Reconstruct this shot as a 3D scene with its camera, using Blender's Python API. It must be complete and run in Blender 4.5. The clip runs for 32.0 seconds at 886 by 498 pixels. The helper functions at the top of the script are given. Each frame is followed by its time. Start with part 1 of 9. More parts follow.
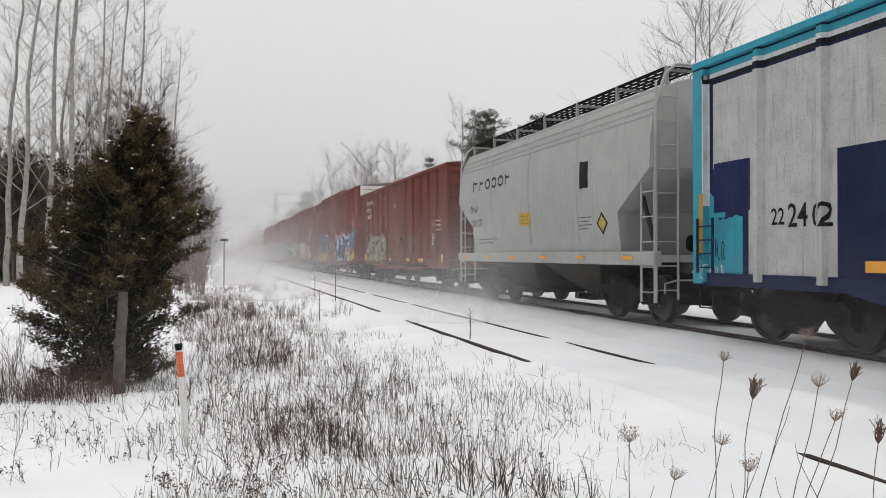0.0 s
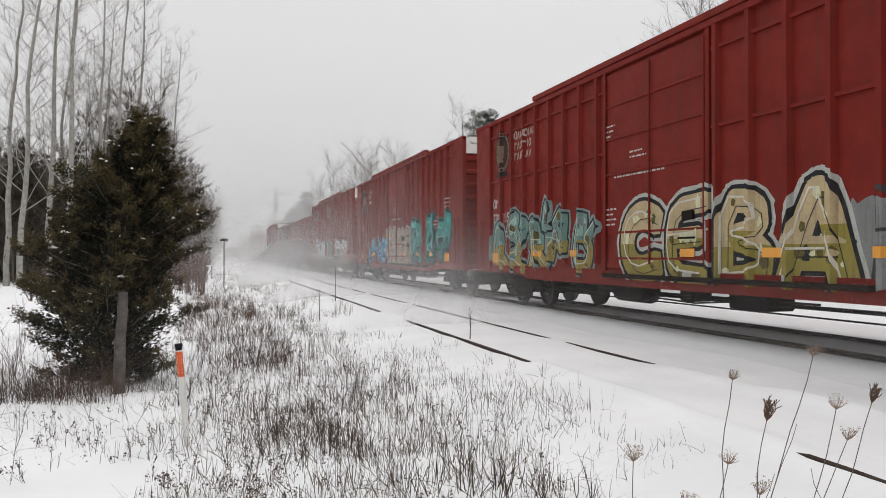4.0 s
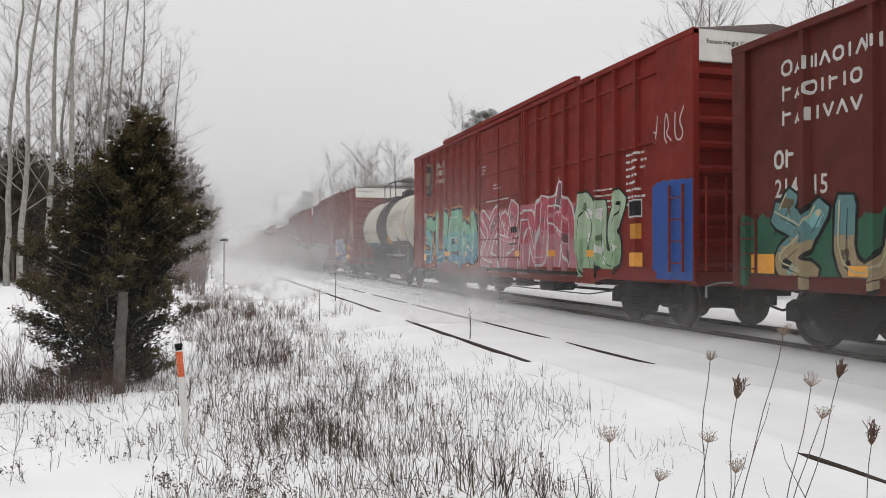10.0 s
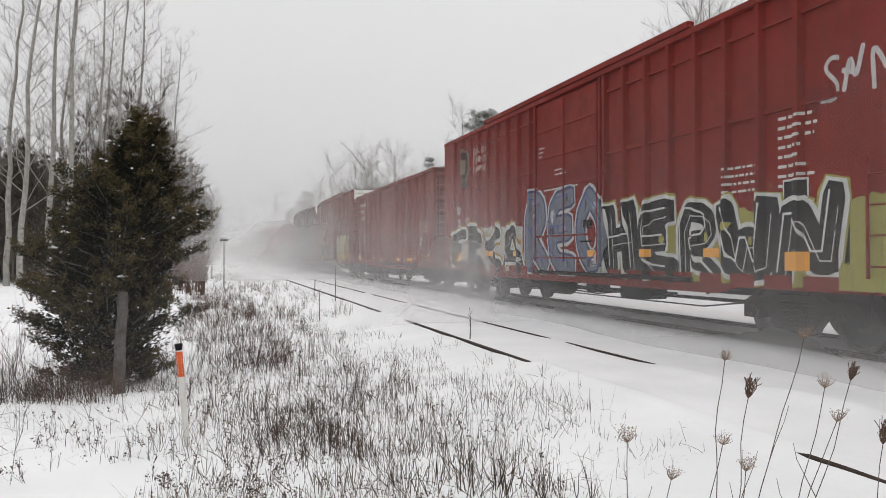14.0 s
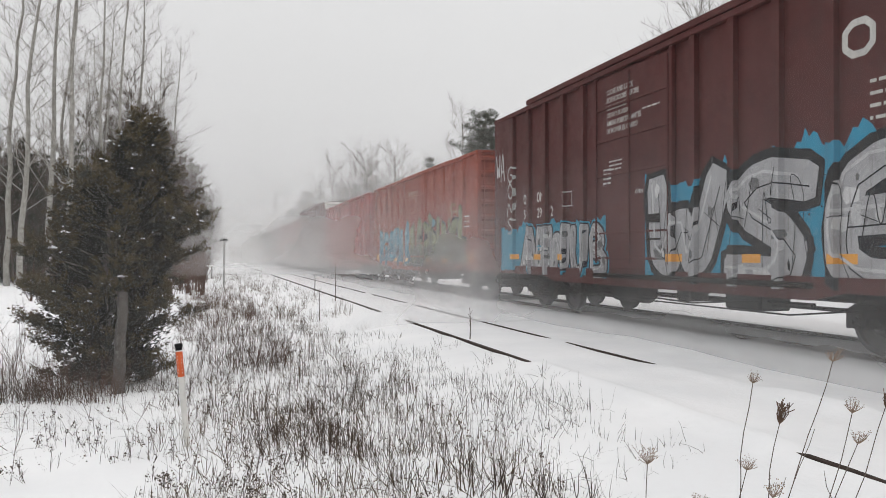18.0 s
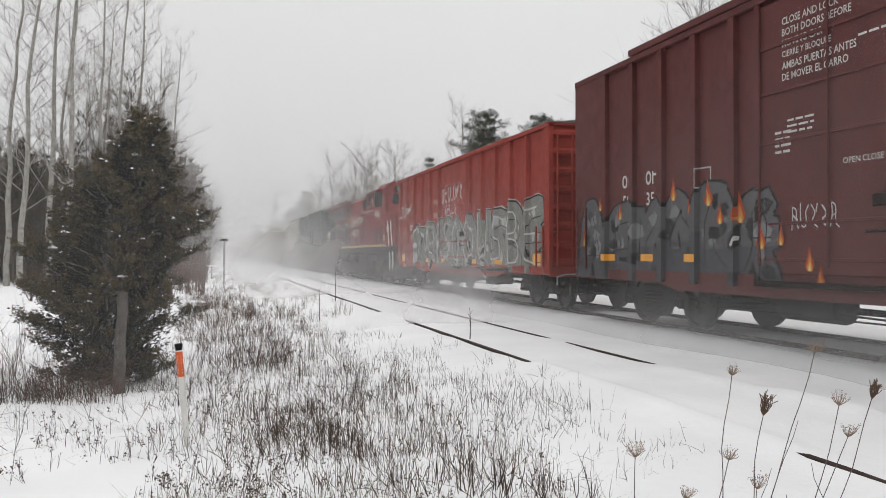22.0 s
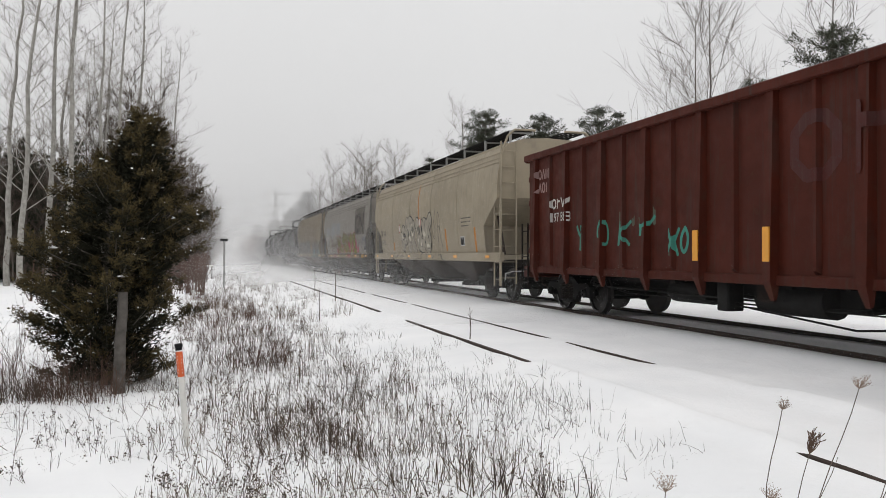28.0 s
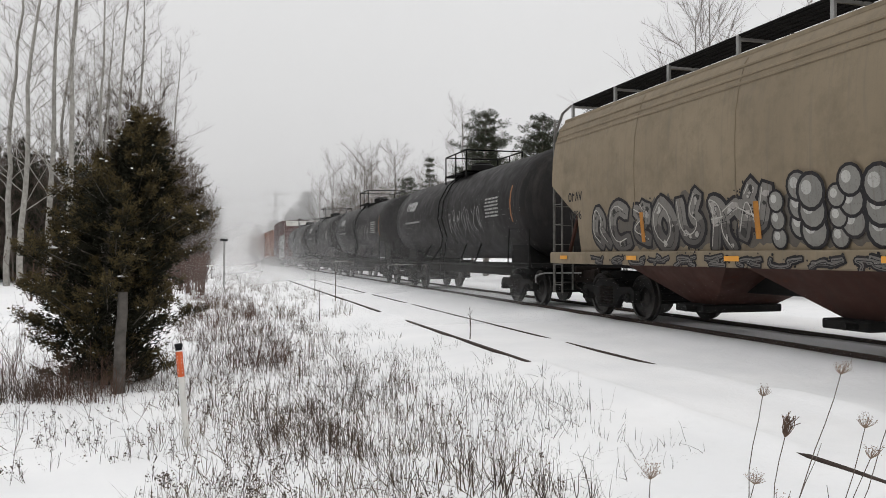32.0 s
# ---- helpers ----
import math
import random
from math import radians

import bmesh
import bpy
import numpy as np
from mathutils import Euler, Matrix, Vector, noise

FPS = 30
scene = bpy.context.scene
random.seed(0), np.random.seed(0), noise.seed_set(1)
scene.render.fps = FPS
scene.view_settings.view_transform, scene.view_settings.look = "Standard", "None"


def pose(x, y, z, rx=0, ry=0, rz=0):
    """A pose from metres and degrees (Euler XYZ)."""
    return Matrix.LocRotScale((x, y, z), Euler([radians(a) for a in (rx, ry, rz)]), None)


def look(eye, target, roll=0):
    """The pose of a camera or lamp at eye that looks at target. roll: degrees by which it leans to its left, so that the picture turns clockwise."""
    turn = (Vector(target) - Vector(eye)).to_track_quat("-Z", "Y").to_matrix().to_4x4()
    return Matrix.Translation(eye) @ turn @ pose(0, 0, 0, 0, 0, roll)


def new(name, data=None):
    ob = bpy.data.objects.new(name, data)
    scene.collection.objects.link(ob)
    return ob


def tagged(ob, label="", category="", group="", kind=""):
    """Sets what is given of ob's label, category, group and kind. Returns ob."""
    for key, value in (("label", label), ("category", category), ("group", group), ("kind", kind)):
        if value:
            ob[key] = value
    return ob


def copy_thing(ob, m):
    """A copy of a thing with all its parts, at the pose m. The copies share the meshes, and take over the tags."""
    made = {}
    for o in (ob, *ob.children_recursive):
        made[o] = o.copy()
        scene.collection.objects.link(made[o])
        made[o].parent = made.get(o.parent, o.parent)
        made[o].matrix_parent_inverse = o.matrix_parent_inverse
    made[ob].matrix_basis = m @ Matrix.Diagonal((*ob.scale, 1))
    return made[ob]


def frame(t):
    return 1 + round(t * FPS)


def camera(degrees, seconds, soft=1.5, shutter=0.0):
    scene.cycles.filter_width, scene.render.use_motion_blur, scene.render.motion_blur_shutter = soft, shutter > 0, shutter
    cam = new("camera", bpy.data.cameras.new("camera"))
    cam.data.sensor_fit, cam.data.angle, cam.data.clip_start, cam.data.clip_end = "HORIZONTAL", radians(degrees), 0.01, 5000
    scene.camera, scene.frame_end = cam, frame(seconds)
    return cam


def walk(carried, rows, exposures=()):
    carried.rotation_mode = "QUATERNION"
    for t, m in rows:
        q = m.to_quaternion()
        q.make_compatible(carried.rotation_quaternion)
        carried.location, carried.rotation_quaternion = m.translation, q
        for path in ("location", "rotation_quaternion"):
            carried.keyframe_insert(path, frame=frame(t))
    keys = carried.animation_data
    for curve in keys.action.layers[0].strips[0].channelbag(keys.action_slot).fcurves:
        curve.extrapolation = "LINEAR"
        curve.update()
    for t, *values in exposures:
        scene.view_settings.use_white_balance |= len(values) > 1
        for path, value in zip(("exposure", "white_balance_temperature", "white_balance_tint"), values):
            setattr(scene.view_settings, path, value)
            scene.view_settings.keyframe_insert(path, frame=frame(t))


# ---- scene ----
cam = camera(58.5, 32.0, 0.6)
EYE = (0.0, 0.0, 1.32)
VIEW = pose(0.0, 0.0, 1.32, 90.41, 0.0, -16.285)
walk(cam, [(0.0, VIEW), (32.0, VIEW)])

# ---- sky and light: thick overcast over snow ----
SUN_EL, SUN_AZ = radians(38), radians(150)
world = bpy.data.worlds.new("overcast_sky")
scene.world = world
world.use_nodes = True
wn, wl = world.node_tree.nodes, world.node_tree.links
wn.clear()
w_out = wn.new("ShaderNodeOutputWorld")
w_bg = wn.new("ShaderNodeBackground")
w_sky = wn.new("ShaderNodeTexSky")
w_sky.sky_type, w_sky.sun_disc = "NISHITA", False
w_sky.sun_elevation, w_sky.sun_rotation = SUN_EL, SUN_AZ
w_sky.dust_density, w_sky.ozone_density = 6.0, 1.0
w_sat = wn.new("ShaderNodeHueSaturation")
w_sat.inputs["Saturation"].default_value = 0.05
w_sat.inputs["Value"].default_value = 0.10
w_tc = wn.new("ShaderNodeTexCoord")
w_sep = wn.new("ShaderNodeSeparateXYZ")
w_ramp = wn.new("ShaderNodeValToRGB")
w_ramp.color_ramp.elements[0].color = (0.575, 0.575, 0.580, 1)
w_ramp.color_ramp.elements[1].color = (1.13, 1.13, 1.14, 1)
w_cloud = wn.new("ShaderNodeTexNoise")
w_cloud.inputs["Scale"].default_value = 1.6
w_cloud.inputs["Detail"].default_value = 3
w_cr = wn.new("ShaderNodeMapRange")
w_cr.inputs["To Min"].default_value, w_cr.inputs["To Max"].default_value = 0.95, 1.05
w_mul = wn.new("ShaderNodeMix")
w_mul.data_type, w_mul.blend_type = "RGBA", "MULTIPLY"
w_mul.inputs["Factor"].default_value = 1.0
w_mix = wn.new("ShaderNodeMix")
w_mix.data_type = "RGBA"
w_mix.inputs["Factor"].default_value = 0.92
wl.new(w_tc.outputs["Generated"], w_sep.inputs[0])
wl.new(w_sep.outputs["Z"], w_ramp.inputs[0])
wl.new(w_tc.outputs["Generated"], w_cloud.inputs["Vector"])
wl.new(w_cloud.outputs["Fac"], w_cr.inputs["Value"])
wl.new(w_ramp.outputs["Color"], w_mul.inputs["A"])
wl.new(w_cr.outputs["Result"], w_mul.inputs["B"])
wl.new(w_sky.outputs["Color"], w_sat.inputs["Color"])
wl.new(w_sat.outputs["Color"], w_mix.inputs["A"])
wl.new(w_mul.outputs["Result"], w_mix.inputs["B"])
wl.new(w_mix.outputs["Result"], w_bg.inputs["Color"])
w_bg.inputs["Strength"].default_value = 1.0
wl.new(w_bg.outputs[0], w_out.inputs[0])

sun = new("sun", bpy.data.lights.new("sun", "SUN"))
sun.data.energy, sun.data.angle, sun.data.color = 0.50, radians(40), (1.0, 0.97, 0.93)
sun.matrix_world = look((-math.sin(SUN_AZ) * -30, math.cos(SUN_AZ) * 30 - 0, 40), (0, 0, 0))

# ---- plan: z = 0 is the top of the main track's rails, tracks run along y ----
TRACK_X, SIDING_X, SIDING_Z, GAUGE = 9.14, 4.96, -0.15, 0.755


def travel(t):
    """How far the train has come by t seconds."""
    s = t / 32.0
    return 32.0 * (15.0 * s - 1.476 * s * s + 0.7563 * s ** 3)


def srgb(r, g, b):
    return tuple((c / 255 / 12.92) if c <= 10 else ((c / 255 + 0.055) / 1.055) ** 2.4 for c in (r, g, b))


# ---- mesh building ----
class Geo:
    """Vertices, faces and material slots of one mesh."""

    def __init__(self):
        self.v, self.f, self.m, self.slot = [], [], [], 0

    def face(self, pts):
        n = len(self.v)
        self.v.extend(pts)
        self.f.append(tuple(range(n, n + len(pts))))
        self.m.append(self.slot)

    def add(self, pts, faces):
        n = len(self.v)
        self.v.extend(pts)
        for q in faces:
            self.f.append(tuple(n + i for i in q))
            self.m.append(self.slot)

    def box(self, x0, x1, y0, y1, z0, z1, c=0.0):
        if c <= 0:
            self.add([(x, y, z) for z in (z0, z1) for y in (y0, y1) for x in (x0, x1)],
                     [(0, 2, 3, 1), (4, 5, 7, 6), (0, 1, 5, 4), (2, 6, 7, 3), (0, 4, 6, 2), (1, 3, 7, 5)])
            return
        c = min(c, abs(x1 - x0) * 0.45, abs(y1 - y0) * 0.45, abs(z1 - z0) * 0.45)
        lo, hi = (x0, y0, z0), (x1, y1, z1)
        pts, idx = [], {}
        for sx in (0, 1):
            for sy in (0, 1):
                for sz in (0, 1):
                    for ax in range(3):
                        p = []
                        for k, s in enumerate((sx, sy, sz)):
                            e = hi[k] if s else lo[k]
                            p.append(e if k == ax else (e - c if s else e + c))
                        idx[(sx, sy, sz, ax)] = len(pts)
                        pts.append(tuple(p))
        fs = []
        for ax in range(3):
            a, b = [k for k in range(3) if k != ax]
            for s in (0, 1):
                q = []
                for sa, sb in ((0, 0), (1, 0), (1, 1), (0, 1)):
                    key = [0, 0, 0]
                    key[ax], key[a], key[b] = s, sa, sb
                    q.append(idx[(*key, ax)])
                if (s == 1) == (ax == 1):
                    q.reverse()
                fs.append(tuple(q))
            for sa in (0, 1):
                for sb in (0, 1):
                    q = []
                    for s, axx in ((0, a), (1, a), (1, b), (0, b)):
                        key = [0, 0, 0]
                        key[ax], key[a], key[b] = s, sa, sb
                        q.append(idx[(*key, axx)])
                    fs.append(tuple(q))
        for sx in (0, 1):
            for sy in (0, 1):
                for sz in (0, 1):
                    fs.append(tuple(idx[(sx, sy, sz, ax)] for ax in range(3)))
        self.add(pts, fs)

    def tube(self, pts, r, n=6, r1=None, caps=True):
        """A round bar along a line of points, tapering from r to r1."""
        pts = [Vector(p) for p in pts]
        r1 = r if r1 is None else r1
        base, up = len(self.v), None
        for i, p in enumerate(pts):
            d = (pts[min(i + 1, len(pts) - 1)] - pts[max(i - 1, 0)]).normalized()
            if up is None or abs(up.dot(d)) > 0.98:
                up = Vector((0, 0, 1)) if abs(d.z) < 0.9 else Vector((1, 0, 0))
            a = d.cross(up).normalized()
            b = a.cross(d)
            up = b
            rr = r + (r1 - r) * i / max(1, len(pts) - 1)
            for k in range(n):
                w = 2 * math.pi * k / n
                self.v.append(tuple(p + a * (rr * math.cos(w)) + b * (rr * math.sin(w))))
        for i in range(len(pts) - 1):
            for k in range(n):
                j = (k + 1) % n
                self.f.append((base + i * n + k, base + i * n + j, base + (i + 1) * n + j, base + (i + 1) * n + k))
                self.m.append(self.slot)
        if caps:
            self.f.append(tuple(base + n - 1 - k for k in range(n)))
            self.f.append(tuple(base + (len(pts) - 1) * n + k for k in range(n)))
            self.m += [self.slot] * 2

    def lathe(self, rings, axis="x", n=24, o=(0, 0, 0)):
        """Rings of (place along the axis, radius) turned round it."""
        base = len(self.v)
        for t, r in rings:
            for k in range(n):
                w = 2 * math.pi * k / n
                c, s = r * math.cos(w), r * math.sin(w)
                p = (t, c, s) if axis == "x" else (s, t, c) if axis == "y" else (c, s, t)
                self.v.append(tuple(p[i] + o[i] for i in range(3)))
        for i in range(len(rings) - 1):
            for k in range(n):
                j = (k + 1) % n
                self.f.append((base + i * n + k, base + i * n + j, base + (i + 1) * n + j, base + (i + 1) * n + k))
                self.m.append(self.slot)
        self.f.append(tuple(base + n - 1 - k for k in range(n)))
        self.f.append(tuple(base + (len(rings) - 1) * n + k for k in range(n)))
        self.m += [self.slot] * 2

    def prism(self, outline, x0, x1):
        """An outline of (y, z) pushed along x."""
        n = len(outline)
        self.add([(x0, y, z) for y, z in outline] + [(x1, y, z) for y, z in outline],
                 [tuple(range(n)), tuple(range(2 * n - 1, n - 1, -1))]
                 + [(i, i + n, (i + 1) % n + n, (i + 1) % n) for i in range(n)])

    def mesh(self, name, mats, smooth=False):
        me = bpy.data.meshes.new(name)
        me.from_pydata(self.v, [], self.f)
        for m in mats:
            me.materials.append(m)
        if len(mats) > 1:
            me.polygons.foreach_set("material_index", self.m)
        if smooth:
            me.polygons.foreach_set("use_smooth", [True] * len(me.polygons))
            me.set_sharp_from_angle(angle=radians(35))
        me.validate()
        return me


def part(name, geo, material, parent, label="", smooth=False):
    """Links a mesh as one object under a thing or a part."""
    mats = material if isinstance(material, (list, tuple)) else [material]
    me = geo if isinstance(geo, bpy.types.Mesh) else geo.mesh(name, mats, smooth)
    ob = new(name, me)
    ob.parent = parent
    if label:
        ob["label"] = label
    return ob


def thing(name, label, category, group="", at=(0, 0, 0)):
    ob = new(name)
    ob.empty_display_size = 0.2
    ob.location = at
    return tagged(ob, label, category, group)


# ---- materials ----
def shader(name):
    m = bpy.data.materials.new(name)
    m.use_nodes = True
    return m, m.node_tree.nodes, m.node_tree.links, m.node_tree.nodes["Principled BSDF"]


def coords(n, l, scale=(1, 1, 1), spread=True):
    tc = n.new("ShaderNodeTexCoord")
    mp = n.new("ShaderNodeMapping")
    mp.inputs["Scale"].default_value = scale
    l.new(tc.outputs["Object"], mp.inputs["Vector"])
    if spread:
        oi = n.new("ShaderNodeObjectInfo")
        ml = n.new("ShaderNodeMath")
        ml.operation = "MULTIPLY"
        ml.inputs[1].default_value = 57.0
        l.new(oi.outputs["Random"], ml.inputs[0])
        l.new(ml.outputs[0], mp.inputs["Location"])
    return mp.outputs["Vector"]


def noise_tex(n, l, vec, scale, detail=4.0, rough=0.55):
    t = n.new("ShaderNodeTexNoise")
    t.inputs["Scale"].default_value = scale
    t.inputs["Detail"].default_value = detail
    t.inputs["Roughness"].default_value = rough
    l.new(vec, t.inputs["Vector"])
    return t.outputs["Fac"]


def span(n, l, fac, lo, hi, a=0.0, b=1.0):
    r = n.new("ShaderNodeMapRange")
    r.inputs["From Min"].default_value, r.inputs["From Max"].default_value = lo, hi
    r.inputs["To Min"].default_value, r.inputs["To Max"].default_value = a, b
    l.new(fac, r.inputs["Value"])
    return r.outputs["Result"]


def blend(n, l, fac, a, b, kind="MIX"):
    m = n.new("ShaderNodeMix")
    m.data_type, m.blend_type = "RGBA", kind
    for key, val in (("Factor", fac), ("A", a), ("B", b)):
        sock = [s for s in m.inputs if s.name == key and s.enabled][0]
        if isinstance(val, tuple):
            sock.default_value = (*val[:3], 1)
        elif isinstance(val, float):
            sock.default_value = val
        else:
            l.new(val, sock)
    return [s for s in m.outputs if s.enabled][0]


def bumped(n, l, p, height, strength, dist=0.02):
    b = n.new("ShaderNodeBump")
    b.inputs["Strength"].default_value, b.inputs["Distance"].default_value = strength, dist
    l.new(height, b.inputs["Height"])
    l.new(b.outputs[0], p.inputs["Normal"])


def plain(name, rgb, rough=0.6, metal=0.0, var=0.25, scale=3.0, bump=0.15):
    """A surface of one colour with stains at two scales."""
    m, n, l, p = shader(name)
    vec = coords(n, l)
    big, fine = noise_tex(n, l, vec, scale), noise_tex(n, l, vec, scale * 14, 3)
    dark = tuple(c * (1 - var) for c in rgb)
    lite = tuple(min(1, c * (1 + var * 0.8)) for c in rgb)
    c1 = blend(n, l, span(n, l, big, 0.3, 0.7), dark, lite)
    c2 = blend(n, l, span(n, l, fine, 0.35, 0.65, 0.0, 0.5), c1, tuple(c * (1 - var * 0.5) for c in rgb))
    l.new(c2, p.inputs["Base Color"])
    l.new(span(n, l, fine, 0.2, 0.8, max(0.05, rough - 0.12), min(1, rough + 0.12)), p.inputs["Roughness"])
    p.inputs["Metallic"].default_value = metal
    p.inputs["Specular IOR Level"].default_value = 0.5 if rough < 0.45 else 0.12
    if bump:
        bumped(n, l, p, fine, bump, 0.01)
    return m


def car_paint(name, rgb, rust=0.25, fade=0.3, streak=0.35, rust_rgb=(0.11, 0.035, 0.016), grime=(0.040, 0.029, 0.023)):
    """Weathered wagon paint: faded patches, streaks that run down, rust, fine grit."""
    rgb = tuple(c * 0.66 for c in rgb)
    streak, fade = min(0.75, streak * 1.5), min(0.7, fade * 1.4)
    m, n, l, p = shader(name)
    vec = coords(n, l)
    run = coords(n, l, (1.0, 5.5, 0.35))
    big, mid = noise_tex(n, l, vec, 0.55, 3), noise_tex(n, l, vec, 3.2, 5, 0.62)
    fine, runs = noise_tex(n, l, vec, 46.0, 3), noise_tex(n, l, run, 2.2, 5, 0.6)
    pale = tuple(min(1, c * 0.80 + 0.16 * sum(rgb) / 3) for c in rgb)
    c = blend(n, l, span(n, l, big, 0.36, 0.66, 0.0, fade), tuple(rgb), tuple(min(1, c * 1.45 + 0.002) for c in rgb))
    c = blend(n, l, span(n, l, mid, 0.42, 0.72, 0.0, fade * 0.8), c, pale)
    stain = noise_tex(n, l, vec, 1.3, 6, 0.72)
    c = blend(n, l, span(n, l, stain, 0.48, 0.74, 0.0, 0.5 if max(rgb) < 0.22 else 0.22), c, tuple(q * 0.45 for q in rgb))
    c = blend(n, l, span(n, l, runs, 0.52, 0.74, 0.0, streak), c, grime)
    r1 = span(n, l, mid, 0.60, 0.68, 0.0, rust)
    c = blend(n, l, r1, c, rust_rgb)
    c = blend(n, l, span(n, l, fine, 0.55, 0.72, 0.0, 0.22), c, grime)
    l.new(c, p.inputs["Base Color"])
    l.new(span(n, l, mid, 0.3, 0.7, 0.48, 0.72), p.inputs["Roughness"])
    p.inputs["Specular IOR Level"].default_value = 0.16
    bumped(n, l, p, mid, 0.12, 0.01)
    return m


PAINTS = {}


def spray(r, g, b):
    """Spray or lettering paint of that screen colour."""
    key = (r, g, b)
    if key not in PAINTS:
        rgb = tuple(min(0.80, c * 0.74) for c in srgb(r, g, b))
        m, n, l, p = shader("paint")
        vec = coords(n, l)
        run = coords(n, l, (1.0, 7.0, 0.4))
        mid, fine, runs = noise_tex(n, l, vec, 2.4, 5, 0.6), noise_tex(n, l, vec, 40, 3), noise_tex(n, l, run, 2.6, 4, 0.6)
        scuff = noise_tex(n, l, vec, 11.0, 5, 0.7)
        mean = sum(rgb) / 3
        c = blend(n, l, span(n, l, mid, 0.40, 0.72, 0.0, 0.55), rgb, tuple(c * 0.55 + 0.025 for c in rgb))
        c = blend(n, l, span(n, l, scuff, 0.56, 0.70, 0.0, 0.45), c, tuple(c * 0.35 + mean * 0.30 + 0.02 for c in rgb))
        c = blend(n, l, span(n, l, runs, 0.54, 0.74, 0.0, 0.42), c, (0.085, 0.055, 0.045))
        c = blend(n, l, span(n, l, fine, 0.56, 0.70, 0.0, 0.35), c, (0.06, 0.05, 0.045))
        l.new(c, p.inputs["Base Color"])
        p.inputs["Roughness"].default_value = 0.62
        p.inputs["Specular IOR Level"].default_value = 0.15
        PAINTS[key] = m
    return PAINTS[key]


STEEL = plain("dark_steel", (0.010, 0.0095, 0.009), 0.72, 0.0, 0.45, 4.0, 0.3)
RUSTY = plain("rusty_steel", (0.016, 0.011, 0.009), 0.75, 0.0, 0.5, 5.0, 0.3)
TREAD = plain("worn_wheel_steel", (0.030, 0.027, 0.025), 0.42, 0.7, 0.4, 6.0, 0.1)
GALV = plain("galvanised_steel", (0.30, 0.30, 0.29), 0.5, 0.3, 0.25, 6.0, 0.1)
WHITEPAINT = plain("white_paint", (0.72, 0.70, 0.66), 0.6, 0.0, 0.18, 2.5, 0.08)
ROOFM = plain("dull_roof_sheet", (0.16, 0.13, 0.12), 0.7, 0.0, 0.4, 1.5, 0.1)
REFLECT = plain("orange_reflector_sheet", (0.75, 0.33, 0.03), 0.35, 0.0, 0.12, 5.0, 0.0)
BLACK = plain("black_paint", (0.013, 0.013, 0.014), 0.6, 0.0, 0.5, 3.0, 0.1)


# ---- lettering and graffiti on the side of a wagon ----
FONT_CACHE = {}


def glyphs(text):
    """Triangles of a word in the built-in font, letters one unit high, starting at (0, 0)."""
    if text not in FONT_CACHE:
        cu = bpy.data.curves.new("lettering", "FONT")
        cu.body, cu.size, cu.offset, cu.resolution_u = text, 1.0, 0.012, 2
        tmp = bpy.data.objects.new("lettering", cu)
        me = bpy.data.meshes.new_from_object(tmp)
        me.calc_loop_triangles()
        vs = [v.co for v in me.vertices]
        tris = [[(vs[i].x, vs[i].y) for i in t.vertices] for t in me.loop_triangles]
        bpy.data.objects.remove(tmp)
        xs = [q[0] for t in tris for q in t] or [0, 1]
        ys = [q[1] for t in tris for q in t] or [0, 1]
        k = 1.0 / max(1e-3, max(ys) - min(ys))
        FONT_CACHE[text] = [[((x - min(xs)) * k, (y - min(ys)) * k) for x, y in t] for t in tris]
        bpy.data.meshes.remove(me)
        bpy.data.curves.remove(cu)
    return FONT_CACHE[text]


def clip(poly, axis, lo, hi):
    for sign, edge in ((1, lo), (-1, hi)):
        out = []
        for i, p in enumerate(poly):
            q = poly[(i + 1) % len(poly)]
            dp, dq = sign * (p[axis] - edge), sign * (q[axis] - edge)
            if dp >= 0:
                out.append(p)
            if (dp > 0 > dq) or (dp < 0 < dq):
                s = dp / (dp - dq)
                out.append((p[0] + (q[0] - p[0]) * s, p[1] + (q[1] - p[1]) * s))
        poly = out
        if len(poly) < 3:
            return []
    return poly


class Side:
    """The near side of a wagon as a sheet over u (along it, from its rear end) and z; depth(u, z) is how far out it stands."""

    def __init__(self, length, ucuts, zcuts, depth, umin=None, umax=None, zmin=0.0, zmax=9.0):
        self.length, self.uc, self.zc, self.depth = length, sorted(ucuts), sorted(zcuts), depth
        self.umin = 0.0 if umin is None else umin
        self.umax = length if umax is None else umax
        self.zmin, self.zmax = zmin, zmax

    def lay(self, geo, poly, lift):
        poly = clip(poly, 0, self.umin, self.umax)
        poly = clip(poly, 1, self.zmin, self.zmax) if poly else []
        if not poly:
            return
        us, zs = [p[0] for p in poly], [p[1] for p in poly]
        ue = [min(us) - 1] + [c for c in self.uc if min(us) < c < max(us)] + [max(us) + 1]
        ze = [min(zs) - 1] + [c for c in self.zc if min(zs) < c < max(zs)] + [max(zs) + 1]
        for a, b in zip(ue, ue[1:]):
            strip = clip(poly, 0, a, b) if len(ue) > 2 else poly
            if not strip:
                continue
            for c, d in zip(ze, ze[1:]):
                bit = clip(strip, 1, c, d) if len(ze) > 2 else strip
                if len(bit) >= 3:
                    geo.face([(-(self.depth(u, z) + lift), self.length / 2 - u, z) for u, z in bit])


def write(side, parent, text, u, z, h, paint, stretch=1.0, name="lettering", lift=0.004):
    g = Geo()
    for t in glyphs(text):
        side.lay(g, [(u + x * h * stretch, z + y * h) for x, y in t], lift)
    return part(name, g, paint, parent) if g.f else None


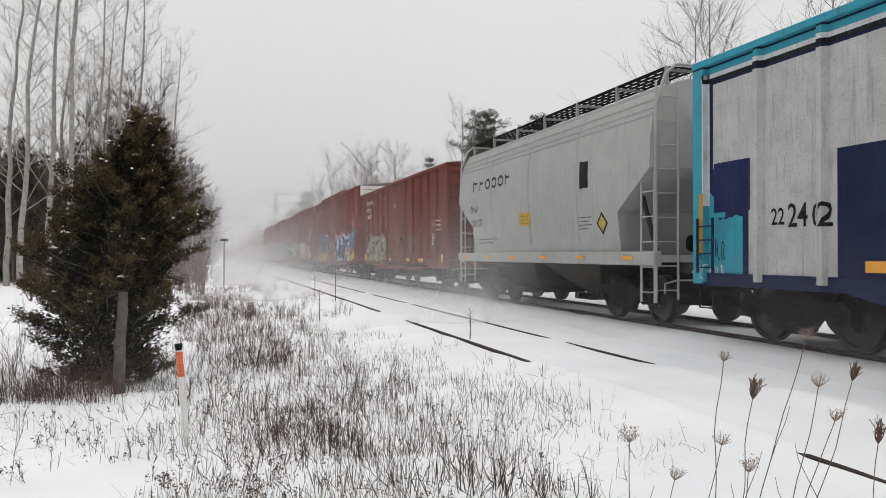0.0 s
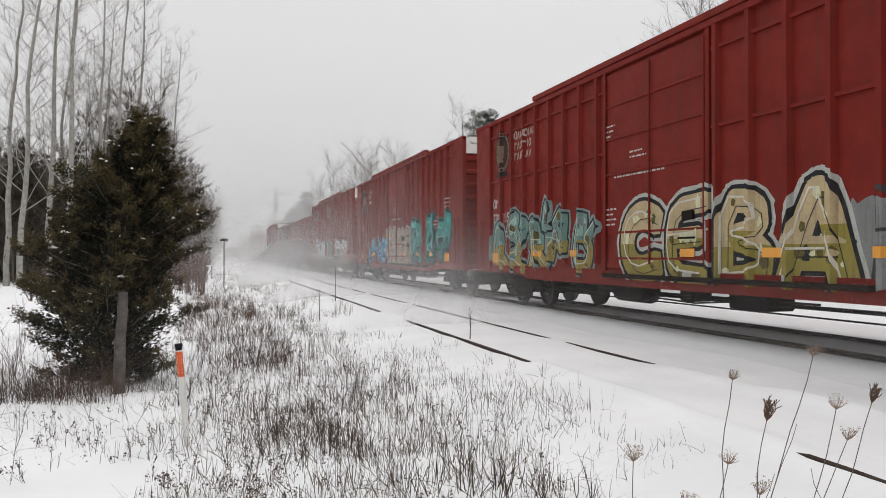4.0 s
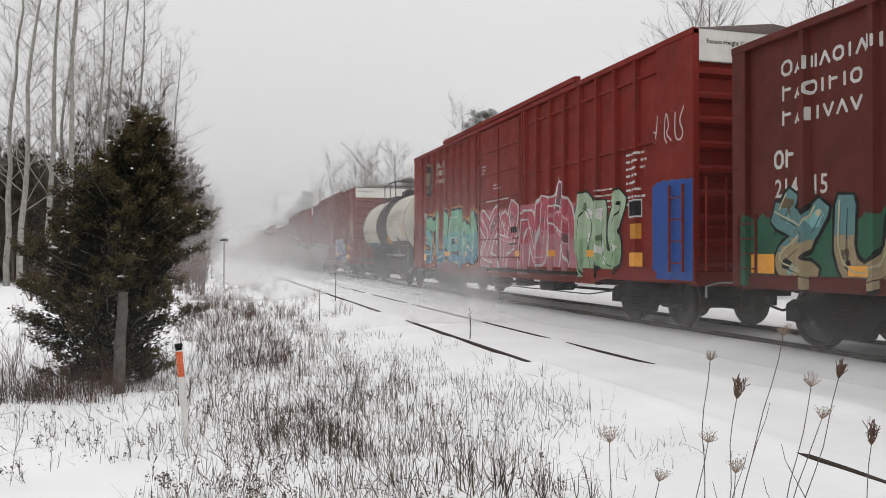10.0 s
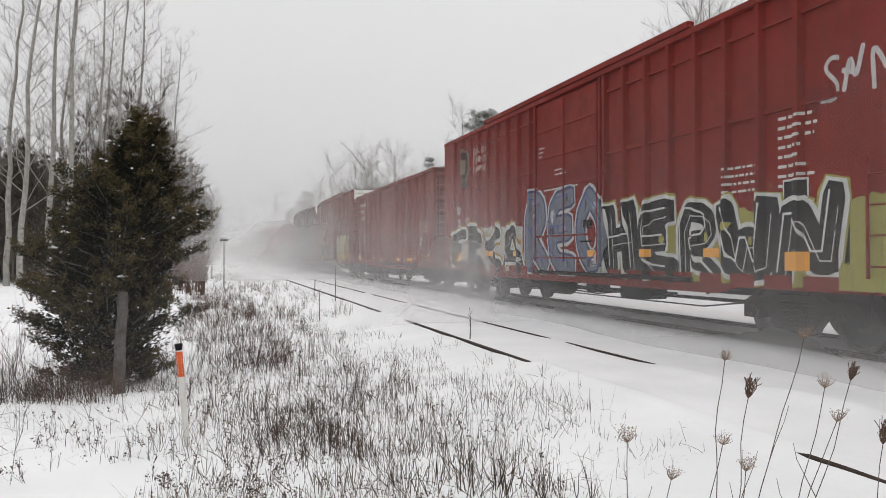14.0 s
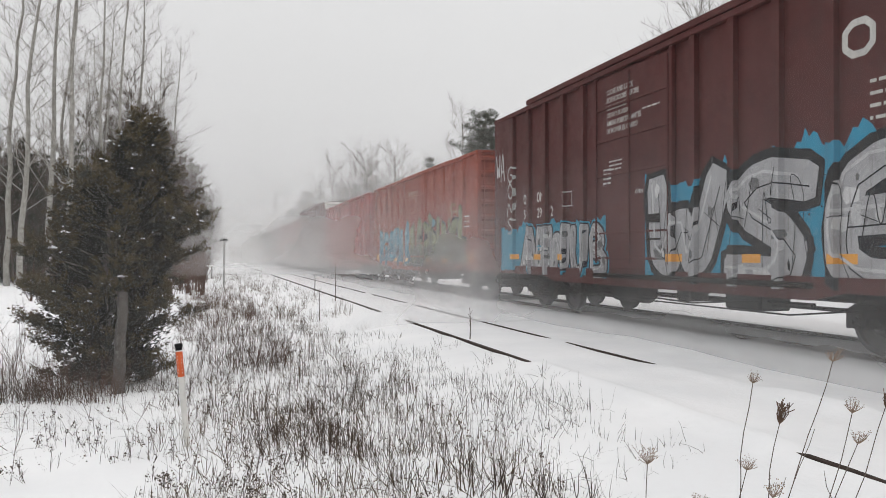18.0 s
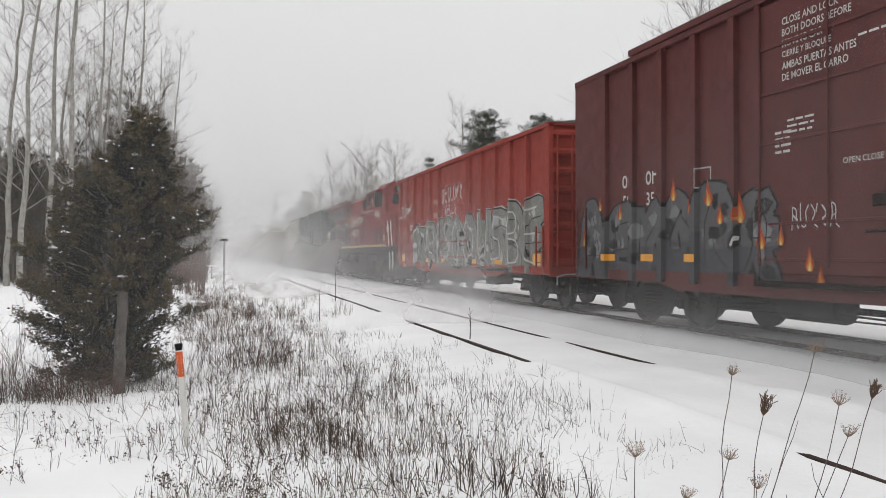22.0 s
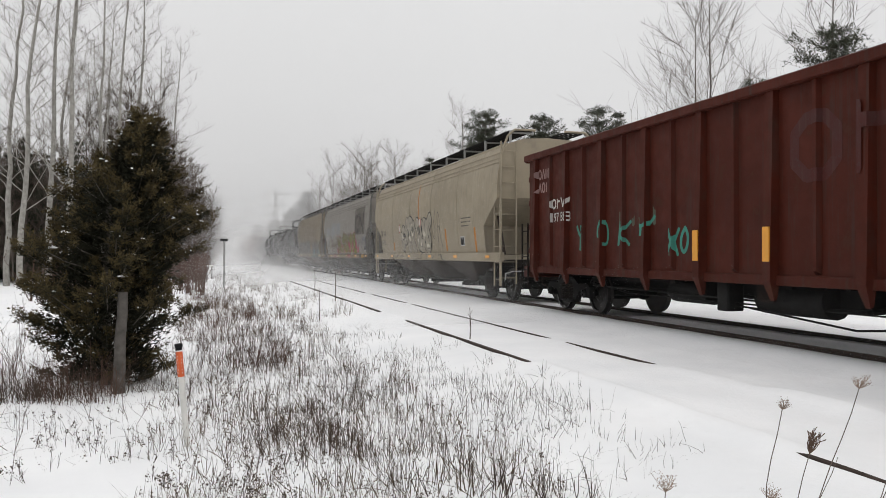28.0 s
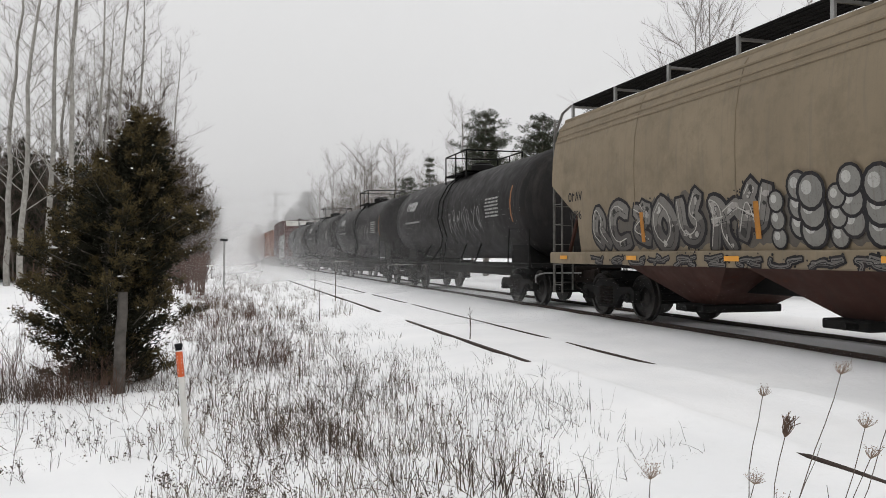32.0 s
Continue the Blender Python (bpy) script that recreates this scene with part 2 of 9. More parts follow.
def bars(side, parent, u, z, rows, paint, seed=0, h=0.055, pitch=0.10, name="lettering"):
    """Small print that cannot be read: rows of plain bars; rows gives each row's width."""
    h *= 0.72
    g, rnd = Geo(), random.Random(seed)
    for i, w in enumerate(rows):
        x = u
        while x < u + w:
            k = min(rnd.uniform(0.05, 0.2), u + w - x)
            side.lay(g, [(x, z - i * pitch), (x + k, z - i * pitch), (x + k, z - i * pitch + h), (x, z - i * pitch + h)], 0.004)
            x += k + 0.035
    return part(name, g, paint, parent) if g.f else None


def patch(side, parent, u0, u1, z0, z1, paint, name="paint_patch", rag=0.0, seed=0, lift=0.003):
    """A flat painted patch; rag: how ragged its outline is."""
    g, rnd = Geo(), random.Random(seed)
    if rag == 0:
        side.lay(g, [(u0, z0), (u1, z0), (u1, z1), (u0, z1)], lift)
    else:
        k = max(2, int((u1 - u0) / 0.075))
        big = [rnd.uniform(0, 1) for _ in range(k // 6 + 3)]

        def wave(i):
            j, f = i // 6, (i % 6) / 6.0
            f = f * f * (3 - 2 * f)
            return big[j] * (1 - f) + big[j + 1] * f
        top = [z1 - rag * (0.72 * wave(i) + rnd.uniform(0, 0.28)) for i in range(k + 1)]
        low = [z0 + rnd.uniform(0, rag * 0.15) for _ in range(k + 1)]
        for i in range(k):
            a, b = u0 + (u1 - u0) * i / k, u0 + (u1 - u0) * (i + 1) / k
            side.lay(g, [(a, low[i]), (b, low[i + 1]), (b, top[i + 1]), (a, top[i])], lift)
    return part(name, g, paint, parent) if g.f else None


SHAPES = {                    # plain marks: ring, wedge, pair of bars, bar, bar with a block, upturned wedge
    "o": [[(0.30, 0), (0.02, 0.25), (0.02, 0.75), (0.30, 1), (0.72, 1), (0.98, 0.75), (0.98, 0.25), (0.72, 0), (0.30, 0)]],
    "w": [[(0.0, 0), (0.5, 1), (1.0, 0)]],
    "m": [[(0.05, 0), (0.05, 1)], [(0.5, 0.1), (0.5, 0.9)], [(0.95, 0), (0.95, 1)]],
    "i": [[(0.5, 0), (0.5, 1)]],
    "p": [[(0.12, 0), (0.12, 1)], [(0.12, 0.75), (0.85, 0.75)]],
    "v": [[(0.0, 1), (0.5, 0), (1.0, 1)]],
}
NAMES = {(8, 7, 7): ("owmwoiwm", "pwoipio", "pwiivwv"), (8,): ("owmwoiwm",), (7,): ("pwoipio",), (6,): ("ppooop",), (4,): ("opwv",), (3, 3): ("owm", "woi"), (2,): ("op",)}


def blocks(side, parent, u, z, h, counts, paint, pitch=1.25, w=0.62, name="company_lettering"):
    """A company's name as plain strokes of the letters' size, a row for each word."""
    g, order = Geo(), 0
    for i, row in enumerate(NAMES[counts]):
        x = u
        for j, ch in enumerate(row):
            k = h if (j == 0 or len(row) < 5) else h * 0.84
            b = k * w * (0.45 if ch == "i" else 1.0)
            for line in SHAPES[ch]:
                for q in ribbon([(x + px * b, z - i * h * pitch + k * (0.09 + 0.82 * py)) for px, py in line], h * 0.19):
                    side.lay(g, q, 0.004 + order * 0.00002)
                    order += 1
            x += b + h * w * 0.40
    return part(name, g, paint, parent)


def tag(side, parent, word, u0, u1, z0, z1, colour, w=0.06, seed=0):
    """Single strokes of spray paint shaped like loose letters."""
    rnd, g, order = random.Random(seed), Geo(), 0
    k = (u1 - u0) / len(word)
    for i, ch in enumerate(word):
        lean, drop = rnd.uniform(-0.15, 0.15), rnd.uniform(-0.08, 0.08)
        for st in STROKES[ch]:
            pts = [(u0 + k * (i + 0.08 + 0.8 * x + lean * (y - 0.5)), z0 + (z1 - z0) * (y + drop)) for x, y in st]
            for q in ribbon(curved(pts, 2), w * rnd.uniform(0.8, 1.1)):
                side.lay(g, q, 0.006 + order * 0.00003)
                order += 1
    return part("graffiti_lettering", g, spray(*colour), parent)


def bubbles(side, parent, spots, fill, edge, shine):
    """Overlapping painted balls, each with a dark rim and a pale spot; spots: (u, z, radius)."""
    g = Geo()
    for i, (u, z, r) in enumerate(spots):
        for k, (s, dx) in enumerate(((1.0, 0.0), (0.80, 0.0), (0.36, -0.25))):
            g.slot = (1, 0, 2)[k]
            side.lay(g, [(u + r * dx + r * s * math.cos(0.4488 * j), z - r * dx * 0.8 + r * s * math.sin(0.4488 * j)) for j in range(14)], 0.0262 + i * 0.0007 + k * 0.0002)
    return part("graffiti_lettering", g, [spray(*fill), spray(*edge), spray(*shine)], parent)


def flames(side, parent, spots, seed=0):
    """Small painted flames; spots: (u, z, height)."""
    rnd, g = random.Random(seed), Geo()
    for i, (u, z, h) in enumerate(spots):
        for k, (s, slot) in enumerate(((1.0, 0), (0.62, 1), (0.30, 2))):
            g.slot = slot
            bend = rnd.uniform(-0.12, 0.12) * h
            side.lay(g, [(u - 0.26 * h * s, z + 0.2 * h * s), (u - 0.1 * h * s, z), (u + 0.16 * h * s, z), (u + 0.27 * h * s, z + 0.25 * h * s), (u + 0.1 * h * s, z + 0.6 * h * s),
                         (u + bend, z + h * s), (u - 0.12 * h * s, z + 0.55 * h * s)], 0.027 + i * 0.0006 + k * 0.0002)
    return part("painted_flames", g, [spray(190, 84, 40), spray(226, 150, 60), spray(236, 214, 130)], parent)


def blot(side, parent, u, z, r, colour, seed=0):
    """A ragged spot of sprayed paint."""
    g, rnd = Geo(), random.Random(seed)
    pts = [(u + r * rnd.uniform(0.55, 1.2) * math.cos(k * 0.349), z + r * rnd.uniform(0.5, 1.25) * math.sin(k * 0.349)) for k in range(18)]
    for k in range(18):
        side.lay(g, [(u, z), pts[k], pts[(k + 1) % 18]], 0.009)
    return part("paint_blot", g, spray(*colour), parent)


STROKES = {
    "A": [[(0, 0), (0.42, 1), (0.6, 1), (1, 0)], [(0.2, 0.35), (0.8, 0.35)]],
    "B": [[(0.1, 0), (0.1, 1), (0.75, 0.95), (0.8, 0.62), (0.15, 0.52), (0.9, 0.4), (0.85, 0.05), (0.1, 0)]],
    "C": [[(0.95, 0.85), (0.55, 1), (0.12, 0.8), (0.05, 0.3), (0.4, 0), (0.95, 0.12)]],
    "D": [[(0.1, 0), (0.1, 1), (0.65, 0.92), (0.92, 0.5), (0.65, 0.05), (0.1, 0)]],
    "E": [[(0.95, 1), (0.2, 0.95), (0.08, 0.5), (0.2, 0.05), (0.95, 0)], [(0.1, 0.52), (0.8, 0.55)]],
    "G": [[(0.92, 0.88), (0.5, 1), (0.1, 0.75), (0.08, 0.25), (0.5, 0), (0.9, 0.1), (0.9, 0.48), (0.5, 0.48)]],
    "H": [[(0.08, 0), (0.12, 1)], [(0.9, 0), (0.86, 1)], [(0.1, 0.5), (0.88, 0.55)]],
    "I": [[(0.5, 0), (0.5, 1)], [(0.2, 1), (0.8, 1)]],
    "K": [[(0.1, 0), (0.1, 1)], [(0.9, 1), (0.2, 0.5), (0.95, 0)]],
    "L": [[(0.12, 1), (0.12, 0.05), (0.95, 0.08)]],
    "N": [[(0.06, 0), (0.12, 1), (0.86, 0.02), (0.92, 1)]],
    "O": [[(0.5, 1), (0.08, 0.7), (0.1, 0.25), (0.5, 0), (0.9, 0.28), (0.9, 0.72), (0.5, 1)]],
    "R": [[(0.1, 0), (0.1, 1), (0.78, 0.95), (0.85, 0.6), (0.2, 0.48), (0.98, 0)]],
    "S": [[(0.95, 0.9), (0.4, 1), (0.08, 0.75), (0.85, 0.38), (0.75, 0.05), (0.05, 0.08)]],
    "T": [[(0, 0.95), (1, 0.98)], [(0.5, 0.95), (0.48, 0)]],
    "U": [[(0.08, 1), (0.1, 0.25), (0.45, 0), (0.85, 0.2), (0.9, 1)]],
    "W": [[(0, 1), (0.22, 0), (0.5, 0.7), (0.76, 0), (1, 1)]],
    "X": [[(0, 1), (1, 0)], [(0, 0), (1, 1)]],
    "Y": [[(0, 1), (0.5, 0.5), (1, 1)], [(0.5, 0.5), (0.45, 0)]],
    "1": [[(0.1, 0.2), (0.35, 0.95), (0.6, 0.3), (0.9, 1)], [(0.05, 0.6), (0.7, 0.5)]],
    "2": [[(0.9, 0.05), (0.2, 0.25), (0.8, 0.6), (0.15, 0.95)], [(0.8, 0.6), (0.98, 0.98)]],
    "3": [[(0.1, 0.9), (0.15, 0.15), (0.6, 0), (0.85, 0.4), (0.5, 0.7), (0.95, 1)]],
    "4": [[(0.1, 0), (0.3, 0.55), (0.1, 1), (0.7, 0.85), (0.6, 0.3), (0.95, 0)], [(0.3, 0.55), (0.75, 0.5)]],
    "5": [[(0.5, 0), (0.15, 0.4), (0.45, 1), (0.85, 0.65), (0.55, 0.35), (0.95, 0.05)]],
}


def curved(pts, rounds=2):
    """The line with its corners cut, so that it runs in curves."""
    for _ in range(rounds):
        if len(pts) < 3:
            return pts
        out = [pts[0]]
        for p, q in zip(pts, pts[1:]):
            out += [(p[0] * 0.75 + q[0] * 0.25, p[1] * 0.75 + q[1] * 0.25), (p[0] * 0.25 + q[0] * 0.75, p[1] * 0.25 + q[1] * 0.75)]
        pts = out + [pts[-1]]
    return pts


def ribbon(pts, w):
    """Quads of a broad stroke along a line, with cut corners."""
    out = []
    for (x0, y0), (x1, y1) in zip(pts, pts[1:]):
        dx, dy = x1 - x0, y1 - y0
        k = math.hypot(dx, dy) or 1.0
        dx, dy = dx / k, dy / k
        nx, ny, e = -dy * w / 2, dx * w / 2, w * 0.36
        out.append([(x0 - dx * e + nx * 0.72, y0 - dy * e + ny * 0.72), (x0 - dx * e - nx * 0.72, y0 - dy * e - ny * 0.72), (x0 - nx, y0 - ny),
                    (x1 - nx, y1 - ny), (x1 + dx * e - nx * 0.72, y1 + dy * e - ny * 0.72), (x1 + dx * e + nx * 0.72, y1 + dy * e + ny * 0.72),
                    (x1 + nx, y1 + ny), (x0 + nx, y0 + ny)])
    return out


def piece(side, parent, u0, u1, z0, z1, word, fills, edge, halo=None, shine=None, seed=0, weight=0.30, rim=0.07, haze=0.22, back=None):
    """A graffiti piece: broad strokes in fills (from low to high), an edge, a halo, shine lines, and a cloud behind."""
    rnd, g = random.Random(seed * 31 + 7), Geo()
    z1 -= 0.10
    tints = [tuple(int(c * 0.66) for c in fills[0]), tuple(min(240, int(c * 1.22 + 14)) for c in fills[-1])]
    cols = [*fills, edge] + ([halo] if halo else []) + ([shine] if shine else []) + ([back] if back else [])
    i_edge = len(fills)
    i_halo, i_shine = i_edge + 1, i_edge + 1 + bool(halo)
    i_back = len(cols) - 1
    n = len(word)
    pitch = (u1 - u0) / n
    hgt = z1 - z0
    wt = weight * min(pitch, hgt * 0.75)
    lines = []
    for i, ch in enumerate(word):
        wild = ch.isdigit()
        lean, lift, sc = rnd.uniform(-0.12, 0.12), rnd.uniform(-0.05, 0.05), rnd.uniform(0.92, 1.08)
        for st in STROKES[ch]:
            pts = []
            for x, y in st:
                if wild:
                    x, y = x + rnd.uniform(-0.12, 0.12), y + rnd.uniform(-0.10, 0.10)
                xx = u0 + pitch * (i + 0.5 + (x - 0.5) * 0.80 + lean * (y - 0.5))
                zz = z0 + hgt * (0.5 + lift + (y - 0.5) * 0.80 * sc)
                pts.append((xx, zz))
            lines.append(curved(pts, 2 if wild else 1))
        if wild and rnd.random() < 0.6:
            xx, zz = u0 + pitch * (i + rnd.uniform(0.3, 0.9)), z0 + hgt * rnd.uniform(0.55, 0.9)
            lines.append([(xx, zz), (xx + pitch * rnd.uniform(-0.3, 0.4), zz + hgt * rnd.uniform(0.1, 0.3))])
    if back:
        g.slot = i_back
        k = max(3, int((u1 - u0) / 0.3))
        hi = [z1 - rnd.uniform(0.0, 0.3 * hgt) for _ in range(k + 1)]
        for i in range(k):
            a, b = u0 + (u1 - u0) * i / k, u0 + (u1 - u0) * (i + 1) / k
            side.lay(g, [(a, z0), (b, z0), (b, hi[i + 1]), (a, hi[i])], 0.003)
    order, step = 0, 0.0028 / max(1, sum(len(p) for p in lines))
    broad = [wt * rnd.uniform(0.72, 1.22) for _ in lines]
    if halo:
        g.slot = i_halo
        for pts, b in zip(lines, broad):
            for q in ribbon(pts, b + 2 * (rim + haze * 0.32)):
                side.lay(g, [(x + rnd.gauss(0, 0.012), y + rnd.gauss(0, 0.012)) for x, y in q], 0.0045 + order * step)
                order += 1
    g.slot, order = i_edge, 0
    for pts, b in zip(lines, broad):
        for q in ribbon(pts, b + 2 * rim):
            side.lay(g, [(x + rnd.gauss(0, 0.006), y + rnd.gauss(0, 0.006)) for x, y in q], 0.009 + order * step)
            order += 1
    for pts, b in zip(lines, broad):      # overspray and drips along the edge
        for _ in range(5):
            x, y = rnd.choice(pts)
            w, r = rnd.uniform(0, 6.283), rnd.uniform(0.010, 0.030)
            x, y = x + math.cos(w) * (b * 0.5 + rim + rnd.uniform(0.0, 0.06)), y + math.sin(w) * (b * 0.5 + rim + rnd.uniform(0.0, 0.06))
            g.slot = i_edge if rnd.random() < 0.6 or not halo else i_halo
            side.lay(g, [(x + r * rnd.uniform(0.6, 1.2) * math.cos(k * 1.257), y + r * rnd.uniform(0.6, 1.2) * math.sin(k * 1.257)) for k in range(5)], 0.0118)
        if rnd.random() < 0.3:
            x, y = min(pts, key=lambda p: p[1])
            d, t = rnd.uniform(0.10, 0.30), rnd.uniform(0.006, 0.012)
            g.slot = i_edge
            side.lay(g, [(x - t, y - b * 0.4 - d), (x + t, y - b * 0.4 - d), (x + t, y), (x - t, y)], 0.0122)
    order = 0
    k = len(fills)
    for pts, br in zip(lines, broad):
        for q in ribbon(pts, br):
            shift = rnd.uniform(-0.10, 0.10) * hgt
            for b in range(k):
                g.slot = b
                lo, hi = z0 + shift + hgt * (b / k if b else -1), z0 + shift + hgt * ((b + 1) / k if b < k - 1 else 2)
                bit = clip(q, 1, lo, hi) if k > 1 else q
                if bit:
                    side.lay(g, bit, 0.0135 + order * step)
            order += 1
    order = 0
    for pts in lines:
        for _ in range(7):
            s = rnd.randrange(len(pts) - 1)
            f = rnd.random()
            cx, cz = pts[s][0] + (pts[s + 1][0] - pts[s][0]) * f, pts[s][1] + (pts[s + 1][1] - pts[s][1]) * f
            g.slot = len(cols) + rnd.randrange(2) if rnd.random() < 0.75 else rnd.randrange(len(cols))
            size, sq = wt * rnd.uniform(0.10, 0.40), rnd.uniform(0.4, 1.6)
            turn = rnd.uniform(0, 6.283)
            q = [(cx + size * sq * rnd.uniform(0.5, 1) * math.cos(w + turn), cz + size * rnd.uniform(0.5, 1) * math.sin(w + turn)) for w in (0.3, 1.5, 2.6, 3.9, 5.2)]
            side.lay(g, q, 0.0175 + order * step)
            order += 1
    thin = max(0.010, wt * 0.035)
    g.slot = i_edge
    for pts in lines:                     # inner line work
        off = wt * rnd.uniform(0.10, 0.24)
        for q in ribbon([(x + off * 0.7, y - off) for x, y in pts], thin):
            side.lay(g, q, 0.0205)
    if shine:
        g.slot, order = i_shine, 0
        for pts in lines:
            off = wt * 0.27
            for q in ribbon([(x - off, y + off * 0.6) for x, y in pts], max(0.018, wt * 0.075)):
                side.lay(g, q, 0.0215 + order * step)
                order += 1
    return part("graffiti_lettering", g, [spray(*c) for c in cols + tints], parent)


def scrawl(side, parent, u0, u1, z0, z1, n, colour, seed=0, w=0.045, lift=0.005):
    """Thin hand-sprayed lines."""
    rnd, g, order = random.Random(seed), Geo(), 0
    keys = list("12345")
    for i in range(n):
        a = u0 + (u1 - u0) * i / n
        k = (u1 - u0) / n
        for st in STROKES[rnd.choice(keys)]:
            pts = [(a + k * (0.1 + 0.85 * x + rnd.uniform(-.1, .1)), z0 + (z1 - z0) * (y + rnd.uniform(-.12, .12))) for x, y in st]
            for q in ribbon(curved(pts, 2), w * rnd.uniform(0.45, 0.75)):
                side.lay(g, q, lift + order * 0.00003)
                order += 1
    return part("graffiti_lettering", g, spray(*colour), parent)

# ---- ground, tracks ----
SNOW, n_, l_, p_ = shader("snow")
v_ = coords(n_, l_, spread=False)
s1, s2, s3 = noise_tex(n_, l_, v_, 0.7, 4), noise_tex(n_, l_, v_, 9.0, 5, 0.65), noise_tex(n_, l_, v_, 120.0, 2)
c_ = blend(n_, l_, span(n_, l_, s1, 0.35, 0.65), (0.83, 0.835, 0.845), (0.90, 0.90, 0.905))
c_ = blend(n_, l_, span(n_, l_, s2, 0.60, 0.80, 0.0, 0.25), c_, (0.70, 0.69, 0.68))
l_.new(c_, p_.inputs["Base Color"])
p_.inputs["Roughness"].default_value = 0.85
p_.inputs["Specular IOR Level"].default_value = 0.2
h_ = n_.new("ShaderNodeMath")
h_.operation = "ADD"
l_.new(span(n_, l_, s2, 0, 1, 0, 1.0), h_.inputs[0])
l_.new(span(n_, l_, s3, 0, 1, 0, 0.12), h_.inputs[1])
bumped(n_, l_, p_, h_.outputs[0], 0.35, 0.04)


def lumps(x, y, size, seed):
    """Smooth random heights between -1 and 1 over the plan, as numpy arrays."""
    rs = np.random.RandomState(seed)
    tab = rs.rand(64, 64) * 2 - 1
    gx, gy = x / size, y / size
    ix, iy = np.floor(gx).astype(int), np.floor(gy).astype(int)
    fx, fy = gx - ix, gy - iy
    fx, fy = fx * fx * (3 - 2 * fx), fy * fy * (3 - 2 * fy)
    a, b = tab[ix % 64, iy % 64], tab[(ix + 1) % 64, iy % 64]
    c, d = tab[ix % 64, (iy + 1) % 64], tab[(ix + 1) % 64, (iy + 1) % 64]
    return (a * (1 - fx) + b * fx) * (1 - fy) + (c * (1 - fx) + d * fx) * fy


def ramp(x, a, b):
    t = np.clip((x - a) / (b - a), 0, 1)
    return t * t * (3 - 2 * t)


def ground_z(x, y):
    x, y = np.asarray(x, float), np.asarray(y, float)
    z = np.full(np.broadcast(x, y).shape, -0.40)
    z = z + 0.20 * ramp(x, 2.2, 3.9)                          # shoulder of the siding
    z = z + 0.035 * ramp(x, 3.9, 4.35)
    z = z - 0.02 * ramp(x, 5.9, 7.2) + 0.125 * ramp(x, 6.6, 8.1)
    z = z - 0.30 * ramp(x, 12.2, 15.0) + 0.5 * ramp(x, 17, 40)  # ditch and bank beyond the main track
    z = z - 0.25 * ramp(-x, 3.0, 9.0)
    soft = 0.06 * lumps(x, y, 2.3, 1) + 0.03 * lumps(x, y, 0.7, 2)
    verge = 1 - ramp(x, 3.0, 4.0) + ramp(x, 12.0, 14.0)
    z = z + soft * verge + 0.012 * lumps(x, y, 0.9, 3) * (1 - verge)
    rail = np.exp(-((x - (SIDING_X - GAUGE)) / 0.16) ** 2)    # drifts that bury the siding's near rail
    z = z + 0.07 * rail * (ramp(y, 17.0, 17.8) * (1 - ramp(y, 19.6, 20.4)) + ramp(y, 4.7, 5.3) * (1 - ramp(y, 9.6, 10.4)))
    z = z + 0.022 * rail * (1 - ramp(y, 4.4, 5.2))
    rail = np.exp(-((x - (SIDING_X + GAUGE)) / 0.2) ** 2)
    z = z + 0.06 * rail * ramp(lumps(x * 0, y, 2.1, 5), 0.35, 0.75) * (1 - ramp(y, 40, 60))
    z = z + 0.05 * rail * (1 - ramp(y, 8.6, 10.0))
    for e in (-1, 1):                                         # swept bare beside the main track's rails
        z = z - 0.030 * np.exp(-((x - TRACK_X - e * (GAUGE - 0.2)) / 0.25) ** 2)
    return z


def grid_axis(dense0, dense1, step, lo, hi, grow=1.18):
    mid = list(np.arange(dense0, dense1 + step / 2, step))
    up, s = [], step
    while (up[-1] if up else dense1) < hi:
        s *= grow
        up.append((up[-1] if up else dense1) + s)
    dn, s = [], step
    while (dn[-1] if dn else dense0) > lo:
        s *= grow
        dn.append((dn[-1] if dn else dense0) - s)
    return np.array(dn[::-1] + mid + up)


gx_, gy_ = grid_axis(-5.0, 11.0, 0.11, -2500, 2500, 1.12), grid_axis(2.0, 30.0, 0.14, -1500, 4000, 1.06)
GX, GY = np.meshgrid(gx_, gy_)
GZ = ground_z(GX, GY)
g_me = bpy.data.meshes.new("ground")
nx_, ny_ = len(gx_), len(gy_)
ii = np.arange((ny_ - 1) * nx_).reshape(ny_ - 1, nx_)[:, :-1].ravel()
g_me.from_pydata(np.stack([GX.ravel(), GY.ravel(), GZ.ravel()], 1).tolist(), [],
                 np.stack([ii, ii + 1, ii + nx_ + 1, ii + nx_], 1).tolist())
g_me.polygons.foreach_set("use_smooth", [True] * len(g_me.polygons))
g_me.materials.append(SNOW)
tagged(new("ground", g_me), "snow-covered ground along two railway tracks", "snow", kind="structure")

RAILM = plain("rusty_rail_steel", (0.050, 0.036, 0.030), 0.7, 0.0, 0.4, 8.0, 0.2)
RAILTOP = plain("polished_rail_head", (0.35, 0.34, 0.33), 0.3, 0.9, 0.2, 10.0, 0.0)
TIE = plain("dark_creosoted_timber", (0.045, 0.036, 0.030), 0.85, 0.0, 0.4, 6.0, 0.4)


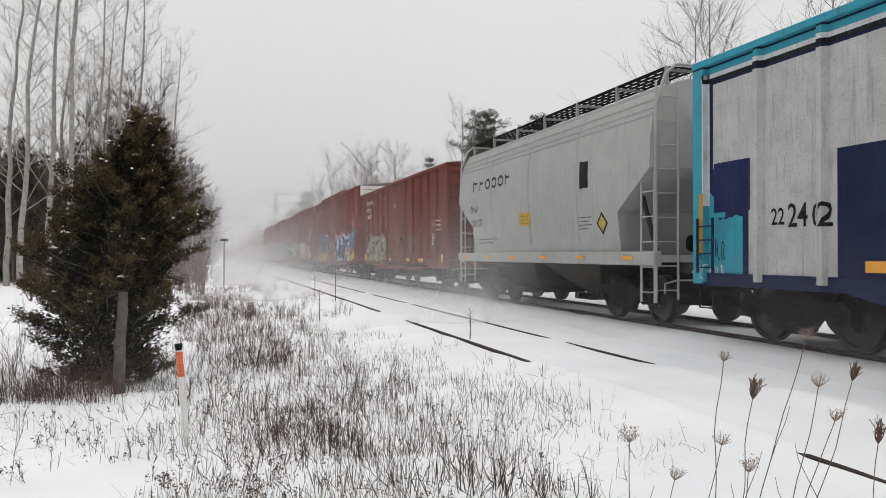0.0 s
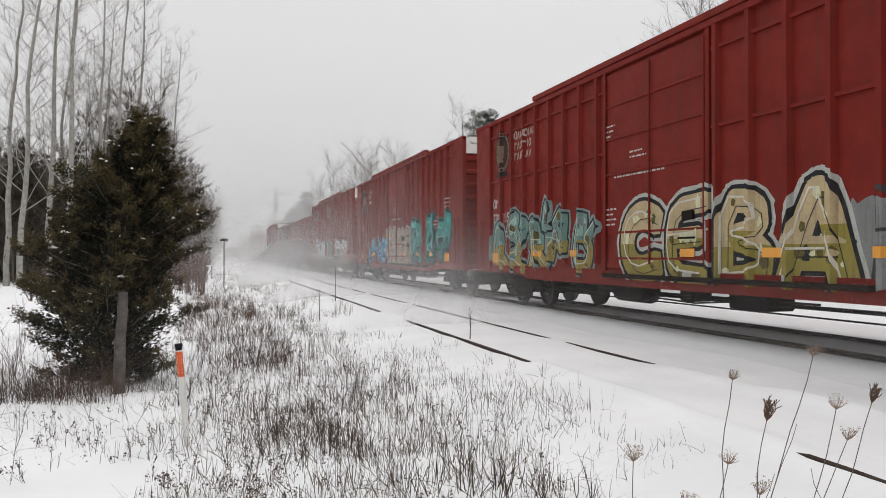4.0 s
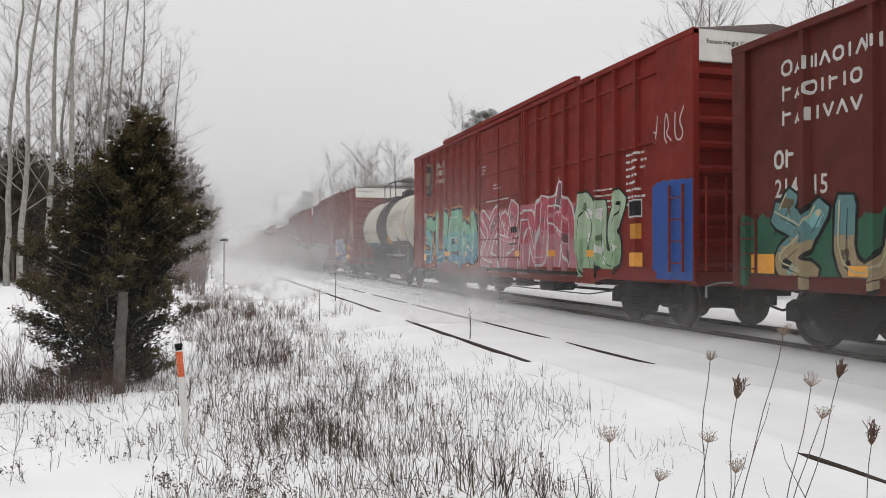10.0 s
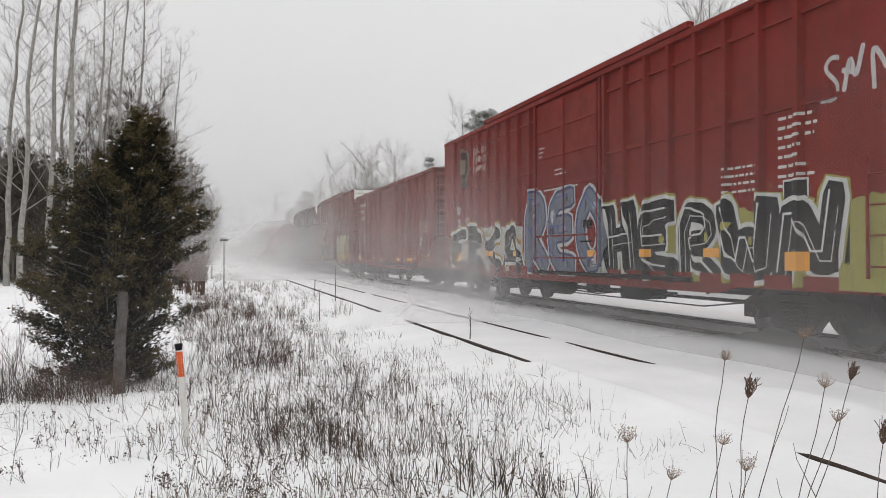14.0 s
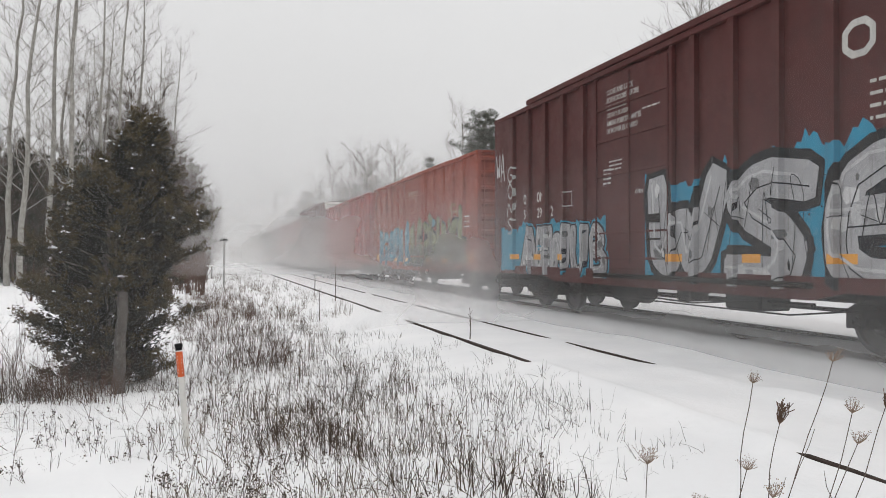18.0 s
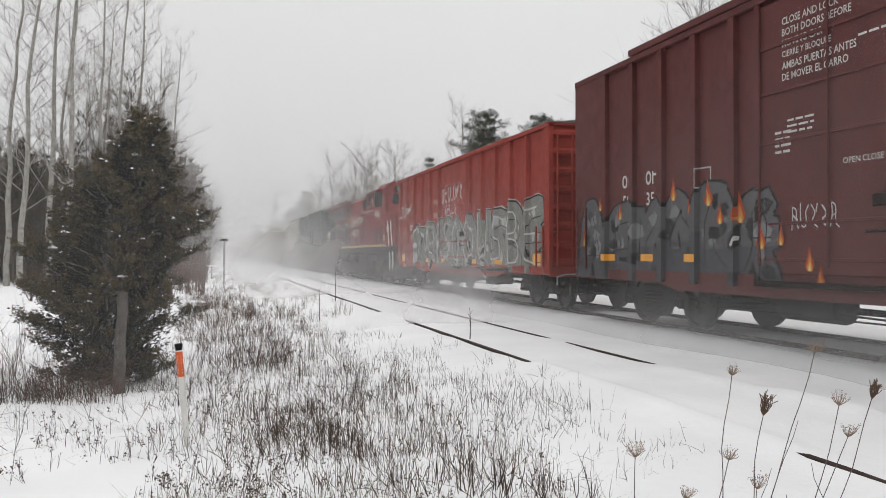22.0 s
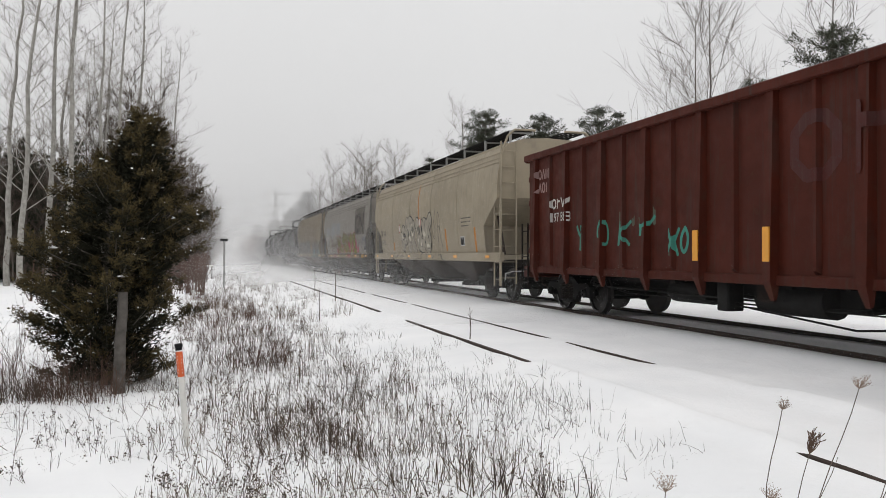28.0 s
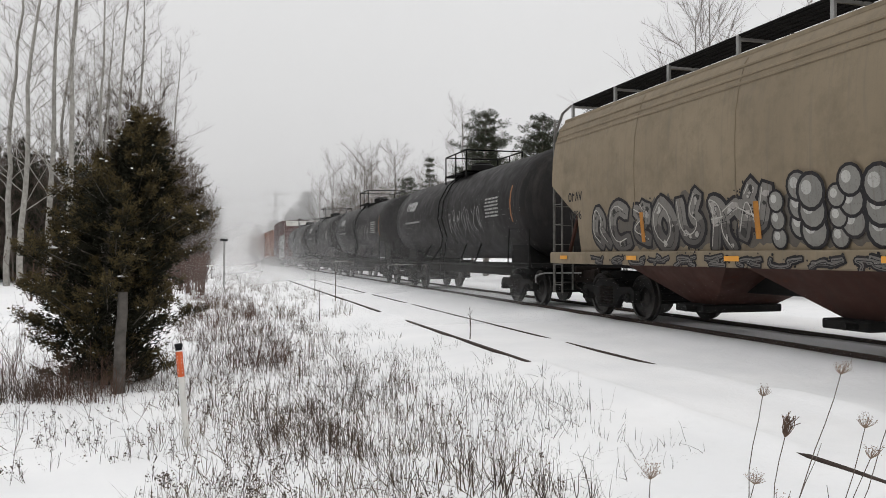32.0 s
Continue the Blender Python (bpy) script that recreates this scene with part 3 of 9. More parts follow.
def rail_line(x, ztop, worn, name, label):
    g = Geo()
    prof = [(-0.07, -0.172), (-0.07, -0.155), (-0.012, -0.135), (-0.012, -0.045), (-0.036, -0.035), (-0.036, -0.006), (-0.028, 0.0),
            (0.028, 0.0), (0.036, -0.006), (0.036, -0.035), (0.012, -0.045), (0.012, -0.135), (0.07, -0.155), (0.07, -0.172)]
    y0, y1, n = -700.0, 900.0, len(prof)
    g.add([(px + x, y0, pz + ztop) for px, pz in prof] + [(px + x, y1, pz + ztop) for px, pz in prof], [])
    for i in range(n - 1):
        g.slot = 1 if (i == 6 and worn) else 0
        g.f.append((i, i + 1, i + 1 + n, i + n))
        g.m.append(g.slot)
    ob = new(name, g.mesh(name, [RAILM, RAILTOP]))
    return tagged(ob, label, "rail", "rails", "structure")


for e in (-1, 1):
    rail_line(TRACK_X + e * GAUGE, 0.0, True, "main_rail", "bare steel rail swept clear of snow")
    rail_line(SIDING_X + e * GAUGE, SIDING_Z, False, "siding_rail", "rusty rail half buried in snow")
tie_g = Geo()
tie_g.box(-1.3, 1.3, -0.115, 0.115, -0.17, 0.0, 0.012)
tie_me = tie_g.mesh("tie", [TIE])
tie_top = thing("track_bed", "main track sleepers mostly under packed snow", "sleepers")
tie_top["kind"] = "structure"
for i in range(110):
    ob = part("tie", tie_me, TIE, tie_top)
    ob.location = (TRACK_X, 3.0 + i * 0.535, -0.145 + 0.012 * math.sin(i * 2.3))

# ---- vegetation ----
BARK = plain("grey_bark", (0.13, 0.115, 0.10), 0.85, 0.0, 0.35, 7.0, 0.4)
BIRCH = plain("pale_aspen_bark", (0.31, 0.298, 0.272), 0.8, 0.0, 0.35, 5.0, 0.35)
TWIG = plain("brown_twigs", (0.100, 0.078, 0.066), 0.85, 0.0, 0.35, 3.0, 0.0)
TWIGPALE = plain("grey_twigs", (0.135, 0.115, 0.10), 0.85, 0.0, 0.3, 3.0, 0.0)
NEEDLE = plain("dark_pine_needles", (0.056, 0.061, 0.042), 0.75, 0.0, 0.5, 1.5, 0.0)
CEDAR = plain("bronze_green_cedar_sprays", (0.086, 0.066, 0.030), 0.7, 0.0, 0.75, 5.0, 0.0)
# darker copy of the cedar colour; the crown's inner shade is painted in
CEDARSHADE = plain("cedar_sprays_shade_in_colour", (0.026, 0.026, 0.017), 0.8, 0.0, 0.5, 2.5, 0.0)
GRASS = plain("dead_grass", (0.135, 0.105, 0.075), 0.85, 0.0, 0.4, 1.2, 0.0)
GRASSDARK = plain("dead_weed_stalks", (0.075, 0.057, 0.045), 0.85, 0.0, 0.4, 1.2, 0.0)
RUSSET = plain("russet_brush", (0.095, 0.058, 0.045), 0.85, 0.0, 0.35, 1.2, 0.0)
LUMPSNOW = plain("clinging_snow", (0.86, 0.87, 0.88), 0.9, 0.0, 0.06, 6.0, 0.2)


def limb(g, rnd, p, d, length, r, bend, n):
    """A crooked tapering limb; returns its points."""
    pts, q, dd = [Vector(p)], Vector(p), Vector(d).normalized()
    k = max(2, int(length / 0.8))
    k = min(k, 7)
    for i in range(k):
        dd = (dd + Vector((rnd.gauss(0, bend), rnd.gauss(0, bend), rnd.gauss(0.05, bend * 0.6)))).normalized()
        q = q + dd * (length / k)
        pts.append(q.copy())
    g.tube([tuple(a) for a in pts], r, n, r * 0.35, caps=False)
    return pts


def bare_tree(name, seed, h, r, bark, twig, label, start=0.3, up=0.55, spread=0.32, forks=16, fine=5, lean=(0, 0), twig_r=1.0, sub=4, limb_r=0.26):
    """A leafless tree: trunk and limbs as one part, its crown of twigs as another."""
    rnd = random.Random(seed)
    top = thing(name, label, "tree", "bare trees")
    g, c = Geo(), Geo()
    pts, q = [Vector((0, 0, -0.6))], Vector((0, 0, -0.6))
    k = 12
    for i in range(k):
        q = q + Vector((lean[0] * h / k + rnd.gauss(0, 0.018 * h / k * 3), lean[1] * h / k + rnd.gauss(0, 0.018 * h / k * 3), (h + 0.6) / k))
        pts.append(q.copy())
    g.tube([tuple(a) for a in pts], r, 8, r * 0.12, caps=False)
    for i in range(forks):
        f = start + (0.97 - start) * (i + rnd.random()) / forks
        a = min(k - 1, int(f * k))
        p = pts[a].lerp(pts[a + 1], f * k - a)
        w = i * 2.4 + rnd.uniform(-0.5, 0.5)
        d = Vector((math.cos(w), math.sin(w), up + rnd.uniform(0.0, 0.7)))
        ln = h * spread * (1.1 - 0.65 * f) * rnd.uniform(0.7, 1.2)
        lp = limb(g, rnd, p, d, ln, max(0.014, r * (1.05 - f) * limb_r), 0.16, 5)
        for j in range(fine):
            s = rnd.uniform(0.25, 1.0)
            b = min(len(lp) - 2, int(s * (len(lp) - 1)))
            p2 = lp[b].lerp(lp[b + 1], s * (len(lp) - 1) - b)
            d2 = (lp[b + 1] - lp[b]).normalized() + Vector((rnd.gauss(0, 0.55), rnd.gauss(0, 0.55), rnd.uniform(-0.1, 0.6)))
            sp = limb(c, rnd, p2, d2, ln * rnd.uniform(0.28, 0.55), 0.016 * twig_r, 0.18, 3)
            for _ in range(sub):
                b = rnd.randrange(len(sp) - 1)
                d3 = (sp[b + 1] - sp[b]).normalized() + Vector((rnd.gauss(0, 0.6), rnd.gauss(0, 0.6), rnd.uniform(-0.2, 0.5)))
                limb(c, rnd, sp[b].lerp(sp[b + 1], rnd.random()), d3, ln * rnd.uniform(0.14, 0.3), 0.009 * twig_r, 0.2, 3)
    part("trunk", g, bark, top, smooth=True)
    part("crown", c, twig, top)
    return top


def conifer(name, seed, h, w, label, ragged=0.25, layers=16, start=0.12, droop=0.0, dense=1.0, tip=0.85):
    """A pine or spruce: a trunk, boughs in whorls, tufts of needles on them."""
    rnd = random.Random(seed)
    top = thing(name, label, "tree", "conifers")
    g, c = Geo(), Geo()
    g.tube([(0, 0, -0.6), (0.05, 0.02, h * 0.5), (0, 0.03, h * 0.98)], 0.018 * h, 7, 0.01 * h * 0.2, caps=False)
    for i in range(layers):
        f = start + (1 - start) * (i + 0.3) / layers
        z = h * f
        reach = w * (1 - f) ** tip * (1.0 + 0.15 * math.sin(i * 2.1)) + 0.18
        for j in range(7):
            a = j * 0.8976 + i * 0.7 + rnd.uniform(-0.3, 0.3)
            ln = reach * rnd.uniform(1 - ragged * 1.5, 1 + ragged * 0.5)
            end = Vector((math.cos(a) * ln, math.sin(a) * ln, z + ln * (0.28 - droop) * rnd.uniform(0.5, 1.4)))
            g.tube([(0, 0, z), tuple(end)], 0.02, 4, 0.006, caps=False)
            k = max(4, int(ln * 11 * dense))
            for q in range(k):
                s = 0.25 + 0.75 * (q + rnd.random()) / k
                p = Vector((0, 0, z)).lerp(end, s) + Vector((rnd.gauss(0, 0.12), rnd.gauss(0, 0.12), rnd.gauss(0, 0.10))) * (0.5 + ln * 0.3)
                for _ in range(15):
                    d = Vector((rnd.gauss(math.cos(a) * 0.3, 0.7), rnd.gauss(math.sin(a) * 0.3, 0.7), rnd.gauss(0.35, 0.5))).normalized()
                    e = d.cross(Vector((rnd.gauss(0, 1), rnd.gauss(0, 1), rnd.gauss(0, 1)))).normalized()
                    le, wi = rnd.uniform(0.10, 0.22), 0.010 + 0.0008 * h
                    o = p + Vector((rnd.gauss(0, 0.09), rnd.gauss(0, 0.09), rnd.gauss(0, 0.09)))
                    c.face([tuple(o - e * wi), tuple(o + d * le), tuple(o + e * wi)])
    part("trunk", g, BARK, top)
    part("crown", c, NEEDLE, top)
    return top


def ground_at(x, y):
    return float(ground_z(np.array([x]), np.array([y]))[0])


def plant(tree, x, y, turn=0.0, size=1.0, sink=0.0):
    m = pose(x, y, ground_at(x, y) - sink, 0, 0, turn) @ Matrix.Diagonal((size, size, size, 1))
    ob = copy_thing(tree, m)
    ob.matrix_basis = m
    return ob


def settle(tree, x, y, turn=0.0, size=1.0):
    tree.matrix_basis = pose(x, y, ground_at(x, y), 0, 0, turn) @ Matrix.Diagonal((size, size, size, 1))
    return tree


# tall aspens at the edge of the wood
asp = [bare_tree("aspen", 11 + i, 23.5 + i * 1.2, 0.20, BIRCH, TWIGPALE, "tall leafless aspen with pale grey trunk", 0.20, 0.62, 0.20, 30, 6, ln, 0.55, 4, 0.22)
       for i, ln in enumerate(((0.035, 0.0), (0.055, 0.0), (0.03, 0.02), (0.035, 0.0)))]
ASP = [(-12.39, 55.5, 0), (-11.1, 53, 1), (-9.79, 54, 2), (-8.38, 52, 0), (-7.33, 57, 3), (-6.5, 60, 2), (-5.72, 66, 3),
       (-11.69, 68, 1), (-4.97, 72, 0), (-9.03, 73, 2), (-7.48, 78, 1), (-4.48, 92, 2)]
for i, (x, y, k) in enumerate(ASP):
    (settle if i < 4 else plant)(asp[i] if i < 4 else asp[k], x, y, (i * 37) % 50 - 25.0 if i > 3 else 0.0, 1.0 if i < 4 else 0.84 + 0.05 * (i % 4))
# the mixed wood behind, the tree line towards the distance, the wood beyond the train
brush = [bare_tree("young_tree", 31 + i, 8.5 + i * 1.3, 0.09, BARK, TWIG, "leafless young tree in a dense stand", 0.06, 0.75, 0.24, 34, 7, (0, 0), 1.0, 5) for i in range(3)]
pines = [conifer("pine", 51, 12.0, 3.7, "dark green pine with an uneven crown", 0.4, 15, 0.22, -0.1, 1.15, 0.50),
         conifer("spruce", 53, 11.0, 2.2, "dark narrow spruce tree", 0.25, 20, 0.08, 0.22, 0.9, 0.9),
         conifer("pine", 57, 9.0, 3.1, "young dark green pine", 0.35, 13, 0.14, -0.15, 1.1, 0.7)]
poplar = [bare_tree("poplar", 71 + i, 14.0, 0.09, BARK, TWIGPALE, "leafless poplar with rising grey limbs", 0.12, 0.85, 0.37, 26, 8, (0, 0), 0.55, 5, 0.22) for i in range(2)]
rw = random.Random(5)
used = {a.name for a in asp}


def stand(tree, *a):
    if tree.name in used:
        return plant(tree, *a)
    used.add(tree.name)
    return settle(tree, *a)


for i in range(200):      # left wood, thick behind the aspens
    y = rw.uniform(59, 100)
    x = rw.uniform(-22, -5.5) - (0 if y > 70 else 2)
    stand(brush[i % 3], x, y, rw.uniform(0, 360), rw.uniform(0.60, 1.10))
for i in range(60):
    stand(pines[(1, 2, 1)[i % 3]], -6.4 - 15.0 * (i / 60) + rw.uniform(-0.8, 0.8), rw.uniform(62, 82), rw.uniform(0, 360), rw.uniform(0.66, 0.95))
for i in range(130):       # left tree line running away along the track
    y = 62 + 150 * (i / 130) ** 1.4
    edge = min(0.6, -4.4 + max(0.0, y - 66) * 0.045)
    stand(brush[i % 3] if i % 5 else asp[i % 3], edge - 6.0 * rw.random() ** 1.5, y, rw.uniform(0, 360), rw.uniform(1.0, 1.4) if i % 5 else 0.70)
for x, y, k, s in ((-3.6, 150, 2, 1.0), (-4.2, 163, 0, 0.9), (-3.4, 185, 2, 1.1), (-5.2, 128, 1, 0.8)):
    stand(pines[k], x, y, k * 80.0, s)
# beyond the train
for x, y, k, s, turn in ((20.2, 57.5, 0, 1.06, 10), (21.4, 60.5, 0, 0.98, 120), (19.6, 45.2, 0, 0.86, 200), (21.0, 47.0, 2, 1.05, 40),
                         (20.5, 39.6, 2, 1.10, 0), (22.5, 41.0, 1, 0.9, 60), (20.4, 74.5, 1, 1.02, 30), (21.0, 86.0, 0, 0.86, 0), (23.0, 90.0, 1, 0.85, 75),
                         (22.0, 24.0, 0, 0.84, 300), (20.4, 26.2, 2, 0.95, 20), (24.0, 30.5, 2, 0.98, 10), (22.0, 34.0, 2, 0.88, 90), (26.0, 33.0, 1, 0.8, 0),
                         (20.0, 176.0, 0, 1.15, 0), (22.0, 186.0, 2, 1.45, 45), (18.5, 196.0, 1, 1.2, 60), (24.0, 168.0, 0, 1.0, 100), (20.0, 215.0, 0, 1.1, 15),
                         (27.0, 64.0, 0, 1.0, 60), (28.0, 52.0, 1, 1.0, 10), (26.0, 78.0, 2, 1.2, 200)):
    stand(pines[k], x, y, turn, s)
for x, y, k, s, turn in ((20.2, 29.0, 0, 0.98, 40), (21.8, 32.6, 1, 0.95, 140), (23.5, 25.2, 1, 0.92, 220), (24.5, 22.5, 0, 0.86, 10), (21.0, 66.0, 1, 0.98, 20),
                         (22.0, 128.0, 0, 1.32, 0), (19.5, 134.0, 1, 1.22, 60), (24.0, 122.0, 1, 1.20, 200), (21.0, 112.0, 0, 1.10, 30), (22.5, 100.0, 1, 1.05, 70),
                         (25.0, 108.0, 0, 1.15, 150), (19.0, 146.0, 0, 1.1, 250), (26.0, 141.0, 1, 1.3, 110)):
    stand(poplar[k], x, y, turn, s)
for i in range(46):
    y = 30 + 300 * (i / 46) ** 1.4
    stand(brush[i % 3], rw.uniform(20, 34), y, rw.uniform(0, 360), rw.uniform(0.55, 0.95) * (1.1 if y > 110 else 0.8))
for i in range(44):       # the thick edge of the wood behind the far wagons
    y = 84 + 90 * (i / 44)
    stand(poplar[i % 2] if i % 3 else brush[i % 3], rw.uniform(19.5, 29), y, rw.uniform(0, 360), rw.uniform(0.62, 1.02) if i % 3 else rw.uniform(0.9, 1.3))
for i in range(34):
    y = rw.uniform(190, 420)
    stand(pines[i % 3], rw.uniform(16, 36), y, rw.uniform(0, 360), rw.uniform(1.0, 1.45))

# lattice pylon far down the line
pyl = thing("power_pylon", "grey steel lattice power pylon far down the line", "pylon", at=(27.6, 363.0, -1.0))
g = Geo()
for sx in (-1, 1):
    for sy in (-1, 1):
        g.tube([(sx * 2.8, sy * 2.8, 0), (sx * 0.7, sy * 0.7, 22), (sx * 0.3, sy * 0.3, 30)], 0.14, 4)
for i in range(9):
    z0, z1 = i * 3.3, (i + 1) * 3.3
    a, b = 2.8 - 2.1 * min(1, z0 / 22), 2.8 - 2.1 * min(1, z1 / 22)
    for sy in (-1, 1):
        g.tube([(-a, sy * a, z0), (b, sy * b, z1)], 0.09, 4)
        g.tube([(a, sy * a, z0), (-b, sy * b, z1)], 0.09, 4)
part("tower", g, GALV, pyl)
for z, w in ((20.0, 5.5), (24.5, 4.5), (29.5, 6.5)):
    g = Geo()
    g.tube([(-w, 0, z), (w, 0, z)], 0.13, 4)
    g.tube([(-w, 0, z), (0, 0, z + 1.6), (w, 0, z)], 0.10, 4)
    part("cross_arm", g, GALV, pyl)

# ---- the dark cedar beside the path, a grey post in front of it ----
cedar = thing("cedar", "dense dark bronze-green cedar dusted with snow", "tree", at=(-1.41, 11.75, ground_at(-1.41, 11.75)))
cedar.scale = (1.035, 1.035, 1.035)
rc = random.Random(9)
g = Geo()
g.tube([(0, 0, -0.3), (0.03, 0.02, 1.6), (0.06, 0, 3.4)], 0.09, 8, 0.015)
part("trunk", g, BARK, cedar)
g, gd, gs, gb = Geo(), Geo(), Geo(), Geo()
CED_Z = (0.05, 0.33, 0.65, 1.14, 1.71, 2.16, 2.65, 2.97, 3.38, 3.66)
CED_R = (0.64, 0.78, 0.92, 1.08, 1.10, 1.00, 0.60, 0.45, 0.20, 0.03)
CED_X = (0.06, 0.06, 0.03, 0.05, 0.14, 0.20, 0.38, 0.43, 0.48, 0.46)


def spray_of(geo, p, d, n, spread, big):
    """A flat tuft of small scale leaves along d."""
    for _ in range(n):
        q = p + Vector((rc.gauss(0, spread), rc.gauss(0, spread), rc.gauss(0, spread)))
        dd = (d + Vector((rc.gauss(0, 0.45), rc.gauss(0, 0.45), rc.gauss(0, 0.35)))).normalized()
        e = dd.cross(Vector((rc.gauss(0, 1), rc.gauss(0, 1), rc.gauss(0, 1)))).normalized()
        le, wi = rc.uniform(0.022, 0.055) * big, rc.uniform(0.004, 0.008) * big
        m1 = q + dd * le * 0.5
        geo.face([tuple(q), tuple(m1 - e * wi), tuple(q + dd * le), tuple(m1 + e * wi)])


NB = 170
for i in range(NB):           # boughs that end in plumes, so that the outline is lobed
    f = ((i + rc.random()) / NB) ** 0.92
    z = 0.08 + 3.50 * f
    w = i * 2.39996 + rc.uniform(-0.3, 0.3)
    out = float(np.interp(z, CED_Z, CED_R)) * rc.choice((0.55, 0.75, 0.92, 1.04, 1.16))
    ox = float(np.interp(z, CED_Z, CED_X))
    rise = rc.uniform(0.05, 0.38) * out if z > 0.5 else rc.uniform(-0.05, 0.15)
    tip = Vector((math.cos(w) * out + ox, math.sin(w) * out, z + rise))
    root = Vector((ox * 0.9, 0, max(0.05, z - 0.30)))
    gb.tube([tuple(root), tuple(root.lerp(tip, 0.6) + Vector((0, 0, -0.05))), tuple(root.lerp(tip, 0.92))], 0.014, 4, 0.004, caps=False)
    axis = (tip - root).normalized()
    for k in range(int(5 + 13 * out)):
        at_ = root.lerp(tip, 0.30 + 0.70 * rc.random() ** 0.8)
        side = Vector((rc.gauss(0, 0.55), rc.gauss(0, 0.55), rc.gauss(0.25, 0.35)))
        d = (axis * 0.75 + side).normalized()
        ln = rc.uniform(0.12, 0.27) * (0.6 + 0.4 * min(1, out))
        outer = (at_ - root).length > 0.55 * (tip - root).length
        for q in range(9):
            p = at_ + d * ln * q / 9
            if p.z < 0.05:
                continue
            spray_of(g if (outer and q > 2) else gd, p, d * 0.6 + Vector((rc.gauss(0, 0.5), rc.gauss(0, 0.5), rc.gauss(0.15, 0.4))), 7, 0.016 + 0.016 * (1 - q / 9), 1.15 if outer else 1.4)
    if rc.random() < 0.75 and f > 0.08:
        for _ in range(rc.choice((1, 1, 2, 3))):
            c = root.lerp(tip, rc.uniform(0.75, 0.99)) + Vector((rc.gauss(0, 0.05), rc.gauss(0, 0.05), 0.05))
            a, b, hh = rc.uniform(0.006, 0.034), rc.uniform(0.006, 0.018), rc.uniform(0.006, 0.018)
            if rc.random() < 0.12:
                a, b, hh = 0.075, 0.035, 0.03
            ring = [tuple(c + Vector((a * math.cos(q * 1.047 + w), b * math.sin(q * 1.047 + w), rc.uniform(-0.01, 0.01)))) for q in range(6)]
            gs.add(ring + [tuple(c + Vector((0, 0, hh)))], [(q, (q + 1) % 6, 6) for q in range(6)] + [(5, 4, 3, 2, 1, 0)])
for i in range(2600):         # close sprays inside, coloured dark for the crown's inner shade
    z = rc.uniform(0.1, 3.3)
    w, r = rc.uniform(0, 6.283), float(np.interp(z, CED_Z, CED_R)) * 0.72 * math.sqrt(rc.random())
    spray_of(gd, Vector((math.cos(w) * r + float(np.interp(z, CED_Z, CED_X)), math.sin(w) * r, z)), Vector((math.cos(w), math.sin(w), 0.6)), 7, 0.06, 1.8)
part("crown", g, CEDAR, cedar)
part("inner_foliage", gd, CEDARSHADE, cedar)
part("inner_wood", gb, BARK, cedar)
part("snow_dusting", gs, LUMPSNOW, cedar)["kind"] = "stuff"

POSTWOOD = plain("weathered_grey_wood", (0.115, 0.105, 0.095), 0.85, 0.0, 0.4, 9.0, 0.5)
g = Geo()
g.tube([(0, 0, -0.3), (0.012, 0.01, 0.35), (0.02, 0.0, 0.7), (0.045, 0.005, 1.0), (0.05, 0.0, 1.29)], 0.078, 11, 0.060)
post = new("fence_post", g.mesh("fence_post", [POSTWOOD], True))
post.location = (-1.14, 10.85, ground_at(-1.14, 10.85))
tagged(post, "weathered grey round wooden post before the cedar", "post")

# slim white marker with an orange band and a black cap
ORANGE = plain("faded_orange_plastic", (0.62, 0.13, 0.05), 0.5, 0.0, 0.15, 8.0, 0.0)
MARK = plain("dirty_white_plastic", (0.66, 0.65, 0.62), 0.5, 0.0, 0.15, 8.0, 0.05)
mk = thing("cable_marker", "slim white marker post with orange band and black cap", "marker post")
mk.matrix_basis = pose(-0.21, 7.56, ground_at(-0.21, 7.56) - 0.02, 0, -4.8, 0)
g = Geo()
g.lathe([(-0.1, 0.027), (0.66, 0.027)], "z", 12)
part("tube", g, MARK, mk, smooth=True)
g = Geo()
g.lathe([(0.66, 0.030), (0.885, 0.030)], "z", 12)
part("band", g, ORANGE, mk, "orange warning band", smooth=True)
g = Geo()
for k in range(6):
    w0, w1 = -2.2, -1.0
    z = 0.69 + k * 0.030
    g.face([(0.0315 * math.cos(w0), 0.0315 * math.sin(w0), z), (0.0315 * math.cos(w1), 0.0315 * math.sin(w1), z),
            (0.0315 * math.cos(w1), 0.0315 * math.sin(w1), z + 0.012), (0.0315 * math.cos(w0), 0.0315 * math.sin(w0), z + 0.012)])
part("small_print", g, MARK, mk)
g = Geo()
g.lathe([(0.900, 0.028), (0.925, 0.029), (0.930, 0.035), (0.955, 0.035), (0.960, 0.029)], "z", 12)
part("cap", g, BLACK, mk, "black cap", smooth=True)

# far trackside sign on a thin pole
sg = thing("trackside_sign", "small dark sign plate on a thin grey pole beside the track", "sign", at=(0.61, 43.6, ground_at(0.61, 43.6)))
g = Geo()
g.tube([(0, 0, -0.2), (0.02, 0, 2.6)], 0.04, 8)
part("pole", g, GALV, sg)
g = Geo()
g.box(-0.20, 0.20, -0.05, -0.03, 2.48, 2.62, 0.01)
part("plate", g, BLACK, sg)
g = Geo()
g.box(-1.6, -0.1, -0.05, 0.05, 0.95, 1.05, 0.01)
bl = thing("boom", "low white barrier rail far down the verge", "barrier", at=(0.2, 60.0, -0.5))
part("rail", g, WHITEPAINT, bl)
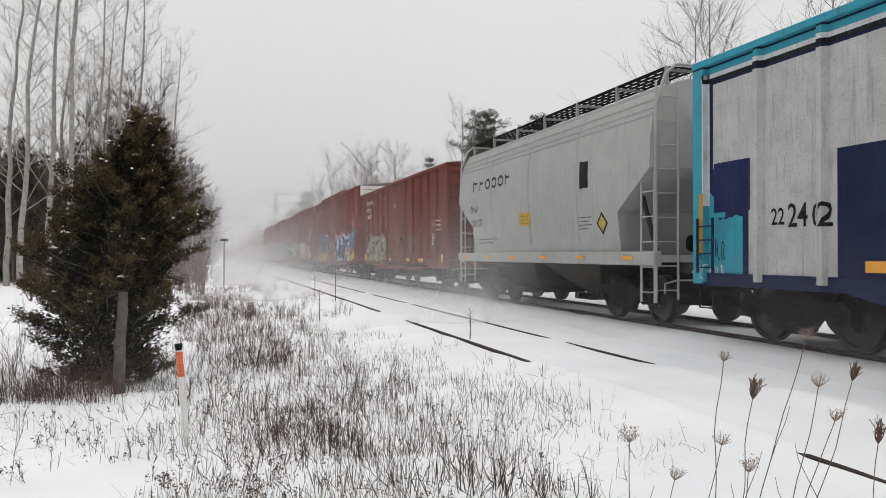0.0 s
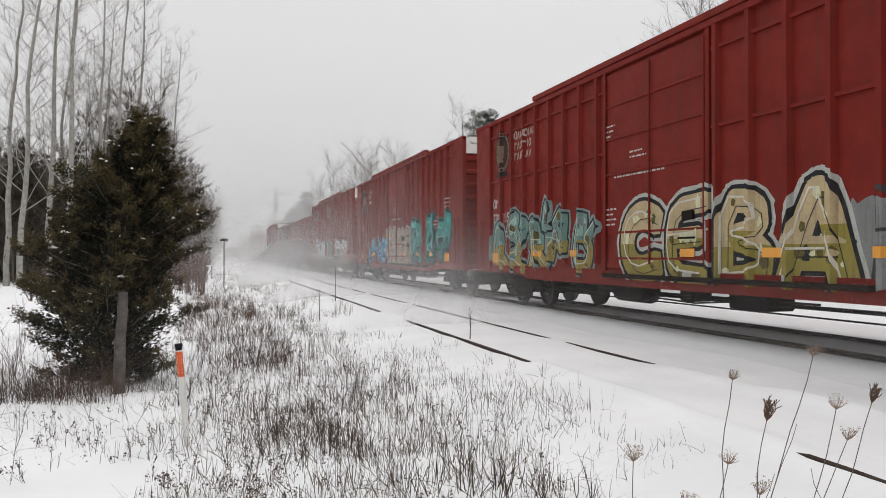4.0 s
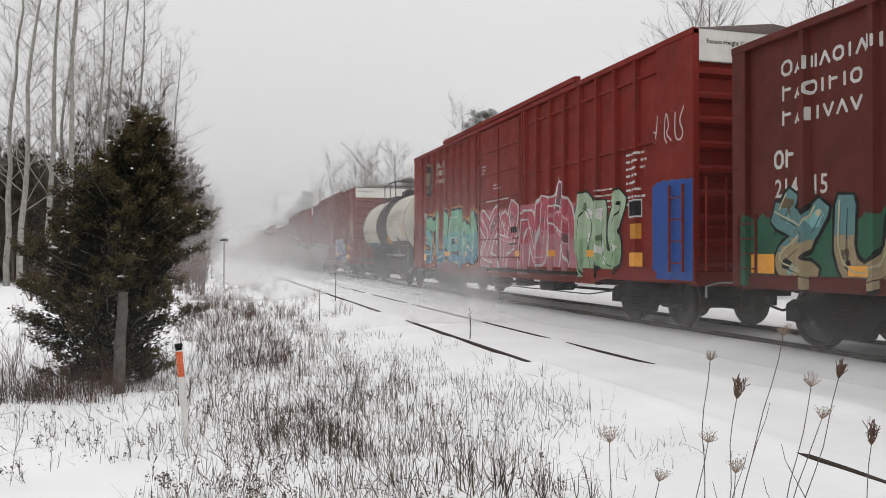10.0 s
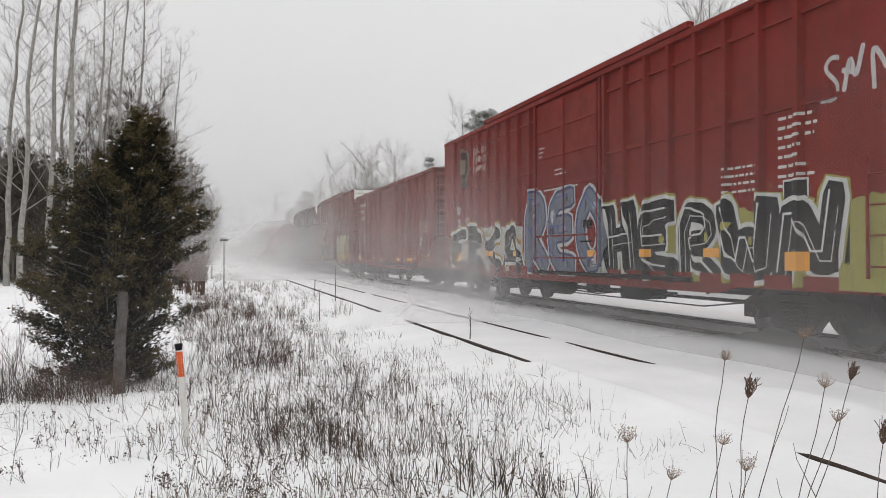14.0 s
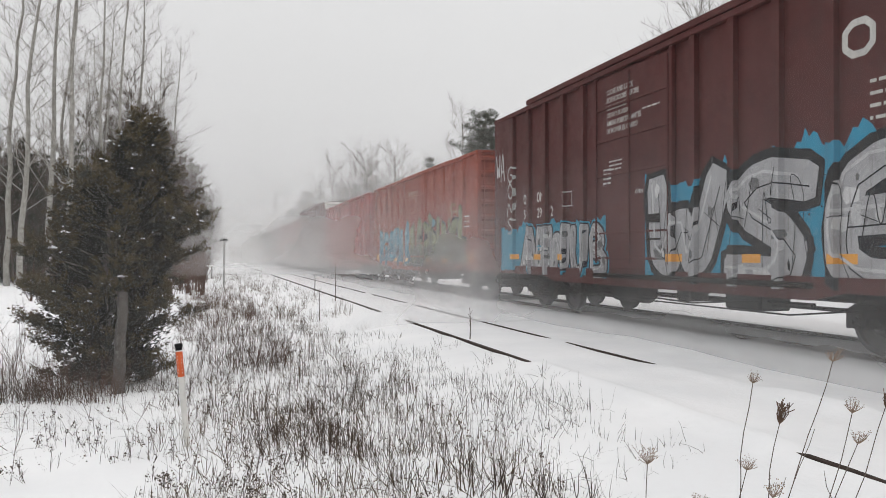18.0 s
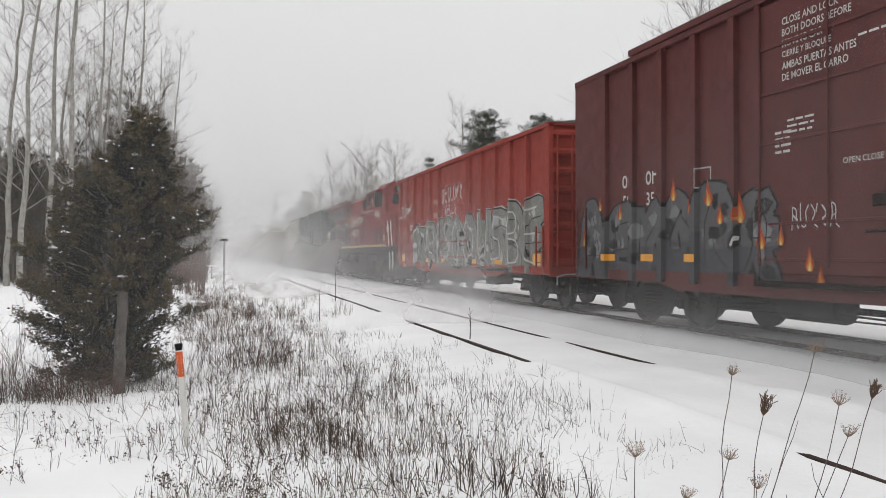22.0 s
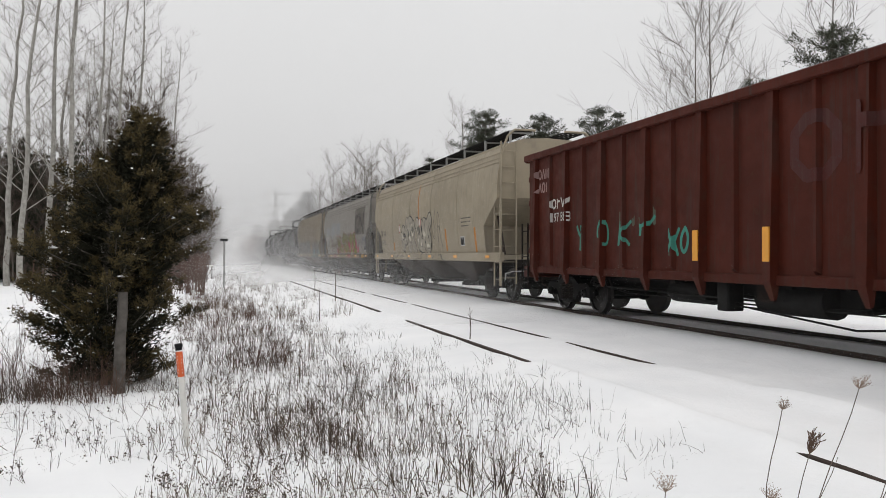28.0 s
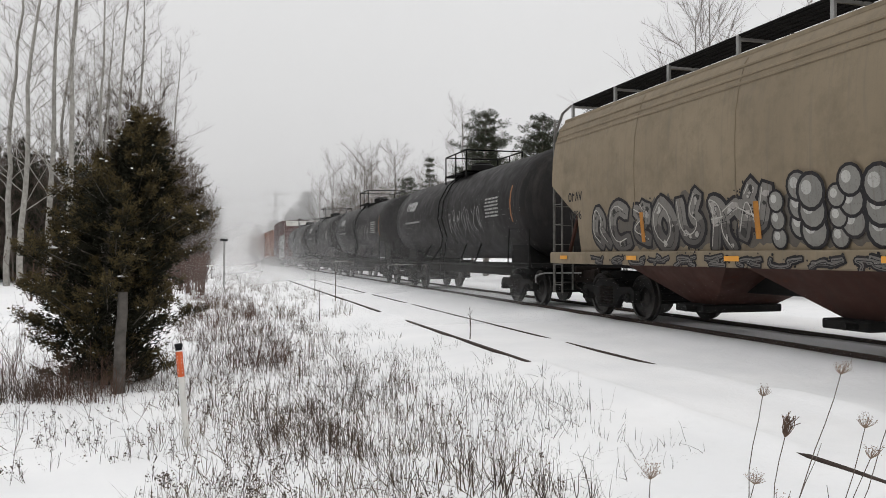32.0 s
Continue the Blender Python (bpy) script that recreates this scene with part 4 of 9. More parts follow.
for x in (-1.5, -0.2):
    g = Geo()
    g.tube([(x, 0, -0.1), (x, 0, 1.0)], 0.05, 6)
    part("leg", g, GALV, bl)

# ---- grass and weeds ----
rg = random.Random(21)


def blades(n, region, hmin, hmax, lean, mat, name, label, clump=0.5, width=0.004, seed=1, split=0, seeds=0.0):
    """Dead stalks scattered in tufts over a stretch of the plan, as one object."""
    g, rnd = Geo(), random.Random(seed)
    x0, x1, y0, y1 = region
    done, tries = 0, 0
    while done < n and tries < n * 30:
        tries += 1
        y = y0 + (y1 - y0) * rnd.random() ** 1.5
        x = rnd.uniform(x0, x1)
        k = float(lumps(np.array([x]), np.array([y]), 0.8, seed)[0]) + 0.5 * float(lumps(np.array([x]), np.array([y]), 2.4, seed + 3)[0])
        if k < clump - 0.5 + rnd.uniform(-0.25, 0.25):
            continue
        if x > 2.2 and rnd.random() < (x - 2.2) / 2.2:
            continue
        m = rnd.randint(2, 6)
        zg = ground_at(x, y)
        for _ in range(m):
            h = rnd.uniform(hmin, hmax)
            w = rnd.uniform(0, 6.283)
            t = abs(rnd.gauss(0, lean))
            dx, dy = math.cos(w) * math.sin(t), math.sin(w) * math.sin(t)
            bx, by = x + rnd.gauss(0, 0.05), y + rnd.gauss(0, 0.05)
            p0 = Vector((bx, by, zg - 0.03))
            p1 = p0 + Vector((dx * 0.50, dy * 0.50, 0.10 + math.cos(t) * 0.38)) * h
            w2 = w + rnd.gauss(0, 0.9)
            b2 = math.sin(t) * rnd.uniform(0.3, 1.3)
            p2 = p1 + Vector((math.cos(w2) * b2 * 0.45, math.sin(w2) * b2 * 0.45, math.cos(t) * 0.36)) * h
            p3 = p2 + Vector((math.cos(w2) * b2 * 0.5, math.sin(w2) * b2 * 0.5, 0.14 * math.cos(t) + rnd.gauss(0, 0.10))) * h
            wd = width * rnd.uniform(0.5, 1.5) * (1 + min(12.0, max(0, y - 10)) * 0.02)
            s = Vector((math.cos(0.28), -math.sin(0.28), 0)) * wd
            if abs(dx) > 0.5:
                s = s * 0.6 + Vector((0, 0, wd * 0.7))
            line = [(p0, 1.0), (p1, 0.85), (p2, 0.55), (p3, 0.2)]
            for (qa, ka), (qb, kb) in zip(line, line[1:]):
                g.face([tuple(qa - s * ka), tuple(qa + s * ka), tuple(qb + s * kb), tuple(qb - s * kb)])
            if seeds and rnd.random() < seeds:
                for _ in range(rnd.randint(3, 7)):
                    q = p2.lerp(p3, rnd.random()) + Vector((rnd.gauss(0, 0.012), rnd.gauss(0, 0.012), rnd.gauss(0, 0.016)))
                    k_ = rnd.uniform(0.004, 0.010)
                    g.face([tuple(q + Vector((-k_, 0, 0))), tuple(q + Vector((0, 0, -k_ * 0.6))), tuple(q + Vector((k_, 0, 0.002))), tuple(q + Vector((0, 0, k_)))])
            for _ in range(split):
                f = rnd.uniform(0.35, 0.9)
                q = p0.lerp(p2, f) if f < 0.6 else p1.lerp(p3, f)
                e = q + Vector((rnd.gauss(0, 0.35), rnd.gauss(0, 0.35), rnd.uniform(0.3, 0.8))).normalized() * h * rnd.uniform(0.15, 0.35)
                g.face([tuple(q - s * 0.5), tuple(q + s * 0.5), tuple(e + s * 0.2), tuple(e - s * 0.2)])
            done += 1
    return tagged(new(name, g.mesh(name, [mat])), label, "grass", kind="stuff")


blades(760, (0.1, 2.4, 4.5, 9.4), 0.12, 0.36, 0.85, GRASSDARK, "near_grass", "dark tangled grass stalks close by in the snow", 0.36, 0.0027, 31, 0, 0.03)
blades(700, (-0.2, 2.6, 4.5, 9.4), 0.12, 0.30, 1.25, GRASSDARK, "fallen_grass", "bent and fallen grass stalks on the snow", 0.10, 0.0016, 37, 0, 0.04)
blades(700, (0.0, 2.4, 4.7, 10.5), 0.12, 0.34, 0.9, GRASS, "pale_grass", "tan dead grass tangled among the dark stalks", 0.18, 0.0026, 61, 0, 0.05)
blades(380, (0.0, 2.4, 4.9, 9.6), 0.16, 0.36, 0.5, GRASSDARK, "near_weeds", "branching dead weeds close by in the snow", 0.2, 0.0015, 33, 4, 0.25)
blades(700, (2.4, 4.0, 7.0, 13.0), 0.10, 0.28, 0.75, GRASSDARK, "edge_grass", "dark grass tufts beside the siding", 0.2, 0.0018, 35)
blades(260, (2.4, 3.7, 5.2, 8.0), 0.08, 0.20, 1.0, GRASSDARK, "stray_grass", "stray bent grass stalks in open snow", 0.2, 0.0017, 36)
blades(1150, (-0.1, 2.3, 4.5, 14.0), 0.07, 0.24, 0.95, GRASSDARK, "fine_grass", "fine dark grass stalks standing in the snow", 0.34, 0.0015, 5, 0, 0.03)
blades(2600, (-1.0, 3.4, 6.6, 20.0), 0.08, 0.22, 0.85, GRASSDARK, "dead_grass", "thin dark dead grass poking through the snow", 0.36, 0.0020, 3)
blades(3000, (-0.7, 2.5, 5.4, 26.0), 0.10, 0.28, 0.8, GRASS, "dry_grass", "tan dry grass in tufts on the verge", 0.42, 0.0022, 8, 1, 0.08)
blades(700, (-0.4, 2.2, 6.6, 22.0), 0.16, 0.42, 0.4, GRASSDARK, "weed_stalks", "dark branching weed stalks on the verge", 0.45, 0.0020, 12, 5, 0.5)
blades(3400, (-1.0, 3.7, 20.0, 70.0), 0.12, 0.38, 0.6, GRASS, "far_grass", "tan dry grass along the far verge", 0.22, 0.0024, 15, 2)
blades(700, (-4.6, -0.9, 9.9, 13.4), 0.15, 0.62, 0.6, RUSSET, "russet_brush", "russet brush round the foot of the cedar", 0.30, 0.0026, 18, 4)
blades(330, (-6.4, -2.2, 10.4, 15.5), 0.4, 1.1, 0.5, RUSSET, "tall_twigs", "thin bare twigs beside the cedar", 0.2, 0.0026, 47, 7)
blades(90, (-4.4, -0.5, 6.4, 10.2), 0.3, 0.65, 1.0, RUSSET, "fallen_twigs", "long thin bare twigs arching over the snow", 0.2, 0.0022, 41, 6)
blades(1900, (-0.7, 1.3, 12.0, 34.0), 0.14, 0.44, 0.6, RUSSET, "low_brush", "low russet brush on the verge", 0.16, 0.0024, 43, 4)
blades(420, (-2.4, -0.3, 9.6, 11.0), 0.15, 0.42, 0.6, GRASSDARK, "tangled_brush", "tangled dead brush below the cedar", 0.15, 0.0026, 19, 5, 0.2)
blades(400, (-4.6, -0.2, 4.9, 9.8), 0.1, 0.32, 0.9, GRASSDARK, "sparse_weeds", "sparse branching weeds in open snow", 0.5, 0.0020, 22, 5, 0.6)
blades(260, (-3.0, 0.6, 4.4, 6.6), 0.08, 0.22, 0.9, GRASSDARK, "snowy_weeds", "low weeds with dark withered leaves in the snow", 0.3, 0.0018, 52, 5, 0.9)
blades(2800, (-7.0, -0.4, 34.0, 120.0), 0.6, 2.1, 0.35, RUSSET, "far_brush", "russet brush along the edge of the wood", 0.0, 0.013, 25, 5)
for x, y, h in ((4.35, 13.2, 0.55), (3.9, 26.0, 1.2), (4.1, 33.0, 1.2), (2.6, 20.0, 0.8)):
    g = Geo()
    g.tube([(0, 0, -0.05), (0.01, 0, h * 0.5), (0.0, 0.01, h)], 0.007 + 0.0004 * y, 5, 0.004)
    for k in range(7):
        z = h * (0.3 + 0.1 * k)
        g.tube([(0, 0, z), (rg.gauss(0, 0.05), rg.gauss(0, 0.05), z + 0.06)], 0.004, 4, 0.003)
    st = new("weed_stem", g.mesh("weed_stem", [GRASSDARK]))
    st.location = (x, y, ground_at(x, y))
    tagged(st, "single dry weed stem standing in the snow", "weed", "weed stems")

# ---- dried umbels close by, nodding in the wind ----
UMBEL = plain("dry_brown_umbel", (0.27, 0.20, 0.155), 0.9, 0.0, 0.35, 30.0, 0.0)
UMBELDARK = plain("dark_brown_umbel", (0.13, 0.085, 0.062), 0.9, 0.0, 0.35, 30.0, 0.0)
STALK = plain("dry_grey_stalk", (0.13, 0.105, 0.09), 0.85, 0.0, 0.3, 20.0, 0.0)
FLOWERS = []


def umbel(x, y, z, seed, closed=False, lean=(0.0, 0.0), size=1.0):
    """A dried wild-carrot stalk with its head at (x, y, z)."""
    rnd = random.Random(seed)
    zg = ground_at(x, y)
    h = z - zg
    bx, by = x - lean[0], y - lean[1]
    ob = thing("dried_wild_carrot", "dry brown wild carrot with a closed nest-like head" if closed else "dry brown wild carrot with an open seed head", "dried plant", "dried plants close by",
               (bx, by, zg))
    g = Geo()
    pts = []
    for i in range(31):
        f = i / 30
        low = (1 - f) * h
        wob = (0.020 * math.sin(low * 10 + seed * 1.7) + 0.006 * math.sin(low * 27 + seed)) * min(1.0, low * 7)
        pts.append((lean[0] * f ** 1.9 + wob, lean[1] * f ** 1.9 + wob * 0.5, h * f - 0.04 * (1 - f)))
    g.tube(pts, 0.0019, 6, 0.0009)
    for i in (22, 25):
        if (seed + i) % 3:
            p, e = Vector(pts[i]), (-1) ** (seed + i)
            g.tube([tuple(p), tuple(p + Vector((0.018 * e, 0.004, 0.035))), tuple(p + Vector((0.045 * e, 0.006, 0.085))), tuple(p + Vector((0.055 * e, 0.004, 0.12)))], 0.0011, 5, 0.0006)
    part("stalk", g, STALK, ob, smooth=True)
    g = Geo()
    c = Vector((lean[0], lean[1], h))
    ax = (Vector(pts[30]) - Vector(pts[28])).normalized()
    n = 34 if closed else 22
    for i in range(n):
        w = i * 2.39996
        perp = Vector((math.cos(w), math.sin(w), 0))
        if closed:
            a = 0.3 + 0.7 * math.sqrt((i + 0.5) / n)
            k1, k2 = rnd.uniform(0.8, 1.15), rnd.uniform(0.85, 1.1)
            pth = [c, c + (ax * 0.012 + perp * 0.008 * a * k1) * size, c + (ax * 0.028 + perp * 0.011 * a * k1) * size, c + (ax * 0.050 * k2 + perp * 0.006 * a) * size]
            pth[3] = pth[3] + Vector((rnd.gauss(0, 0.006), rnd.gauss(0, 0.006), rnd.gauss(0, 0.006)))
            pth[2] = pth[2] + Vector((rnd.gauss(0, 0.003), rnd.gauss(0, 0.003), rnd.gauss(0, 0.003)))
            g.tube([tuple(q) for q in pth], 0.0005, 4, 0.0009, caps=False)
        else:
            a = 1.15 * math.sqrt((i + 0.5) / n)
            d = (ax + perp * a).normalized()
            tip = c + (d + Vector((rnd.gauss(0, 0.12), rnd.gauss(0, 0.12), rnd.gauss(0, 0.12)))) * rnd.uniform(0.018, 0.037) * size
            g.tube([tuple(c), tuple(c.lerp(tip, 0.5) + perp * 0.002), tuple(tip)], 0.0006, 4, 0.0005, caps=False)
            for _ in range(4):
                e = tip + Vector((rnd.gauss(0, 0.0035), rnd.gauss(0, 0.0035), rnd.gauss(0.003, 0.003))) * size
                q = 0.0014 * size
                g.add([tuple(e + Vector(v)) for v in ((q, 0, 0), (-q, 0, 0), (0, q, 0), (0, -q, 0), (0, 0, q), (0, 0, -q))],
                      [(0, 2, 4), (2, 1, 4), (1, 3, 4), (3, 0, 4), (2, 0, 5), (1, 2, 5), (3, 1, 5), (0, 3, 5)])
    part("seed_head", g, UMBELDARK if closed else UMBEL, ob)["kind"] = "stuff"
    FLOWERS.append((ob, (bx, by, zg), seed))


umbel(1.25, 1.46, 1.135, 1, False, (0.26, -0.03), 0.8)
umbel(1.09, 1.51, 1.085, 2, False, (0.06, 0.0), 0.62)
umbel(1.15, 1.49, 1.00, 3, True, (0.12, -0.02), 0.9)
umbel(1.36, 1.43, 1.04, 4, True, (0.30, -0.02), 0.72)
umbel(1.30, 1.45, 1.025, 5, False, (0.20, 0.0), 0.8)
umbel(1.33, 1.44, 0.95, 6, False, (0.30, -0.04), 0.8)
umbel(0.88, 1.57, 0.905, 7, False, (0.02, 0.0), 1.05)
umbel(1.08, 1.51, 0.90, 8, False, (0.26, 0.02), 0.75)
umbel(1.14, 1.49, 0.84, 9, False, (0.05, 0.0), 1.0)
umbel(0.98, 1.54, 0.82, 10, False, (0.12, 0.0), 0.8)
umbel(1.42, 1.41, 0.90, 11, True, (0.12, -0.03), 0.9)

# bare stalks among them
for k, (x, y, h, ln) in enumerate(((1.20, 1.46, 1.22, 0.10), (1.31, 1.44, 1.12, 0.18), (1.05, 1.52, 1.05, 0.05), (1.40, 1.42, 1.2, 0.2), (0.92, 1.57, 0.98, 0.03), (1.26, 1.47, 1.02, 0.12))):
    zg = ground_at(x, y)
    ob = thing("dry_stalk", "thin bare dry stalk among the wild carrots", "dried plant", "dried plants close by", (x - ln, y, zg))
    g = Geo()
    pts = [(ln * (i / 12) ** 1.7 + 0.030 * math.sin(i * 1.3 + k) * math.sin(3.1416 * i / 12), 0.01 * math.sin(i + k), h * i / 12 - 0.04) for i in range(13)]
    g.tube(pts, 0.0018, 5, 0.0008)
    part("stalk", g, STALK, ob)
    g = Geo()
    for i in (8, 10, 11):
        p = Vector(pts[i])
        g.tube([tuple(p), tuple(p + Vector((0.03 * (-1) ** i, 0.01, 0.06))), tuple(p + Vector((0.04 * (-1) ** i, 0.0, 0.11)))], 0.0011, 4, 0.0006)
    part("side_shoot", g, STALK, ob)
    FLOWERS.append((ob, (x - ln, y, zg), 20 + k))

# ---- running gear, shared by all wagons ----
WHEEL_R = 0.457
SPIN = []


def wheelset_mesh(r):
    g = Geo()
    g.slot = 0
    g.tube([(-1.02, 0, 0), (1.02, 0, 0)], 0.075, 10)
    for s in (-1, 1):
        rim = [(s * 0.665, r * 0.55), (s * 0.665, r + 0.028), (s * 0.70, r + 0.028), (s * 0.715, r), (s * 0.80, r - 0.004), (s * 0.805, r * 0.86),
               (s * 0.765, r * 0.82), (s * 0.755, r * 0.45), (s * 0.80, r * 0.30), (s * 0.84, r * 0.26), (s * 0.84, 0.02)]
        if s < 0:
            rim.reverse()
        g.slot = 1
        g.lathe(rim, "x", 28)
        g.slot = 0
        g.lathe([(s * 1.00, 0.10), (s * 1.17, 0.10), (s * 1.19, 0.07)], "x", 12)
        for k in range(3):
            w = k * 2.094
            y, z = 0.055 * math.cos(w), 0.055 * math.sin(w)
            g.box(min(s * 1.185, s * 1.215), max(s * 1.185, s * 1.215), y - 0.02, y + 0.02, z - 0.02, z + 0.02)
    return g.mesh("wheelset", [STEEL, TREAD], True)


WHEELSET = wheelset_mesh(WHEEL_R)
BIGWHEEL = wheelset_mesh(0.53)


def side_frame_mesh():
    g = Geo()
    out = [(-1.12, 0.36), (-1.12, 0.60), (-0.98, 0.68), (-0.55, 0.66), (-0.30, 0.80), (0.30, 0.80), (0.55, 0.66), (0.98, 0.68),
           (1.12, 0.60), (1.12, 0.36), (0.80, 0.36), (0.74, 0.50), (0.60, 0.50), (0.34, 0.22), (-0.34, 0.22), (-0.60, 0.50), (-0.74, 0.50), (-0.80, 0.36)]
    n = len(out)
    g.add([(-0.07, y, z) for y, z in out] + [(0.07, y, z) for y, z in out],
          [(i, i + n, (i + 1) % n + n, (i + 1) % n) for i in range(n)])
    core = [(3, 4, 15, 16), (4, 5, 12, 15), (5, 6, 11, 12), (12, 13, 14, 15), (0, 1, 2, 17), (2, 3, 16, 17), (6, 7, 10, 11), (7, 8, 9, 10)]
    for k, x in ((0, -0.07), (n, 0.07)):
        for q in core:
            q2 = [k + i for i in q]
            g.f.append(tuple(q2 if k else reversed(q2)))
            g.m.append(0)
    g.box(-0.11, 0.11, -0.36, 0.36, 0.24, 0.29, 0.01)
    g.box(-0.10, 0.10, -0.32, 0.32, 0.74, 0.82, 0.02)
    return g.mesh("side_frame", [STEEL])


def spring_mesh():
    g = Geo()
    for y in (-0.19, 0.0, 0.19):
        pts = [(0.07 * math.cos(a * 0.9), y + 0.075 * math.sin(a * 0.9), 0.29 + 0.36 * a / 40) for a in range(41)]
        g.tube(pts, 0.016, 5)
    return g.mesh("spring", [RUSTY])


def bolster_mesh():
    g = Geo()
    g.box(-1.05, 1.05, -0.17, 0.17, 0.56, 0.78, 0.03)
    g.lathe([(0.78, 0.26), (0.86, 0.24)], "z", 14)
    g.box(-0.7, 0.7, -0.62, -0.50, 0.30, 0.42, 0.02)
    g.box(-0.7, 0.7, 0.50, 0.62, 0.30, 0.42, 0.02)
    return g.mesh("bolster", [STEEL])


SIDE_FRAME, SPRING, BOLSTER = side_frame_mesh(), spring_mesh(), bolster_mesh()


def truck(car, y):
    tr = part("truck", BOLSTER, STEEL, car)
    tr.location = (0, y, 0)
    for s in (-1, 1):
        fr = part("side_frame", SIDE_FRAME, STEEL, tr)
        fr.location = (s * 1.06, 0, 0)
        sp = part("spring", SPRING, RUSTY, tr)
        sp.location = (s * 1.12, 0, 0)
    for d in (-0.89, 0.89):
        ws = part("wheelset", WHEELSET, STEEL, tr)
        ws.location = (0, d, WHEEL_R)
        SPIN.append((car, ws, WHEEL_R, y + d))
    return tr


def coupler_mesh():
    g = Geo()
    g.box(-0.09, 0.09, -0.62, 0.1, 0.74, 0.92, 0.02)
    g.box(-0.17, 0.13, -0.86, -0.58, 0.70, 0.96, 0.05)
    g.box(-0.30, 0.30, -0.06, 0.02, 0.62, 1.02, 0.02)
    g.tube([(-0.32, -0.02, 0.72), (-0.36, -0.25, 0.5), (-0.30, -0.55, 0.42), (-0.2, -0.8, 0.52)], 0.022, 6)
    return g.mesh("coupler", [RUSTY])


def crank_mesh():
    g = Geo()
    g.tube([(-1.42, -0.12, 0.62), (-1.42, -0.12, 0.80), (-1.2, -0.13, 0.86), (-0.2, -0.16, 0.86)], 0.018, 6)
    return g.mesh("uncoupling_lever", [GALV])


COUPLER, CRANK = coupler_mesh(), crank_mesh()


def couple(car, length):
    for s in (-1, 1):
        c = part("coupler", COUPLER, RUSTY, car)
        c.matrix_local = pose(0, s * length / 2, 0, 0, 0, 0 if s < 0 else 180)
        k = part("uncoupling_lever", CRANK, GALV, car)
        if s < 0:
            k.location = (0, -length / 2, 0)
        else:
            k.matrix_local = pose(0, length / 2, 0, 0, 0, 180)


def ladder(car, x, y0, y1, z0, z1, material, rungs=None, along="y", name="ladder", r=0.013):
    """A ladder with two stiles; along y on a side, along x on an end."""
    g = Geo()
    n = rungs or max(2, int((z1 - z0) / 0.40))
    for e in (y0, y1):
        a = (x, e, z0) if along == "y" else (e, x, z0)
        b = (x, e, z1) if along == "y" else (e, x, z1)
        g.tube([a, b], 0.022, 6)
    for i in range(n):
        z = z0 + (z1 - z0) * (i + 0.4) / n
        a = (x, y0, z) if along == "y" else (y0, x, z)
        b = (x, y1, z) if along == "y" else (y1, x, z)
        g.tube([a, b], r, 6)
    return part(name, g, material, car)


def underframe(car, length, zs, tanks=True):
    g = Geo()
    g.box(-0.32, 0.32, -length / 2 + 0.1, length / 2 - 0.1, 0.62, zs + 0.05, 0.02)
    for k in (-0.27, -0.09, 0.09, 0.27):
        g.box(-1.4, 1.4, k * length - 0.06, k * length + 0.06, zs - 0.12, zs + 0.04)
    part("centre_sill", g, STEEL, car)
    g = Geo()
    for x in (-0.62, 0.62):
        g.box(x - 0.05, x + 0.05, -length / 2 + 2.9, length / 2 - 2.9, zs - 0.20, zs)
    for k in range(9):
        y = (k - 4) * length * 0.075
        g.box(-1.3, 1.3, y - 0.04, y + 0.04, zs - 0.10, zs)
    g.box(-0.95, -0.35, -2.4, -1.5, zs - 0.42, zs - 0.08, 0.04)
    g.tube([(-0.7, -length / 2 + 2.6, zs - 0.30), (-0.7, length / 2 - 2.6, zs - 0.34)], 0.035, 6)
    g.tube([(-1.15, -length / 2 + 3.0, zs - 0.22), (-1.15, -length / 2 + 4.6, zs - 0.40), (-1.15, length / 2 - 4.6, zs - 0.40), (-1.15, length / 2 - 3.0, zs - 0.22)], 0.014, 5)
    part("floor_stringers", g, STEEL, car)
    if tanks:
        g = Geo()
        g.lathe([(-0.62, 0.08), (-0.56, 0.22), (0.56, 0.22), (0.62, 0.08)], "y", 14, (-0.98, 1.4, zs - 0.26))
        part("air_reservoir", g, STEEL, car, smooth=True)
        g = Geo()
        g.tube([(-1.1, -2.6, 0.62), (-1.1, -0.8, 0.48), (-1.1, 0.9, 0.52), (-1.1, 2.6, 0.66)], 0.016, 6)
        g.tube([(-0.8, -3.4, 0.60), (-0.8, 0.5, 0.58), (-0.9, 3.0, 0.64)], 0.02, 6)
        part("brake_rod", g, STEEL, car)
        g = Geo()
        g.box(-1.25, -0.85, -0.95, -0.55, zs - 0.34, zs - 0.05, 0.03)
        part("brake_valve", g, RUSTY, car)


CARS = []


def keep(car, front, rear):
    CARS.append((car, (front + rear) / 2))


